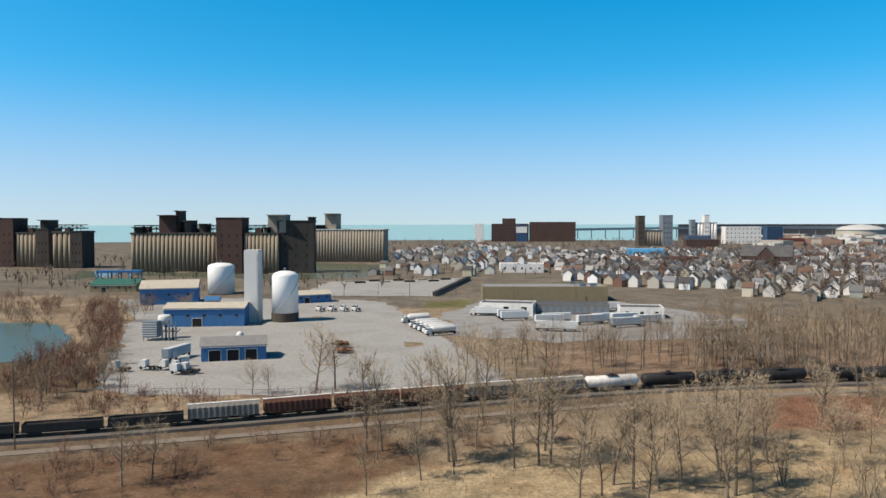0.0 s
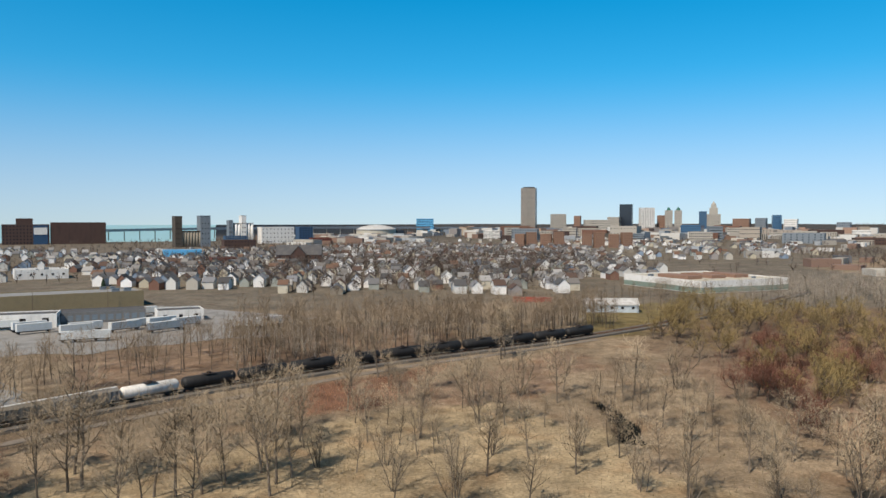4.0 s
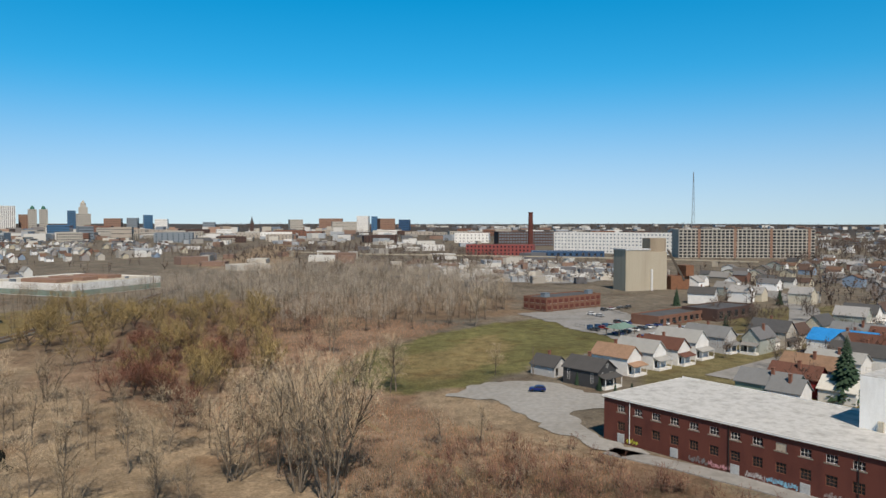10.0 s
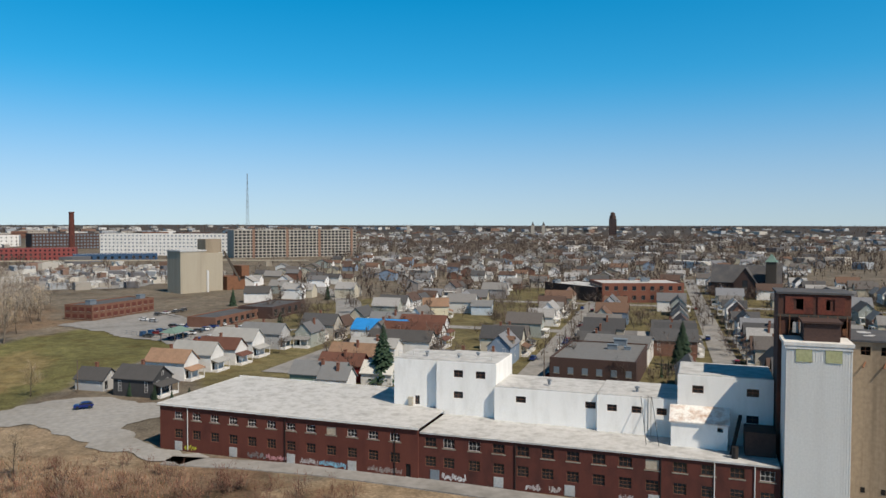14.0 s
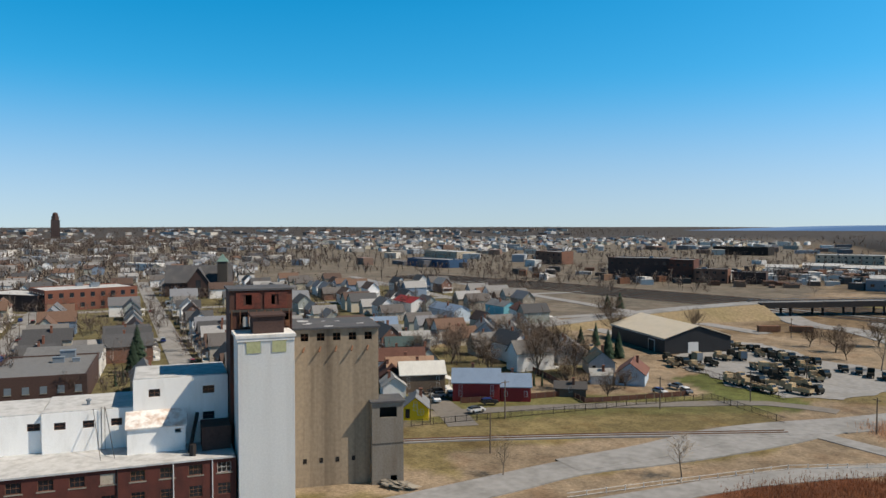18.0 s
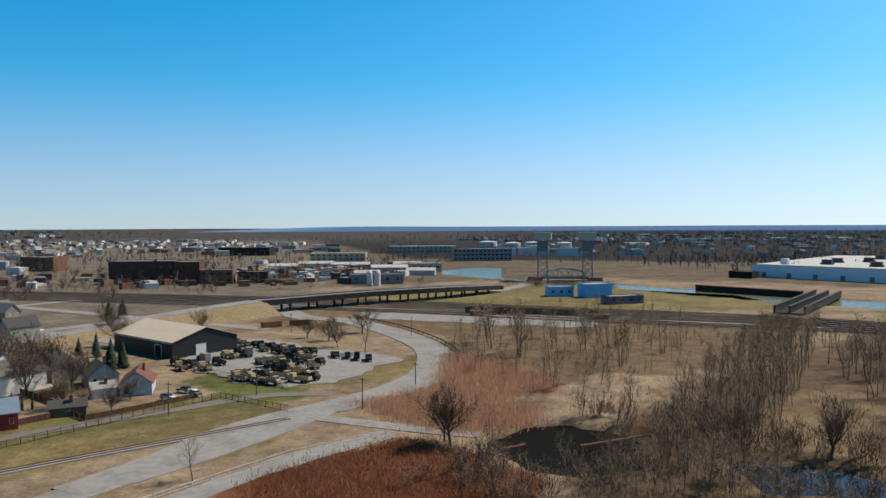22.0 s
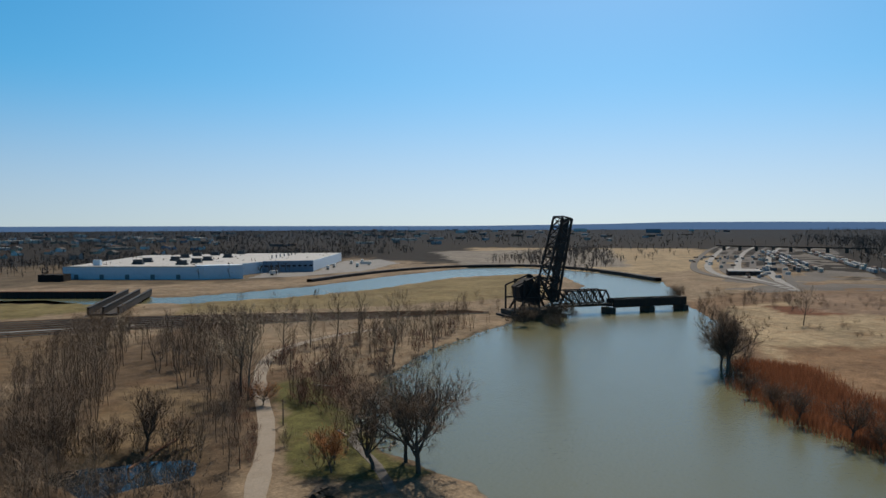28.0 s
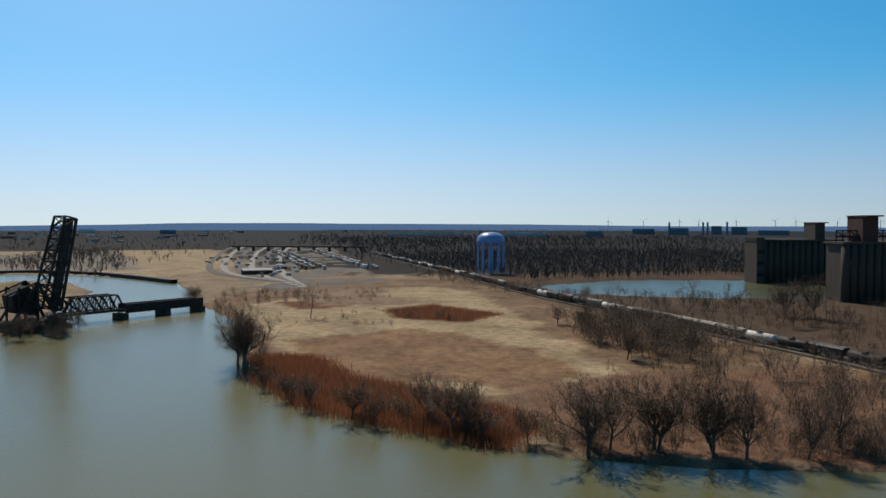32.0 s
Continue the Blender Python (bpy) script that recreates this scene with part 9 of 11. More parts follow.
def house(m, w, dep, eave, ridge, wall="house_wall", roof="house_roof", label="wood-sided two-storey house with gabled roof", porch=True, dormer=False, wing=False, name="house", trim="porch_white", group="wooden houses"):
    """A narrow gabled house, its front at local y = 0, its ridge running back."""
    e = thing(name, m, label, "house", group)
    part("wall", Geo().house_body(-w / 2, w / 2, 0, dep, -0.5, eave, ridge), M[wall], e)
    part("roof", Geo().gable(-w / 2, w / 2, 0, dep, eave + 0.02, ridge + 0.02, 0.4, 0.2), M[roof], e)
    part("chimney", Geo().box(w * 0.12, w * 0.12 + 0.7, dep * 0.55, dep * 0.55 + 0.7, eave, ridge + 1.1).box(w * 0.12 - 0.1, w * 0.12 + 0.8, dep * 0.55 - 0.1, dep * 0.55 + 0.8, ridge + 1.103, ridge + 1.25), M["chimney_brick"], e)
    two = eave > 4.5
    for x in ((-w * 0.24, w * 0.24) if two else (0,)):
        window(e, x, eave - 1.3 if two else eave + 0.2, 0.95, 1.5, -0.03, (1, 2), trim, one=True)
    window(e, 0, eave + (ridge - eave) * 0.42, 0.8, 1.0, -0.03, (1, 2), trim, one=True)
    part("door", Geo().box(-w * 0.3 - 0.5, -w * 0.3 + 0.5, -0.08, 0.02, 0.5, 2.6), M["dark"], e)
    window(e, w * 0.2, 1.9, 1.5, 1.4, -0.03, (2, 2), trim, one=True)
    for s in (-1, 1):
        for k in range(3):
            for z in ((1.9, eave - 1.3) if two else (1.9,)):
                window(e, s * (w / 2 + 0.03), z, 0.9, 1.4, dep * (k + 0.5) / 3, (1, 2), trim, turn=90 * s, one=True) if (k + (s > 0)) % 2 == 0 else None
    if porch:
        p = part("porch", Geo().box(-w / 2 + 0.2, w / 2 - 0.2, -2.2, -0.02, -0.3, 0.5), M[trim], e)
        part("porch_roof", Geo().add([(-w / 2, -2.5, 2.75), (w / 2, -2.5, 2.75), (w / 2, -0.02, 3.6), (-w / 2, -0.02, 3.6), (-w / 2, -2.5, 2.9), (w / 2, -2.5, 2.9), (w / 2, -0.02, 3.75), (-w / 2, -0.02, 3.75)],
                                     [(0, 3, 2, 1), (4, 5, 6, 7), (0, 1, 5, 4), (1, 2, 6, 5), (2, 3, 7, 6), (3, 0, 4, 7)]), M[roof], p)
        for x in (-w / 2 + 0.4, 0, w / 2 - 0.4):
            part("post", Geo().box(x - 0.09, x + 0.09, -2.3, -2.12, 0.5, 2.74), M[trim], p)
    if dormer:
        part("dormer", Geo().house_body(w * 0.12, w * 0.5, dep * 0.3, dep * 0.3 + 2.6, eave, eave + 1.6, eave + 2.6, "x"), M[wall], e)
        part("dormer_roof", Geo().gable(w * 0.05, w * 0.52, dep * 0.3, dep * 0.3 + 2.6, eave + 1.62, eave + 2.62, 0.2, 0.15, "x"), M[roof], e)
    if wing:
        part("rear_wing", Geo().house_body(-w / 2 + 0.6, w / 2 - 0.6, dep + 0.01, dep + 5, -0.5, 2.8, 4.3), M[wall], e)
        part("rear_roof", Geo().gable(-w / 2 + 0.6, w / 2 - 0.6, dep + 0.02, dep + 5, 2.82, 4.32, 0.3, 0.16), M[roof], e)
    return e


U, V = Vector((-0.6, -0.8, 0)), Vector((0.8, -0.6, 0))
HIDE = pose(-60, 60, -40)
random.seed(21)
TEMPLATES = [house(HIDE, 6.6, 13, 5.6, 9.0), house(HIDE, 6.2, 12, 5.2, 8.4, wing=True, label="narrow wooden house with a low rear wing"), house(HIDE, 7.0, 12, 3.4, 7.2, dormer=True, label="one-and-a-half-storey cottage with a dormer"),
             house(HIDE, 7.4, 14, 5.8, 9.4, dormer=True, label="broad two-storey wooden house with a side dormer"), house(HIDE, 6.4, 11, 3.2, 6.6, porch=False, label="small gabled wooden cottage"), house(HIDE, 6.8, 15, 5.4, 8.8, wing=True, label="deep two-storey wooden house with porch")]
BACK = [light_house(HIDE, 6.6, 13, 5.4, 8.8, "wood-sided gabled house in the back rows"), light_house(HIDE, 6.2, 11, 4.0, 7.2, "small gabled house in the back rows"), light_house(HIDE, 7.4, 14, 5.6, 9.2, "broad gabled house in the back rows")]
SPECIAL = [  # x, y, turn of the front, width, depth, eave, ridge, wall, roof, label
    (223, 11, -37, 6, 9, 3.0, 5.6, "house_grey", "roof_dark", "small grey house with white gable", False), (211, -2, -37, 8, 12, 4.6, 7.4, "wall_black", "roof_dark", "black-sided house with dark roof", True), (230, -10, -37, 7, 13, 5.2, 8.2, "porch_white", "orange_roof", "white house with orange-brown roof", True),
    (241, -18, -37, 7, 14, 5.2, 8.4, "porch_white", "roof_pale", "white house with pale grey roof", True), (250, -26, -37, 7, 14, 5.0, 8.0, "porch_white", "brown_roof", "white house with brown roof", True), (262, -33, -37, 8, 16, 5.6, 9.0, "porch_white", "roof_pale", "large white house with grey roof", True),
    (276, -44, -37, 8, 16, 5.4, 8.6, "house_grey", "roof_grey", "grey house with slate-grey roof", True), (207, -36, 143, 7.5, 15, 4.8, 7.6, "wall_green", "roof_grey", "sage green house with grey roof", False), (200, -42, 143, 6.5, 8, 4.2, 7.0, "porch_white", "roof_grey", "pale house with grey gable", False),
    (219, -46, 143, 7, 13, 4.6, 7.4, "wall_red", "brown_roof", "red house with brown roof", False), (232, -52, 143, 8, 15, 5.0, 8.0, "blue_sheet", "orange_roof", "blue house with orange-brown roof", False), (209, -56, 143, 7, 9, 3.2, 6.0, "porch_white", "roof_white", "low white house with whitish roof", False),
    (281, -72, 143, 12, 20, 5.6, 8.8, "porch_white", "blue_roof", "white house under a bright blue tarpaulin roof", False), (295, -82, 143, 9, 18, 6.0, 9.4, "porch_white", "roof_grey", "big white house with slate-grey roof", False), (247, -62, 143, 8, 16, 4.6, 7.0, "porch_white", "roof_pale", "long low white house", False),
    (258, -98, -37, 9, 22, 5.4, 8.6, "porch_white", "brown_roof", "long house with dark brown roof", True), (241, -88, -37, 8, 22, 5.4, 8.4, "porch_white", "roof_dark", "long house with charcoal roof", True), (275, -106, -37, 8, 18, 5.6, 9.0, "porch_white", "brown_roof", "white gabled house with brown roof", True),
    (85, -178, -63, 8, 12, 4.8, 7.6, "wall_red", "roof_blue", "red clapboard house with blue-grey roof", False), (78, -181.5, -63, 7, 7.6, 3.8, 6.4, "wall_red", "roof_blue", "red clapboard rear house with blue-grey roof", False),
    (110, -186, -50, 7, 13, 4.8, 7.6, "porch_white", "orange_roof", "white house with orange roof", False), (119, -196, -50, 7, 14, 5.0, 8.0, "pale_blue", "brown_roof", "pale blue house with rust-brown roof", False), (103, -180, -50, 6.5, 12, 5.0, 7.8, "wood", "roof_white", "weathered house with pale roof", True),
    (92, -148, -150, 6, 8, 2.8, 5.2, "wall_yellow", "roof_grey", "bright yellow cottage with grey roof", False), (60, -210, -170, 8, 12, 3.2, 6.2, "pale_blue", "brown_roof", "light blue cottage with brown roof and dormer", False), (72, -222, -150, 8, 10, 3.4, 6.6, "house_grey", "roof_green", "grey cottage with dark green roof", False),
    (188, -322, 60, 9, 24, 5.0, 7.4, "pale_blue", "roof_blue", "long light-blue wooden house", False), (169, -345, 60, 8, 16, 5.4, 7.6, "wall_turquoise", "roof_grey", "turquoise house with grey roof", False), (151, -336, 40, 8, 15, 5.2, 7.8, "porch_white", "brown_roof", "white house with brown-red roof", True),
    (219, -338, 60, 9, 20, 5.6, 8.0, "porch_white", "wall_red", "white house with faded red roof", False), (206, -378, 60, 9, 18, 4.0, 6.0, "wall_cream", "roof_pale", "long low cream house", False), (135, -268, 30, 8, 14, 5.0, 8.4, "pale_blue", "roof_grey", "pale blue gabled house", True), (124, -270, 30, 8, 13, 4.6, 7.6, "porch_white", "roof_pale", "plain white gabled house", True),
    (92, -244, 30, 9, 14, 4.4, 7.4, "house_grey", "roof_grey", "grey house behind bare trees", True), (438, -62, -20, 9, 14, 5.6, 9.0, "porch_white", "roof_dark", "large white house with black roof", False), (340, -132, -20, 8, 12, 5.6, 9.0, "wall_cream", "orange_roof", "cream house with orange-brown roof", True),
    (342, -156, -30, 9, 10, 4.4, 6.8, "pale_blue", "roof_grey", "low pale blue ranch house", False)]
SPECIAL += [(122, -182, 40, 7, 11, 3.6, 6.2, "brick_dark", "brown_roof", "low house with maroon roof by the lane", False), (114, -171, 40, 6, 8, 3.0, 5.2, "porch_white", "roof_pale", "small pale house by the lane", False), (172, -262, -50, 8, 16, 4.6, 7.2, "pale_blue", "roof_blue", "long pale blue house with blue-grey roof", False),
            (156, -240, -50, 8, 15, 4.8, 7.4, "pale_blue", "roof_grey", "pale blue house with grey roof", False), (141, -236, -50, 8, 14, 4.2, 6.6, "porch_white", "roof_pale", "long house with patchy whitish roof", False), (136, -222, -50, 7, 12, 4.2, 6.8, "wood", "roof_green", "weathered house with grey-green roof", False),
            (140, -278, 40, 7, 12, 5.0, 8.0, "house_grey", "roof_dark", "grey gabled house with dark roof", True), (128, -284, 40, 7, 12, 5.0, 8.4, "porch_white", "roof_grey", "white gabled house with grey roof", True), (110, -266, 30, 8, 18, 4.4, 7.0, "wood", "roof_dark", "long brown house with dark roof", False),
            (96, -252, 30, 8, 16, 4.4, 7.0, "house_grey", "roof_grey", "long grey house behind bare trees", False), (71, -208, 120, 4, 6, 2.6, 4.0, "porch_white", "roof_pale", "small white garden shed", False), (74, -189, 110, 4, 8, 2.2, 3.6, "wood", "roof_dark", "dark timber garden shed", False)]
for nm, c in (("house_grey", (0.4, 0.4, 0.4)), ("roof_dark", (0.07, 0.068, 0.068)), ("wall_black", (0.05, 0.05, 0.052)), ("roof_pale", (0.3, 0.3, 0.29)), ("roof_grey", (0.17, 0.175, 0.18)), ("wall_green", (0.16, 0.23, 0.18)), ("wall_red", (0.26, 0.03, 0.03)), ("roof_white", (0.55, 0.54, 0.5)), ("roof_blue", (0.17, 0.23, 0.32)),
              ("wall_yellow", (0.85, 0.58, 0.02)), ("roof_green", (0.05, 0.08, 0.08)), ("wall_turquoise", (0.16, 0.42, 0.5)), ("wall_cream", (0.6, 0.55, 0.42))):
    M[nm] = mat(nm, c, 0.8, var=0.12, scale=4, stain_amt=0.3)
for x, y, a, w, d, e_, r_, wall, roof, lab, porch in SPECIAL:
    house(pose(x, y, 0.1, 0, 0, a), w, d, e_, r_, wall, roof, lab, porch)
TAKEN = [(s[0], s[1], 10.0) for s in SPECIAL] + [(183, -114, 22), (195, -128, 24), (205, -136, 18), (364, -260, 34), (400, -232, 30), (376, -317, 22), (185, -142, 14), (205, -150, 12), (240, -60, 8), (300, -8, 20), (340, -30, 26), (370, -58, 18), (399, 13, 30), (512, -24, 40),
                                                 (430, -120, 0)]
NEAR = [(215, -5), (300, -40), (420, -75), (480, -200), (430, -420), (300, -480), (190, -430), (130, -330), (98, -262), (70, -225), (98, -186), (118, -160), (150, -128), (185, -85), (200, -50)]
STREETS = [-112, -37, 20, 76, 134, 190, 246]
CROSS = [318, 432, 545]
placed = 0
for pu in STREETS:
    for sgn in (-1, 1):
        pv = 196.0
        while pv < 640:
            pv += random.uniform(10.2, 12.6)
            if any(abs(pv - c) < 9 for c in CROSS) or random.random() < 0.2:
                continue
            across = random.random() < 0.4
            pv += 4.5 if across else 0
            p = U * (pu + sgn * 8.5) + V * pv
            mid = p + U * sgn * 6
            face = math.degrees(math.atan2(U.y, U.x)) - 90 + (0 if sgn > 0 else 180)
            if across:
                p = U * (pu + sgn * 12.5) - V * 6.5 + V * pv
                face = math.degrees(math.atan2(V.y, V.x)) - 90
                pv += 4
            if inside(np.array([mid.x]), np.array([mid.y]), NEAR)[0] < 2 or any((mid.x - a) ** 2 + (mid.y - b) ** 2 < c * c for a, b, c in TAKEN):
                continue
            if placed < 230:
                copy_thing(random.choice(TEMPLATES if mid.length < 300 else BACK), pose(p.x, p.y, random.uniform(0.05, 0.3), 0, 0, face + random.uniform(-2, 2)))
                placed += 1
for t in TEMPLATES + BACK:
    for o in (*t.children_recursive, t):
        bpy.data.objects.remove(o)
for i, pu in enumerate(STREETS):
    a, b = U * pu + V * (205 if pu < 60 else 190 if pu < 100 else 235), U * pu + V * 640
    road("street", [(a.x, a.y), ((a.x + b.x) / 2, (a.y + b.y) / 2), (b.x, b.y)], 8, M["road_grey"], "straight residential street with pale kerbs", 0.32)
for c in CROSS:
    a, b = U * -130 + V * c, U * 290 + V * c
    road("cross_street", [(a.x, a.y), ((a.x + b.x) / 2, (a.y + b.y) / 2), (b.x, b.y)], 8, M["road_grey"], "residential cross street", 0.33)
road("lane", [(80, -149), (90, -160), (106, -174), (124, -192), (150, -218), (176, -244)], 7, M["asphalt"], "grey residential lane with parked cars", 0.34)
road("avenue", [(330, -75), (360, -88), (400, -98), (440, -105), (520, -105), (640, -90)], 14, M["road_grey"], "wide grey avenue", 0.36)


# far rows of houses, too many to count
def far_houses(name, outline, spacing, turn, seed, label, prob=0.8, size=(7, 12), keep=()):
    r = np.random.RandomState(seed)
    xs, ys = [p[0] for p in outline], [p[1] for p in outline]
    c, s = math.cos(radians(turn)), math.sin(radians(turn))
    reach = max(max(xs) - min(xs), max(ys) - min(ys))
    mx, my = (max(xs) + min(xs)) / 2, (max(ys) + min(ys)) / 2
    walls, roofs = Geo(), Geo()
    for i in range(int(-reach / spacing[0]), int(reach / spacing[0])):
        for j in range(int(-reach / spacing[1]), int(reach / spacing[1])):
            lx, ly = i * spacing[0] + r.normal(0, 1), j * spacing[1] + (4 if i % 2 else 0) + r.normal(0, 1.2)
            x, y = mx + lx * c - ly * s, my + lx * s + ly * c
            if r.uniform() > prob or inside(np.array([x]), np.array([y]), outline)[0] < 0 or any((x - a) ** 2 + (y - b) ** 2 < q * q for a, b, q in keep):
                continue
            w, d = r.uniform(0.85, 1.15) * size[0] / 2, r.uniform(0.8, 1.2) * size[1] / 2
            e, h = r.uniform(3.4, 5.8), r.uniform(2.4, 3.6)
            z = float(rise(np.hypot(x, y)))
            a = "y" if r.uniform() < 0.6 else "x"
            k = c, s
            g1, g2 = Geo().house_body(-w, w, -d, d, -0.5, e, e + h, a), Geo().gable(-w, w, -d, d, e + 0.05, e + h + 0.05, 0.35, 0.2, a)
            for g, q in ((walls, g1), (roofs, g2)):
                g.add([(x + px * c - py * s, y + px * s + py * c, z + pz) for px, py, pz in q.v], q.f)
    e = thing(name, pose(0, 0, 0), label, "houses", kind="stuff")
    part("walls", walls, M["far_wall"], e, kind="stuff")
    part("roofs", roofs, M["far_roof"], e, kind="stuff")


def far_blocks(name, outline, n, seed, label, lo=8, hi=36, h=(4, 9), m="far_block"):
    r = np.random.RandomState(seed)
    g = Geo()
    for x, y in scatter(outline, n, seed):
        w, d, z = r.uniform(lo, hi), r.uniform(lo, hi * 0.7), float(rise(np.hypot(x, y)))
        a = r.choice([0.3, 0.3 + 1.571, -0.6])
        q = Geo().box(-w / 2, w / 2, -d / 2, d / 2, -0.5, r.uniform(*h))
        g.add([(x + px * math.cos(a) - py * math.sin(a), y + px * math.sin(a) + py * math.cos(a), z + pz) for px, py, pz in q.v], q.f)
    return solid(name, g, M[m], pose(0, 0, 0), label, "buildings", kind="stuff")


KEEP = [(326, 770, 30), (70, 690, 34), (434, 340, 75), (255, 800, 22), (265, 1000, 30), (405, 1190, 40), (512, -24, 50), (399, 13, 40), (364, -260, 50), (400, -232, 40)]
far_houses("far_houses", [(95, 560), (170, 470), (240, 400), (330, 345), (400, 420), (480, 400), (560, 480), (900, 950), (700, 1280), (420, 1150), (230, 1150), (110, 900)], (11, 17), -28, 1, "crowded white wooden houses of the old ward", 0.45, keep=KEEP)
far_houses("far_houses", [(-60, 640), (60, 600), (110, 900), (180, 1100), (60, 1500), (-60, 1100)], (16, 26), -10, 2, "scattered wooden houses towards the lake", 0.45, keep=KEEP)
far_houses("far_houses", [(420, -70), (520, -30), (700, -110), (950, -250), (1000, -700), (600, -700), (440, -430), (480, -200)], (14, 24), -37, 3, "rows of white gabled houses beyond the avenue", 0.32, keep=KEEP)
far_houses("far_houses", [(1050, -300), (2900, -300), (2700, -1900), (1400, -2300), (1100, -1500), (1000, -800)], (26, 60), -37, 4, "far rows of gabled houses", 0.22, (9, 14))
far_houses("far_houses", [(500, -1100), (1000, -900), (1300, -1900), (500, -2300), (100, -1900)], (24, 50), -20, 5, "distant suburb houses", 0.3, (9, 14))
far_houses("far_houses", [(-250, -1100), (-700, -900), (-1500, -1900), (-900, -2600), (-300, -2300)], (30, 60), 20, 6, "distant houses beyond the plant", 0.16, (9, 14))
far_houses("far_houses", [(620, 620), (900, 500), (1300, 800), (1400, 1300), (1000, 1500), (920, 950)], (18, 34), -40, 7, "houses before the city centre", 0.36, keep=[(900, 1010, 90), (960, 950, 70)])
far_blocks("far_buildings", [(560, 330), (620, 130), (950, 60), (1700, 300), (2000, 1500), (1300, 1700), (1000, 800)], 150, 1, "low mixed sheds and shops of the city edge")
far_blocks("far_buildings", [(-1100, -900), (-2000, -700), (-3800, -900), (-3300, -2600), (-900, -3300)], 90, 25, "scattered pale roofs in far woods", 10, 40, (4, 9))
far_blocks("parked_cars", [(763, 190), (570, 98), (565, 25), (640, -25), (815, -20), (880, 90)], 330, 21, "many parked cars and vans", 1.9, 5.2, (1.4, 2.2))
far_blocks("lot_containers", [(780, 230), (520, 150), (500, 60), (600, -60), (840, -60), (900, 120)], 90, 22, "lorries, containers and low sheds in the freight lot", 3, 16, (2.4, 5))
far_blocks("scrap_containers", [(220, -560), (-20, -600), (-40, -700), (160, -780), (330, -680)], 110, 23, "scattered containers, scrap and sheds", 3, 14, (1.8, 5), "scrap_block")
far_blocks("far_buildings", [(1250, 1900), (1700, 1500), (2300, 1300), (2500, 800), (2700, 900), (2000, 2100), (1500, 2400)], 170, 24, "crowded pale mid-rise blocks of the city centre", 14, 46, (10, 26), "city_mix")
far_blocks("far_buildings", [(520, -480), (1000, -560), (1500, -800), (1900, -2200), (600, -2400), (0, -1700), (130, -760), (400, -700)], 300, 2, "low mixed warehouses and sheds")
far_blocks("far_buildings", [(-180, -1000), (-600, -1000), (-1800, -2300), (-700, -3000), (-150, -2300)], 50, 3, "distant low warehouses", 12, 60)
far_blocks("far_buildings", [(-20, -640), (120, -660), (160, -760), (-30, -860), (-70, -760)], 170, 4, "scrap works sheds and containers", 3, 16, (2, 6), "scrap_block")
far_blocks("far_buildings", [(1500, 200), (2800, 0), (2900, 2000), (1900, 2600), (1700, 1500)], 200, 5, "distant city buildings", 12, 50, (6, 14))
far_blocks("far_buildings", [(1200, 1350), (1900, 1100), (2300, 1700), (1700, 2300), (1200, 2100)], 150, 6, "crowded mid-rise city buildings", 14, 60, (8, 20))
far_blocks("far_buildings", [(560, 1350), (900, 1400), (1200, 2000), (700, 1950)], 90, 7, "low harbour warehouses", 12, 60, (5, 12))

far_blocks("far_buildings", [(2700, 1000), (4000, 1800), (4400, -500), (3400, -2500), (1500, -3900), (900, -2600), (2000, -2200), (2900, -1500)], 260, 33, "scattered pale roofs on the far plain", 12, 60, (5, 12))

# ---- railway ----
TRACK = spline([(-1312, -150), (-917, -47), (-645, 20), (-494, 55), (-402, 84), (-318, 109), (-233, 135), (-150, 146), (-91, 156), (-51, 168), (-11, 182), (47, 200), (100, 209), (140, 212), (181, 213), (214, 216), (260, 223), (340, 240), (460, 275)], 3.0)


def rails(name, line, z, label, gauge=1.5, ties=True):
    e = thing(name, pose(0, 0, 0), label, "railway", kind="structure")
    for side in (-1, 1):
        g = Geo()
        for i, q in enumerate(line):
            d = (line[min(i + 1, len(line) - 1)] - line[max(i - 1, 0)]).normalized()
            s = Vector((-d.y, d.x, 0)) * gauge / 2 * side
            for o in (-0.05, 0.05):
                w = Vector((-d.y, d.x, 0)) * o
                g.v += [(q.x + s.x + w.x, q.y + s.y + w.y, z), (q.x + s.x + w.x, q.y + s.y + w.y, z + 0.18)]
        for i in range(len(line) - 1):
            a, b = i * 4, i * 4 + 4
            g.f += [(a + 1, a + 3, b + 3, b + 1), (a, a + 1, b + 1, b), (a + 3, a + 2, b + 2, b + 3)]
            g.m += [0, 0, 0]
        part("rail", g, M["rust"], e)
    if ties:
        g = Geo()
        for i in range(len(line) - 1):
            for k in range(3):
                q = line[i].lerp(line[i + 1], k / 3)
                d = (line[i + 1] - line[i]).normalized()
                s = Vector((-d.y, d.x, 0)) * 1.3
                w = d * 0.12
                g.add([(q.x + a * s.x + b * w.x, q.y + a * s.y + b * w.y, z - 0.08 + c) for c in (0, 0.1) for a, b in ((-1, -1), (1, -1), (1, 1), (-1, 1))], [(4, 5, 6, 7), (0, 1, 5, 4), (1, 2, 6, 5), (2, 3, 7, 6), (3, 0, 4, 7)])
        part("sleepers", g, M["wood"], e, kind="stuff")
    return e


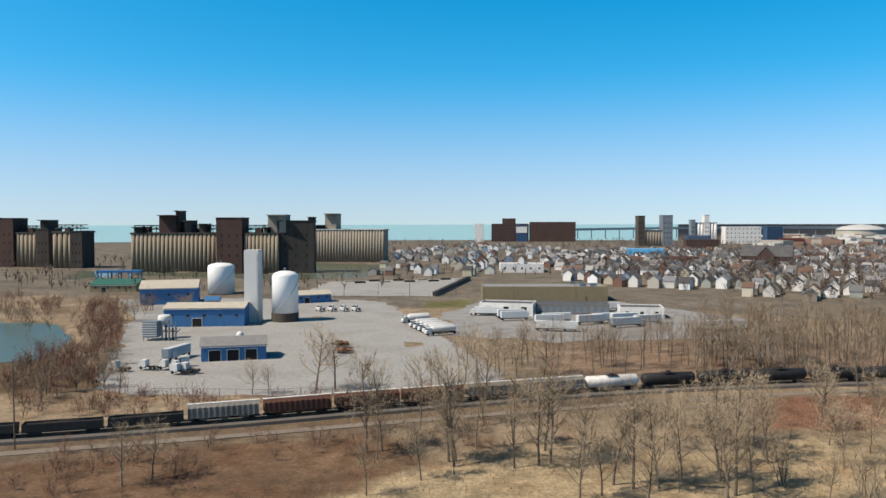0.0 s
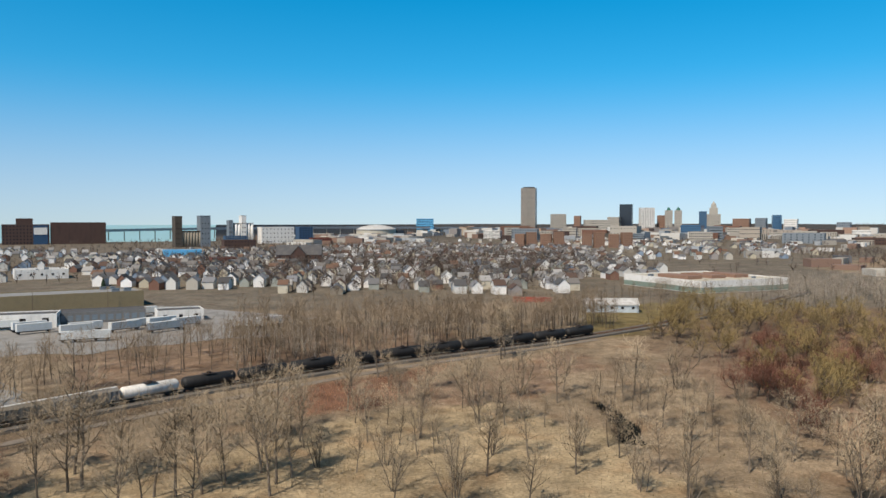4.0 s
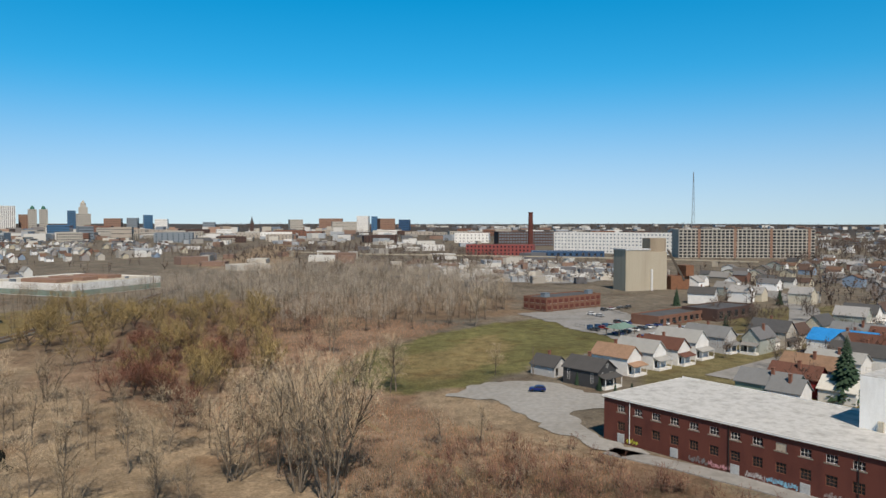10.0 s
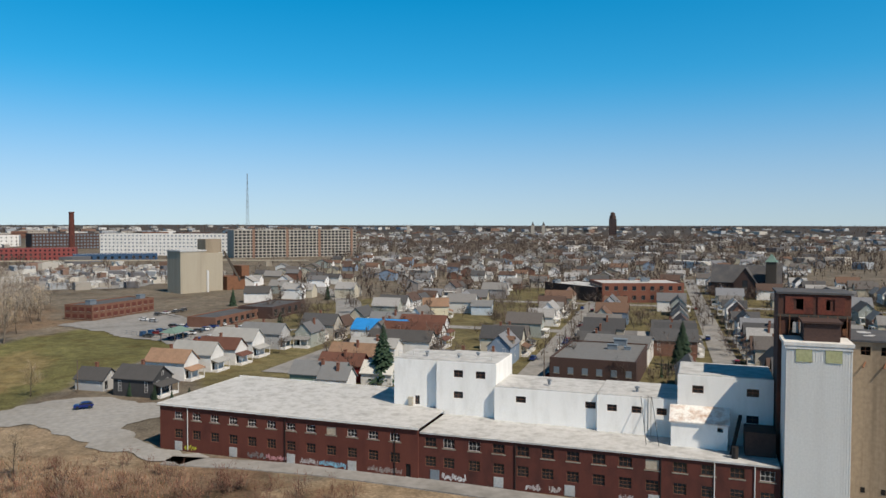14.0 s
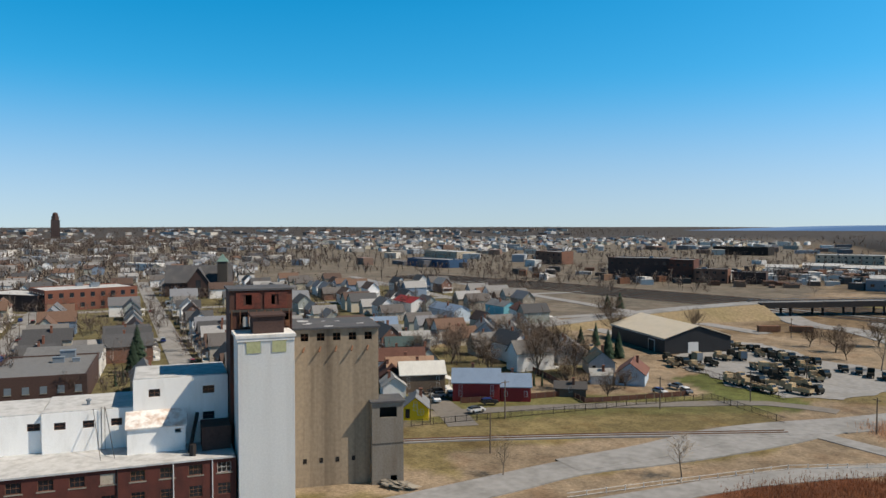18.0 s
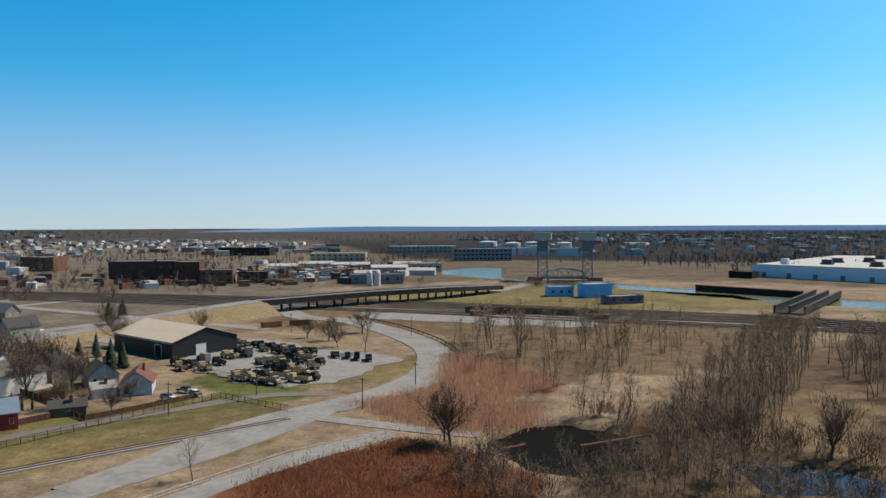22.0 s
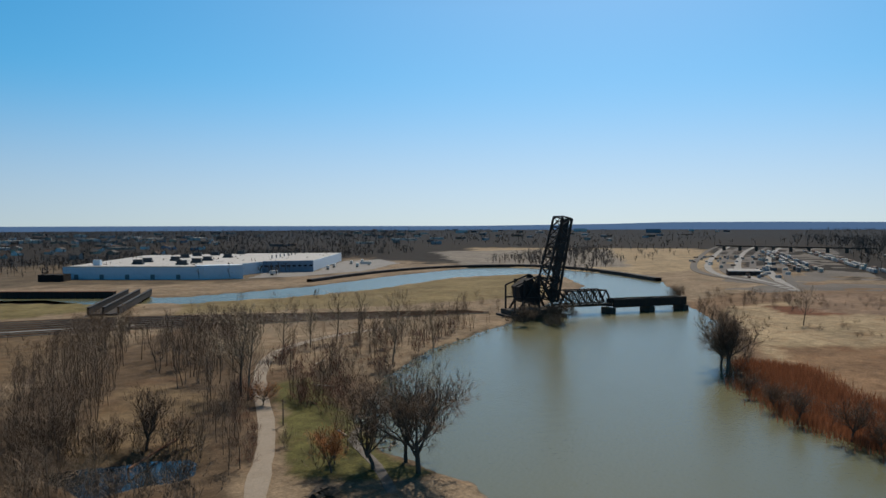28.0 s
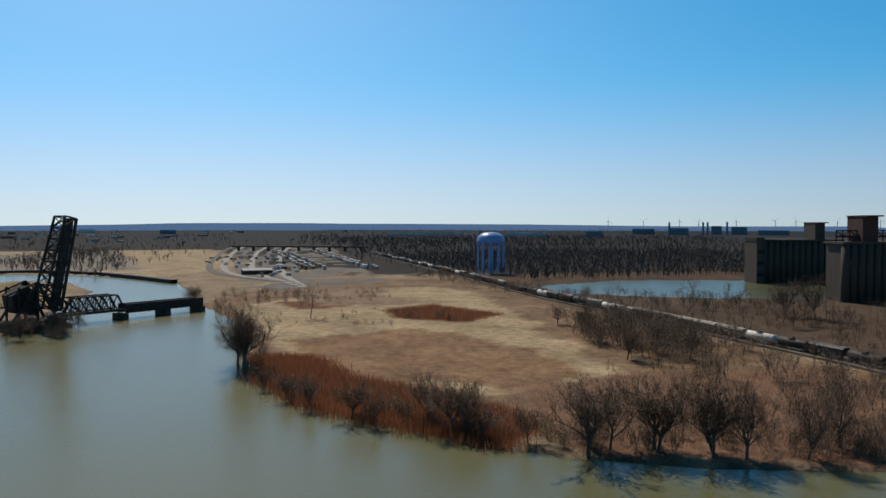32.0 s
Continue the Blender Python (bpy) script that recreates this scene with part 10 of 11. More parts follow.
rails("main_track", TRACK, 0.78, "railway track with dark sleepers")
SIDING = spline([(17, -179), (29, -171), (46, -160), (65, -147), (84, -133), (104, -116)], 3.0)
road("siding_bed", [(17, -179), (29, -171), (46, -160), (65, -147), (84, -133), (104, -116)], 3.2, M["road_grey"], "pale worn ballast of the siding", 0.3, 0.3, "railway")
rails("siding_track", SIDING, 0.35, "old railway siding in grass", ties=False)
for k in range(7):
    o = 8.0 * k - 28
    pts = [(361 - o * 0.3, -575 - o), (209 - o * 0.3, -526 - o), (45 - o * 0.5, -462 - o), (-45 - o * 0.5, -416 - o), (-123 - o * 0.5, -370 - o), (-205 - o * 0.5, -323 - o * 0.8), (-330, -215 - o * 0.3)]
    road("yard_bed", pts, 4.5, M["ballast"], "dark ballast of a yard track", 0.25 + 0.004 * k)
    rails("yard_track", spline(pts, 8.0), 0.3 + 0.004 * k, "yard railway track", ties=False)
road("yard_road", [(40, -440), (-45, -402), (-123, -356), (-200, -312)], 8, M["road_grey"], "pale service road by the tracks", 0.34)
for k in range(7):
    pts = [(-545 - k * 8, -100 - k * 4), (-760, -150 - k * 14), (-1180 - k * 12, -235 - k * 22), (-1600, -300 - k * 24)]
    road("classification_bed", pts, 7, M["gravel"] if k % 2 else M["ballast"], "grey ballast of the rail yard", 0.25 + 0.004 * k)
random.seed(31)
for nm, c in (("car_black", (0.02, 0.02, 0.021)), ("car_grey", (0.2, 0.19, 0.175)), ("car_brown", (0.1, 0.042, 0.028)), ("car_orange", (0.3, 0.14, 0.06)), ("car_blue", (0.09, 0.2, 0.36)), ("car_white", (0.68, 0.66, 0.62)), ("car_tan", (0.2, 0.175, 0.14))):
    M[nm] = mat(nm, c, 0.6, stain=tuple(v * 0.5 + 0.02 for v in c), stain_scale=0.6, stain_amt=0.8, streak=0.25, var=0.2)
BOGIE = Geo().box(-1.3, 1.3, -0.9, 0.9, 0.35, 0.75).box(-1.2, 1.2, -1.05, -0.9, 0.3, 0.85).box(-1.2, 1.2, 0.9, 1.05, 0.3, 0.85).mesh("bogie", M["black_steel"])
WHEEL = Geo().lathe([(0.46, -0.84), (0.46, -0.7), (0.12, -0.69), (0.12, 0.69), (0.46, 0.7), (0.46, 0.84)], 12).mesh("wheelset", M["rust"])
RAILCARS = {}


def railcar(kind, paint):
    key = (kind, paint)
    if key not in RAILCARS:
        e = thing("rail_car", HIDE, {"hopper": "covered hopper rail car, ribbed sides", "tank": "round tank rail car", "gondola": "low open gondola rail car"}[kind] + {"car_black": ", black", "car_grey": ", pale grey", "car_brown": ", dark brown", "car_orange": ", rusty orange", "car_blue": ", faded blue", "car_white": ", white", "car_tan": ", tan"}[paint], "rail car", "freight train cars")
        if kind == "hopper":
            xs = [-7.6] + [-7.2 + 0.6 * k for k in range(25)] + [7.6]
            vs = [(x, u * (1.5 if k % 2 else 1.62) if abs(u) > 1 - 1e-6 else u * 1.5, z) for k, x in enumerate(xs) for u, z in ((-1, 1.7), (-1, 3.9), (-0.55, 4.5), (0.55, 4.5), (1, 3.9), (1, 1.7))]
            fs = [(k * 6 + c, k * 6 + 6 + c, k * 6 + 6 + (c + 1) % 6, k * 6 + (c + 1) % 6) for k in range(len(xs) - 1) for c in range(6)]
            n = (len(xs) - 1) * 6
            part("body", Geo().add(vs, fs + [(5, 4, 3, 2, 1, 0), (n, n + 1, n + 2, n + 3, n + 4, n + 5)]), M[paint], e)
            part("roof_walk", Geo().box(-7.8, 7.8, -0.45, 0.45, 4.55, 4.65), M["car_white"] if paint != "car_black" else M["car_grey"], e)
            for i in range(3):
                part("hopper", Geo().add([(-5.6 + i * 4.4, -1.3, 1.7), (-2.8 + i * 4.4, -1.3, 1.7), (-2.8 + i * 4.4, 1.3, 1.7), (-5.6 + i * 4.4, 1.3, 1.7), (-4.6 + i * 4.4, -0.5, 0.7), (-3.8 + i * 4.4, -0.5, 0.7), (-3.8 + i * 4.4, 0.5, 0.7), (-4.6 + i * 4.4, 0.5, 0.7)], [(0, 1, 5, 4), (1, 2, 6, 5), (2, 3, 7, 6), (3, 0, 4, 7), (4, 5, 6, 7)]), M[paint], e)
        elif kind == "tank":
            g = Geo().lathe([(0.3, -7.6), (1.1, -7.4), (1.5, -6.9), (1.52, 0), (1.5, 6.9), (1.1, 7.4), (0.3, 7.6)], 18)
            part("tank", Geo().add([(z, x, y + 2.75) for x, y, z in g.v], g.f), M[paint], e, smooth=True)
            part("dome", Geo().lathe([(0.6, 4.1), (0.6, 4.7), (0.4, 4.8)], 12), M["black_steel"], e)
            part("platform", Geo().box(-1.6, 1.6, -1.2, 1.2, 4.25, 4.32), M["black_steel"], e)
        else:
            g = Geo().box(-7.6, 7.6, -1.5, 1.5, 1.2, 1.5)
            for s in (-1, 1):
                g.box(-7.6, 7.6, s * 1.5 - 0.06, s * 1.5 + 0.06, 1.5, 3.0)
            part("body", g.box(-7.6, -7.5, -1.44, 1.44, 1.5, 3.0).box(7.5, 7.6, -1.44, 1.44, 1.5, 3.0), M[paint], e)
            part("load", Geo().add([(x, y, 2.4 + random.uniform(0, 0.5)) for x in np.linspace(-7.4, 7.4, 9) for y in (-1.4, 0, 1.4)], [(i * 3 + j, i * 3 + 3 + j, i * 3 + 4 + j, i * 3 + 1 + j) for i in range(8) for j in range(2)]), M["dark"], e)
        part("underframe", Geo().box(-8.0, 8.0, -0.5, 0.5, 0.95, 1.18), M["black_steel"], e)
        for x in (-5.6, 5.6):
            b = part("bogie", BOGIE, None, e, at=pose(x, 0, 0))
            for a in (-0.85, 0.85):
                part("wheelset", WHEEL, None, b, at=pose(a, 0, 0.46, 90))
        RAILCARS[key] = e
    return RAILCARS[key]


run, order = 0.0, 0
FINE = [a.lerp(b, k / 8) for a, b in zip(TRACK, TRACK[1:]) for k in range(8)]
for a, b in zip(FINE, FINE[1:]):
    run += (b - a).length
    if run > 16.3:
        run -= 16.3
        az = (math.degrees(math.atan2(b.x, b.y)) + 180) % 360 - 180
        if math.hypot(b.x, b.y) > 1150 or az > 44.0:
            continue
        order += 1
        if az < -62:
            kind, paint = random.choice([("hopper", "car_grey"), ("hopper", "car_brown"), ("hopper", "car_black"), ("gondola", "car_black"), ("hopper", "car_tan"), ("tank", "car_black"), ("tank", "car_white")])
        elif az < -16.5:
            kind, paint = random.choice([("tank", "car_black"), ("gondola", "car_black"), ("gondola", "car_black")])
        elif az < 11:
            kind, paint = "hopper", ["car_brown", "car_brown", "car_tan", "car_grey", "car_grey", "car_brown"][order % 6]
        elif az < 15.5:
            kind, paint = "tank", "car_white"
        else:
            kind, paint = "tank", "car_black"
        d = b - a
        copy_thing(railcar(kind, paint), pose(b.x, b.y, 0.5, 0, 0, math.degrees(math.atan2(d.y, d.x))))
for e in list(RAILCARS.values()):
    for o in (*e.children_recursive, e):
        bpy.data.objects.remove(o)
g = Geo()
for k in range(150):
    row = k % 5
    t = (k // 5 + 0.5) / 30
    if random.random() < 0.25:
        continue
    o = (0, 9, 18, 60, 70)[row]
    x, y = -761 - 531 * t - o * 0.28, -139 - 154 * t + o
    a = math.radians(196.2)
    q = Geo().box(-8, 8, -1.5, 1.5, 0.8, random.uniform(2.6, 4.4))
    g.add([(x + px * math.cos(a) - py * math.sin(a), y + px * math.sin(a) + py * math.cos(a), pz) for px, py, pz in q.v], q.f)
solid("yard_wagons", g, M["far_block"], pose(0, 0, 0), "rows of standing freight wagons in the yard", "rail cars", kind="stuff")
gable_shed("yard_office", -690, -170, 115, 26, 10, 4, 5.6, "brick_dark", "white_roof", "low yard office with white roof", "building", "x", cols=5)
far_blocks("yard_vehicles", [(-620, -140), (-700, -120), (-1150, -260), (-1000, -330)], 60, 9, "parked vehicles and crates in the rail yard", 2, 6, (1.5, 3))

# ---- vehicles ----
M["car_paint"] = pick_mat("car_paint", [(0.02, 0.02, 0.022), (0.5, 0.5, 0.5), (0.02, 0.04, 0.16), (0.12, 0.12, 0.13), (0.65, 0.65, 0.65), (0.2, 0.02, 0.02), (0.05, 0.055, 0.06), (0.3, 0.31, 0.32)], 0.3, var=0.03)
TYRE = Geo().lathe([(0.2, -0.1), (0.33, -0.1), (0.33, 0.1), (0.2, 0.1)], 14).mesh("wheel", M["rubber"])


def extrude(profile, y0, y1):
    """A side outline (x, z) drawn out across y."""
    n = len(profile)
    return Geo().add([(x, y0, z) for x, z in profile] + [(x, y1, z) for x, z in profile],
                     [tuple(range(n)), tuple(reversed(range(n, 2 * n)))] + [(i, n + i, n + (i + 1) % n, (i + 1) % n) for i in range(n)])


def car_thing(paint="car_paint", label="parked passenger car on grey asphalt"):
    e = thing("car", HIDE, label, "car", "parked cars")
    part("body", extrude([(-2.15, 0.3), (2.15, 0.3), (2.2, 0.7), (1.9, 0.88), (1.0, 0.95), (-1.9, 0.95), (-2.2, 0.8)], -0.86, 0.86), M[paint], e)
    part("roof", extrude([(-1.75, 1.3), (-1.2, 1.45), (0.1, 1.45), (0.55, 1.3)], -0.68, 0.68), M[paint], e)
    part("glazing", extrude([(-1.95, 0.952), (1.0, 0.952), (0.54, 1.298), (-1.74, 1.298)], -0.74, 0.74), M["glass"], e)
    for x in (-1.35, 1.35):
        for y in (-0.8, 0.8):
            part("wheel", TYRE, None, e, at=pose(x, y, 0.33, 90))
    for y in (-0.6, 0.6):
        part("headlight", Geo().box(2.12, 2.21, y - 0.18, y + 0.18, 0.6, 0.75), M["chrome"], e)
    return e


car = car_thing()
blue_car = car_thing("car_navy", "dark blue car on the pale turning area")
blue_car.matrix_basis = pose(201, 16, 0.43, 0, 0, 95)
random.seed(41)
spots = [(107, -178, 45), (102, -174, 45), (99, -170, 45), (112, -184, 45), (118, -189, 45), (104, -168, 45), (83, -161, 60), (48, -212, 150), (44, -207, 130), (63, -214, 150), (50, -203, 150), (84, -170, 40), (96, -172, 130), (104, -178, 130), (110, -184, 130), (97, -166, 130), (178, -118, -37), (196, -108, -37), (212, -121, -37), (222, -116, -37), (236, -134, -37), (248, -143, -37), (244, -127, -37)]
for k in range(24):
    u, v = k % 8, k // 8
    spots.append((300 + u * 5.6 + v * 9, -22 - u * 3.4 + v * 9 + 6, 55))
spots += [(391 + k * 5, -2 - k * 4, -39) for k in range(4)] + [(372, 4, 50), (366, 0, 50), (330, -20, 20), (345, -8, 60)]
for pu in STREETS[1:4]:
    for k in range(6):
        p = U * (pu + random.choice([-3, 3])) + V * random.uniform(225, 420)
        spots.append((p.x, p.y, -37))
for x, y, a in spots:
    copy_thing(car, pose(x, y, 0.42, 0, 0, a + random.choice([0, 180])))
bpy_drop = [car]


def lorry(label, cab="white_steel", box=None, tank=None, bed=None, length=8.0, name="truck", group="trucks", skip_cab=False):
    e = thing(name, HIDE, label, "truck", group)
    if not skip_cab:
        part("cab", extrude([(0, 0.7), (2.3, 0.7), (2.3, 1.7), (1.7, 2.0), (1.5, 2.9), (0, 2.9)], -1.15, 1.15), M[cab], e)
        part("windscreen", extrude([(1.72, 2.02), (1.74, 2.02), (1.56, 2.8), (1.52, 2.8)], -1.0, 1.0), M["glass"], e)
    part("chassis", Geo().box(-length, 0.5, -0.5, 0.5, 0.7, 0.95), M["black_steel"], e)
    if box:
        part("trailer_box", Geo().box(-length, -0.2, -1.25, 1.25, 1.1, 4.0), M[box], e)
        part("doors", Geo().box(-length - 0.05, -length - 0.003, -1.2, 1.2, 1.15, 3.95), M["grey_steel"], e)
    if tank:
        g = Geo().lathe([(0.3, -length), (1.0, -length + 0.2), (1.2, -length + 0.7), (1.2, -0.9), (1.0, -0.4), (0.3, -0.2)], 18)
        part("tank", Geo().add([(z, x, y + 2.3) for x, y, z in g.v], g.f), M[tank], e, smooth=True)
    if bed:
        part("load_bed", Geo().box(-length, -0.2, -1.2, 1.2, 1.0, 1.3).box(-length, -0.2, -1.2, -1.1, 1.3, 2.0).box(-length, -0.2, 1.1, 1.2, 1.3, 2.0).box(-length, -length + 0.1, -1.09, 1.09, 1.3, 2.0), M[bed], e)
    for x in ([1.5] if not skip_cab else []) + [-0.8 if box or tank else -length + 2.4, -length + 1.0]:
        for y in (-1.0, 1.0):
            part("wheel", TYRE, None, e, at=pose(x, y, 0.5, 90) @ Matrix.Scale(1.5, 4))
    return e


M["army_tan"] = mat("army_tan", (0.36, 0.27, 0.16), 0.8, stain=(0.12, 0.1, 0.06), stain_scale=0.8, stain_amt=0.7, rnd=0.3)
M["army_green"] = mat("army_green", (0.028, 0.027, 0.02), 0.8, rnd=0.3)
M["trailer_white"] = mat("trailer_white", (0.52, 0.53, 0.53), 0.6, stain=(0.38, 0.44, 0.42), rnd=0.12)
semi = lorry("white box trailer lorry in the yard", "white_steel", "trailer_white", length=14, group="box lorries")
trailer = lorry("parked white box trailer", box="trailer_white", length=13, skip_cab=True, name="trailer", group="box trailers")
tanker = lorry("white tanker lorry parked in a row", "white_steel", tank="white_steel", length=11, name="tanker_truck", group="gas tankers")
tractor = lorry("white tractor unit without trailer", "white_steel", length=4.0, name="tractor_unit", group="tractor units")
army = lorry("desert-tan army truck with open bed", "army_tan", bed="army_tan", length=5.6, name="army_truck", group="army trucks")
army_g = lorry("dark green army truck with open bed", "army_green", bed="army_green", length=5.6, name="army_truck", group="army trucks")
humvee = lorry("dark army carrier with boxy body", "army_green", box="army_tan", length=3.6, name="army_carrier", group="army trucks")
for x, y, a in ((-16, 336, 205), (-12, 322, 205), (-10, 316, 205), (-8, 310, 205), (-6, 305, 205), (-5, 300, 205), (-16, 341, 205)):
    copy_thing(tanker, pose(x, y, 0.45, 0, 0, a))
for x, y, a in ((-62, 383, 250), (-56, 383, 250), (-50, 383, 250), (-44, 383, 250), (-84, 231, 170), (-80, 229, 170), (-76, 226, 170), (-90, 231, 170), (-80, 236, 110), (-78, 224, 170), (-98, 229, 170), (-88, 245, 70)):
    copy_thing(tractor, pose(x, y, 0.45, 0, 0, a))
for x, y, a in ((25, 352, 190), (40, 332, 190), (44, 338, 190), (38, 313, 170), (42, 312, 170), (58, 330, 200), (66, 336, 200), (74, 336, 200), (26, 345, 190), (-86, 256, 76), (83, 330, 200), (60, 372, 180)):
    copy_thing(trailer, pose(x, y, 0.45, 0, 0, a))
for x, y, a in ((15, 365, 170), (75, 384, 180), (84, 325, 20)):
    copy_thing(semi, pose(x, y, 0.45, 0, 0, a))
for k in range(4):
    copy_thing(trailer, pose(104 + (k % 5) * 4, 312 - (k // 5) * 20 + (k % 5) * 1.5, 0.45, 0, 0, 165))
random.seed(43)
FLEET = [(36, -227, 1), (31, -224, 1), (25, -219, 1), (19, -222, 1), (14, -224, 0), (35, -232, 1), (29, -230, 0), (23, -227, 1),
         (32, -252, 1), (26, -241, 0), (21, -238, 1), (16, -244, 1), (27, -254, 1), (20, -250, 0), (16, -254, 1), (25, -261, 0), (20, -261, 1), (24, -247, 0), (29, -246, 2), (14, -249, 0), (23, -233, 0), (18, -232, 1),
         (48, -295, 0), (44, -292, 1), (40, -289, 0), (37, -287, 0), (33, -284, 0), (29, -281, 0), (25, -276, 0), (21, -272, 0), (17, -271, 0), (36, -280, 1), (50, -288, 2), (30, -274, 0), (22, -267, 0), (26, -269, 2),
         (9, -261, 0), (5, -259, 0), (2, -258, 0), (-2, -253, 0), (57, -247, 1), (54, -250, 0), (50, -245, 1), (47, -254, 0), (46, -266, 1), (43, -273, 0), (39, -268, 2), (60, -255, 0), (52, -256, 2), (90, -262, 1), (94, -257, 1), (97, -266, 2)]
for x, y, k in FLEET:
    turn = (150 if y > -236 else 100 if x < 12 else 128) + random.uniform(-16, 16) + random.choice((0, 0, 180))
    copy_thing((army_g, army, humvee)[k], pose(x + random.uniform(-0.4, 0.4), y, 0.2, 0, 0, turn) @ Matrix.Scale(random.uniform(0.78, 0.9), 4))
bpy_drop += [semi, trailer, tanker, tractor, army, army_g, humvee]
for e in bpy_drop:
    for o in (*e.children_recursive, e):
        bpy.data.objects.remove(o)
solid("scrap_pile", Geo().add([(random.gauss(0, 2.2), random.gauss(0, 2.2), random.uniform(0, 2.4)) for _ in range(60)], [(i, i + 1, i + 2) for i in range(58)]), M["rust"], pose(-37, 272, 0.45), "rusty heap of scrap in the gravel yard", "scrap pile")
solid("scrap_pile", Geo().add([(random.gauss(0, 1.8), random.gauss(0, 1.8), random.uniform(0, 1.6)) for _ in range(50)], [(i, i + 1, i + 2) for i in range(48)]), M["rust"], pose(-35, 262, 0.45), "small rusty heap of scrap", "scrap pile")

# ---- poles, lamps, fences ----
def utility_pole(x, y, h, label="wooden utility pole with crossarm", turn=None, arms=1):
    e = thing("utility_pole", pose(x, y, 0, 0, 0, random.uniform(0, 180) if turn is None else turn), label, "pole", "utility poles")
    part("pole", Geo().beam((0, 0, -0.5), (0, 0, h), 0.16, 8, 0.11), M["wood"], e)
    for k in range(arms):
        part("crossarm", Geo().box(-1.1, 1.1, -0.07, 0.07, h - 0.6 - k * 0.9, h - 0.45 - k * 0.9), M["wood"], e)


for x, y, h, arms in ((66, -134, 8, 0), (46, -187, 8, 1), (0, -187, 8, 1), (-15, -215, 6.3, 1), (222, 19, 8.5, 0), (-85, 150, 18, 1), (75, -160, 9, 1), (88, -148, 9, 1), (28, -206, 8, 1), (-78, -370, 9, 1), (17, -232, 8, 0), (-20, -310, 8, 1), (30, -330, 8, 1), (-230, -205, 9, 1), (-240, -212, 9, 1), (-262, -230, 9, 1), (-268, -238, 9, 1), (-160, -170, 7, 0), (-142, -150, 7, 0), (-118, -128, 6, 1),
                      (300, -30, 9, 1), (268, -60, 9, 1), (238, -90, 9, 1), (210, -85, 9, 1), (-20, 455, 11, 0), (-60, 462, 11, 0), (8, 470, 11, 0), (40, 430, 11, 0), (75, 430, 11, 0), (-110, 165, 9, 1), (-120, 168, 9, 1), (-40, 470, 11, 0)):
    utility_pole(x, y, h, "wooden utility pole with crossarm" if arms else "plain weathered wooden pole", arms=arms)
for p in range(18):
    q = U * (STREETS[1 + p % 3] + 5) + V * (215 + 34 * (p // 3))
    utility_pole(q.x, q.y, 9)


def fence(name, pts, h, step, label, post="black_steel", rail="black_steel", pickets=True, z=0.0):
    e = thing(name, pose(0, 0, 0), label, "fence")
    for (ax, ay), (bx, by) in zip(pts, pts[1:]):
        n = max(1, int(math.hypot(bx - ax, by - ay) / step))
        for i in range(n):
            x, y = ax + (bx - ax) * i / n, ay + (by - ay) * i / n
            part("post", Geo().box(x - 0.06, x + 0.06, y - 0.06, y + 0.06, -0.3 + z, h + 0.15 + z), M[post], e)
        for zz in (0.25, h):
            part("rail", Geo().beam((ax, ay, zz + z), (bx, by, zz + z), 0.05), M[rail], e)
        if pickets:
            m = int(math.hypot(bx - ax, by - ay) / 0.35)
            g = Geo()
            for i in range(m):
                x, y = ax + (bx - ax) * i / m, ay + (by - ay) * i / m
                g.add([(x - 0.02, y, 0.1), (x + 0.02, y, 0.1), (x + 0.02, y, h + 0.05), (x - 0.02, y, h + 0.05)], [(0, 1, 2, 3)])
            part("picket_row", g, M[post], e, kind="stuff")


fence("iron_fence", [(90, -143), (78, -157), (65, -172), (52, -188), (37, -204)], 1.5, 2.6, "black iron picket fence along the lane")
fence("iron_fence", [(37, -204), (28, -196), (18, -187)], 1.5, 2.4, "black iron picket fence by the crossing")
fence("wire_fence", [(-8, -166), (14, -152), (32, -132), (44, -118)], 0.9, 3.5, "low pale cable fence beside the road", "white_steel", "white_steel", False)
fence("yard_fence", [(60, -258), (54, -244), (42, -233), (20, -211)], 1.8, 3, "dark chain-link yard fence")
fence("yard_fence", [(-17, 353), (1, 293), (18, 217)], 2.0, 4, "steel mesh fence of the gas yard", "grey_steel", "grey_steel", False)
fence("yard_fence", [(-79, 197), (-45, 195), (-13, 202)], 2.0, 4, "steel mesh fence along the tracks", "grey_steel", "grey_steel", False)
fence("yard_fence", [(-70, 455), (-3, 455), (24, 565)], 2.2, 5, "grey mesh fence round the storage yard", "grey_steel", "grey_steel", False)
fence("park_fence", [(220, 12), (245, 10), (282, -16), (300, -12), (334, 12)], 1.5, 3, "mesh fence beside the lawn", "grey_steel", "grey_steel", False)
gr = thing("guard_rail", pose(0, 0, 0), "rusty red-brown guard rail round the road bend", "guard rail")
bend = spline([(2, -375), (-20, -330), (-33, -278), (-31, -244)], 5)
for p, q in zip(bend, bend[1:]):
    part("rail", Geo().beam((p.x, p.y, 1.0), (q.x, q.y, 1.0), 0.28), M["brick_dark"], gr)
    part("post", Geo().box(p.x - 0.1, p.x + 0.1, p.y - 0.1, p.y + 0.1, -0.2, 1.1), M["black_steel"], gr)
for x, y, a in ((40, -345, 30), (28, -350, 10), (-58, -375, -5), (-112, -352, -20)):
    solid("red_container", Geo().box(-4.5, 4.5, -1.2, 1.2, 0, 2.4).box(-4.55, -4.501, -1.1, 1.1, 0.1, 2.3), M["rust"], pose(x, y, 0.3, 0, 0, a), "rust-red steel container on waste ground", "container", "containers")
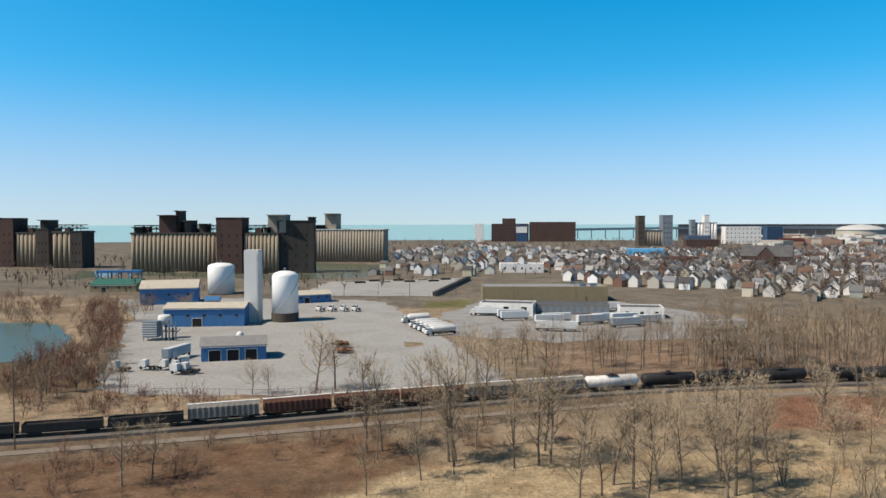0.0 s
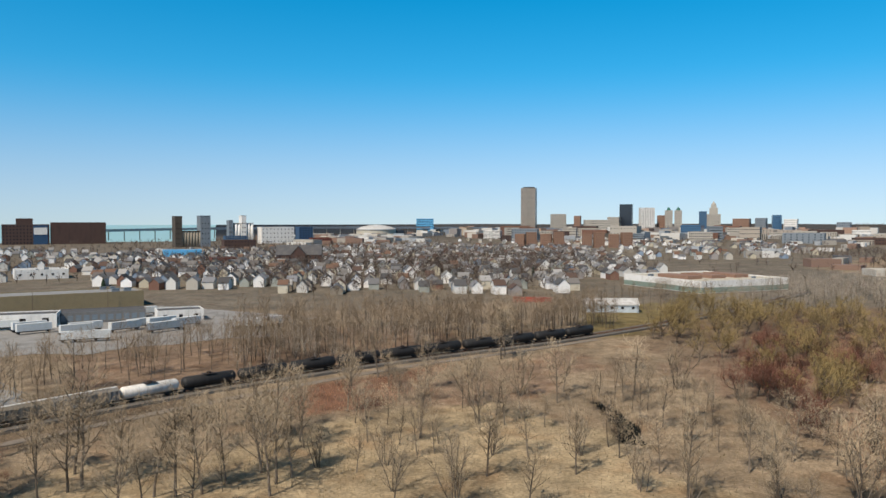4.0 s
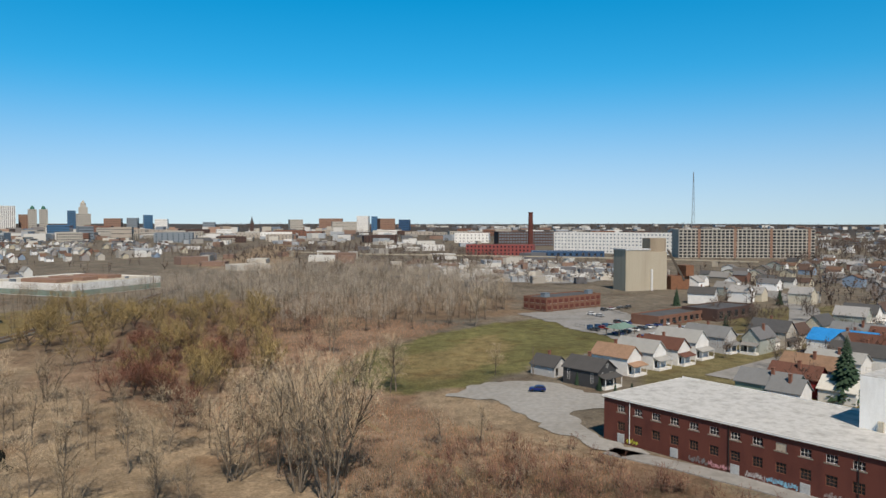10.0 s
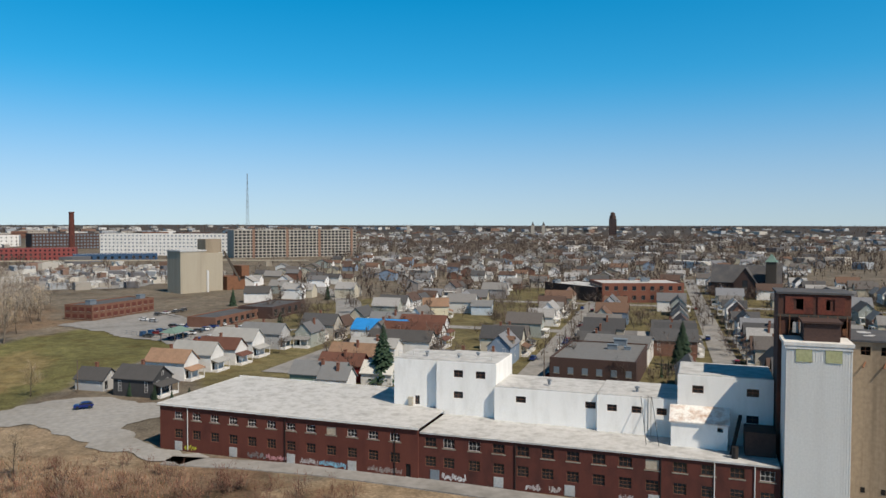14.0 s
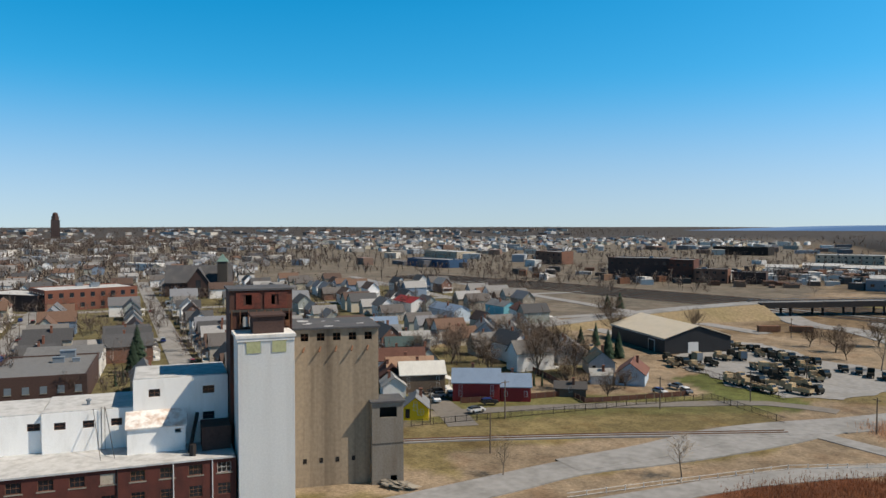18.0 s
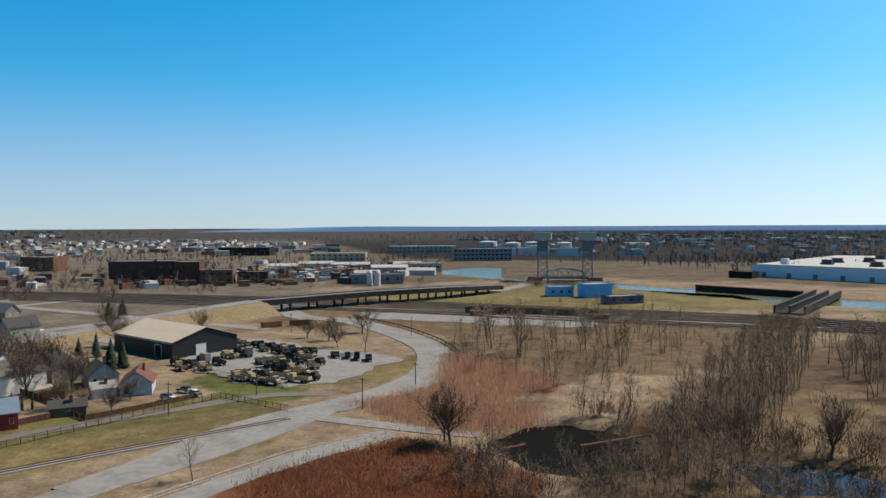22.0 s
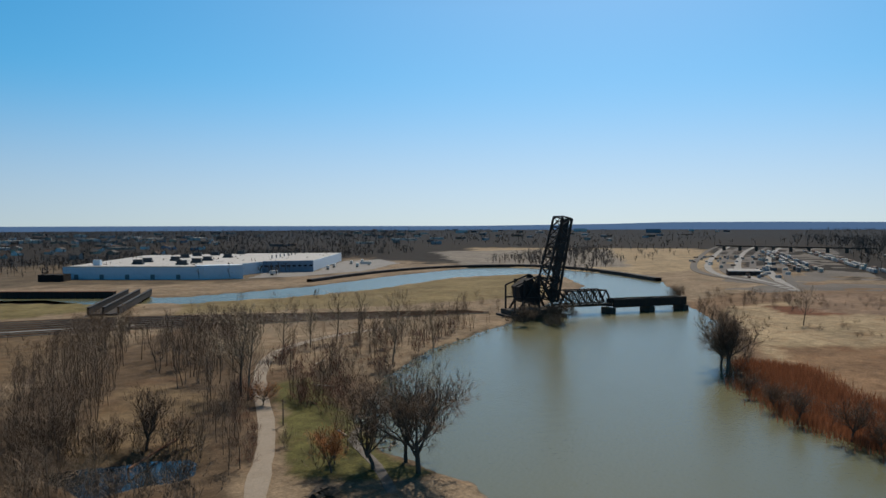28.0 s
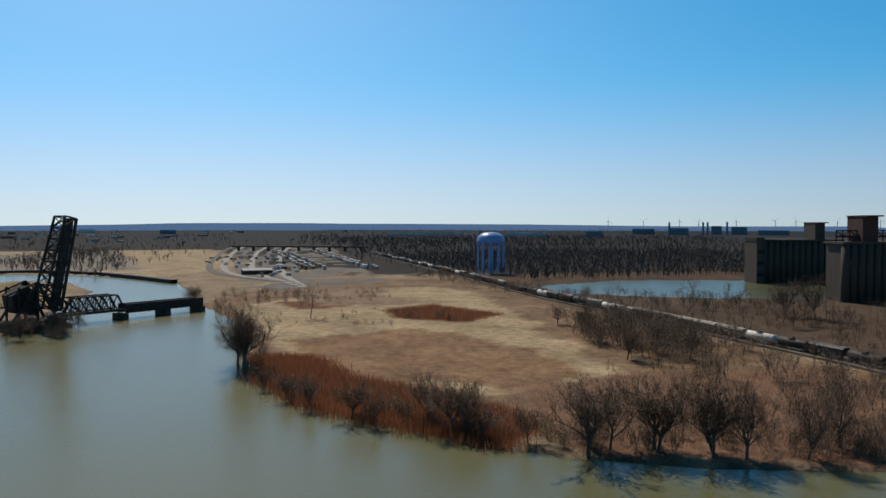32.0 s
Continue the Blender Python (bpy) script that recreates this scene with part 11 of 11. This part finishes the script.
# back-yard board fences and hedges
def board_fence(pts, h, label):
    e = thing("board_fence", pose(0, 0, 0), label, "fence")
    for (ax, ay), (bx, by) in zip(pts, pts[1:]):
        n = max(1, int(math.hypot(bx - ax, by - ay) / 2.4))
        ang = math.degrees(math.atan2(by - ay, bx - ax))
        for i in range(n):
            q = (i + 0.5) / n
            part("panel", Geo().box(-1.14, 1.14, -0.03, 0.03, 0.1, h), M["fence_board"], e, at=pose(ax + (bx - ax) * q, ay + (by - ay) * q, 0, 0, 0, ang))
            part("post", Geo().box(-0.07, 0.07, -0.07, 0.07, -0.3, h + 0.1), M["wood"], e, at=pose(ax + (bx - ax) * i / n, ay + (by - ay) * i / n, 0, 0, 0, ang))


M["fence_board"] = mat("fence_board", (0.11, 0.05, 0.035), 0.9, stain=(0.07, 0.04, 0.03), wave=("X", 3.0), rnd=0.2)
board_fence([(91, -168), (80, -179), (70, -190)], 1.5, "red-brown board fence behind the red house")
board_fence([(70, -190), (64, -184), (52, -196), (43, -206)], 1.3, "low dark board fence round a back yard")
board_fence([(70, -192), (82, -206), (92, -216)], 1.6, "dark weathered board fence between yards")
# park things
pv = thing("picnic_pavilion", pose(310, -8, 0.4, 0, 0, -35), "open picnic shelter with green hipped roof", "pavilion")
part("roof", Geo().add([(-6, -3.5, 2.8), (6, -3.5, 2.8), (6, 3.5, 2.8), (-6, 3.5, 2.8), (-3, 0, 4.6), (3, 0, 4.6)], [(0, 1, 5, 4), (1, 2, 5), (2, 3, 4, 5), (3, 0, 4), (0, 3, 2, 1)]), M["green_roof_pale"], pv)
for x in (-5.4, 0, 5.4):
    for y in (-3, 3):
        part("post", Geo().box(x - 0.12, x + 0.12, y - 0.12, y + 0.12, -0.3, 2.79), M["wood"], pv)
flat_building("corner_store", 352, -36, -37, 38, 14, 4, "brick_tan2", "dark_roof", "low brown brick shop row", "shop", cols=8, rows=1, win=(2.4, 2))
flat_building("garage_hall", 374, -62, -37, 34, 18, 5, "brick_dark", "dark_roof", "low dark flat-roofed garage", "garage", cols=5, rows=1, win=(3, 3))
for k in range(3):
    solid("waste_bin", Geo().box(-1.1, 1.1, -0.8, 0.8, 0, 1.7).box(-1.15, 1.15, -0.85, 0.85, 1.703, 1.8), M["navy"], pose(322 + k * 3, 4 - k * 3, 0.42, 0, 0, -40), "dark blue waste skip in the car park", "skip", "waste skips")
bs2 = thing("info_board", pose(-112, -103, 0, 0, 0, 40), "dark framed park notice board", "sign")
part("panel", Geo().box(-0.9, 0.9, -0.05, 0.05, 0.9, 2.3), M["dark"], bs2)
for x in (-0.8, 0.8):
    part("post", Geo().box(x - 0.07, x + 0.07, -0.09, -0.051, -0.3, 2.4), M["wood"], bs2)
solid("rubble_heap", Geo().add([(random.gauss(0, 1.4), random.gauss(0, 1.4), random.uniform(0, 1.6)) for _ in range(60)], [(i, i + 1, i + 2) for i in range(58)]), M["concrete_dark"], pose(-90, -88, 0), "heap of dark stones at the path", "stones")
random.seed(51)
g = Geo()
for k in range(420):
    t = random.random()
    seg = random.choice([((-133, -118), (-176, -144)), ((-176, -144), (-218, -161)), ((-218, -161), (-262, -170)), ((-262, -170), (-324, -181)), ((-120, -97), (-133, -118))])
    x, y = (seg[0][i] + (seg[1][i] - seg[0][i]) * t + random.gauss(0, 1.3) for i in range(2))
    s = random.uniform(0.25, 0.8)
    o = [(x + random.uniform(-s, s), y + random.uniform(-s, s), -0.7 + random.uniform(0, s)) for _ in range(5)]
    g.add(o, [(0, 1, 2), (0, 2, 3), (0, 3, 4), (1, 2, 4), (2, 3, 4)])
solid("bank_stones", g, M["concrete"], pose(0, 0, 0), "pale broken stones and driftwood along the bank", "stones", kind="stuff")
for x, y, a, n in ((-178, -176, 20, 9), (-120, -112, 60, 6), (-153, -150, 100, 6)):
    solid("log", Geo().beam((-n / 2, 0, 0.3), (n / 2, 0.3, 0.35), 0.28, 8, 0.18), M["pale_roof"], pose(x, y, 0, 0, 0, a), "pale fallen tree trunk", "log", "driftwood logs")
for x, y, a, n in ((-52, -152, 20, 18), (-26, -148, 25, 15), (-88, -132, 30, 20)):
    solid("footbridge_pipe", Geo().beam((-n / 2, 0, 0.5), (n / 2, 0, 0.5), 0.25, 8).beam((-n / 2, 0, -1), (-n / 2, 0, 0.4), 0.2).beam((n / 2, 0, -1), (n / 2, 0, 0.4), 0.2), M["rust"], pose(x, y, 0, 0, 0, a), "rusty pipe crossing the dark pool", "pipe", "pipes")
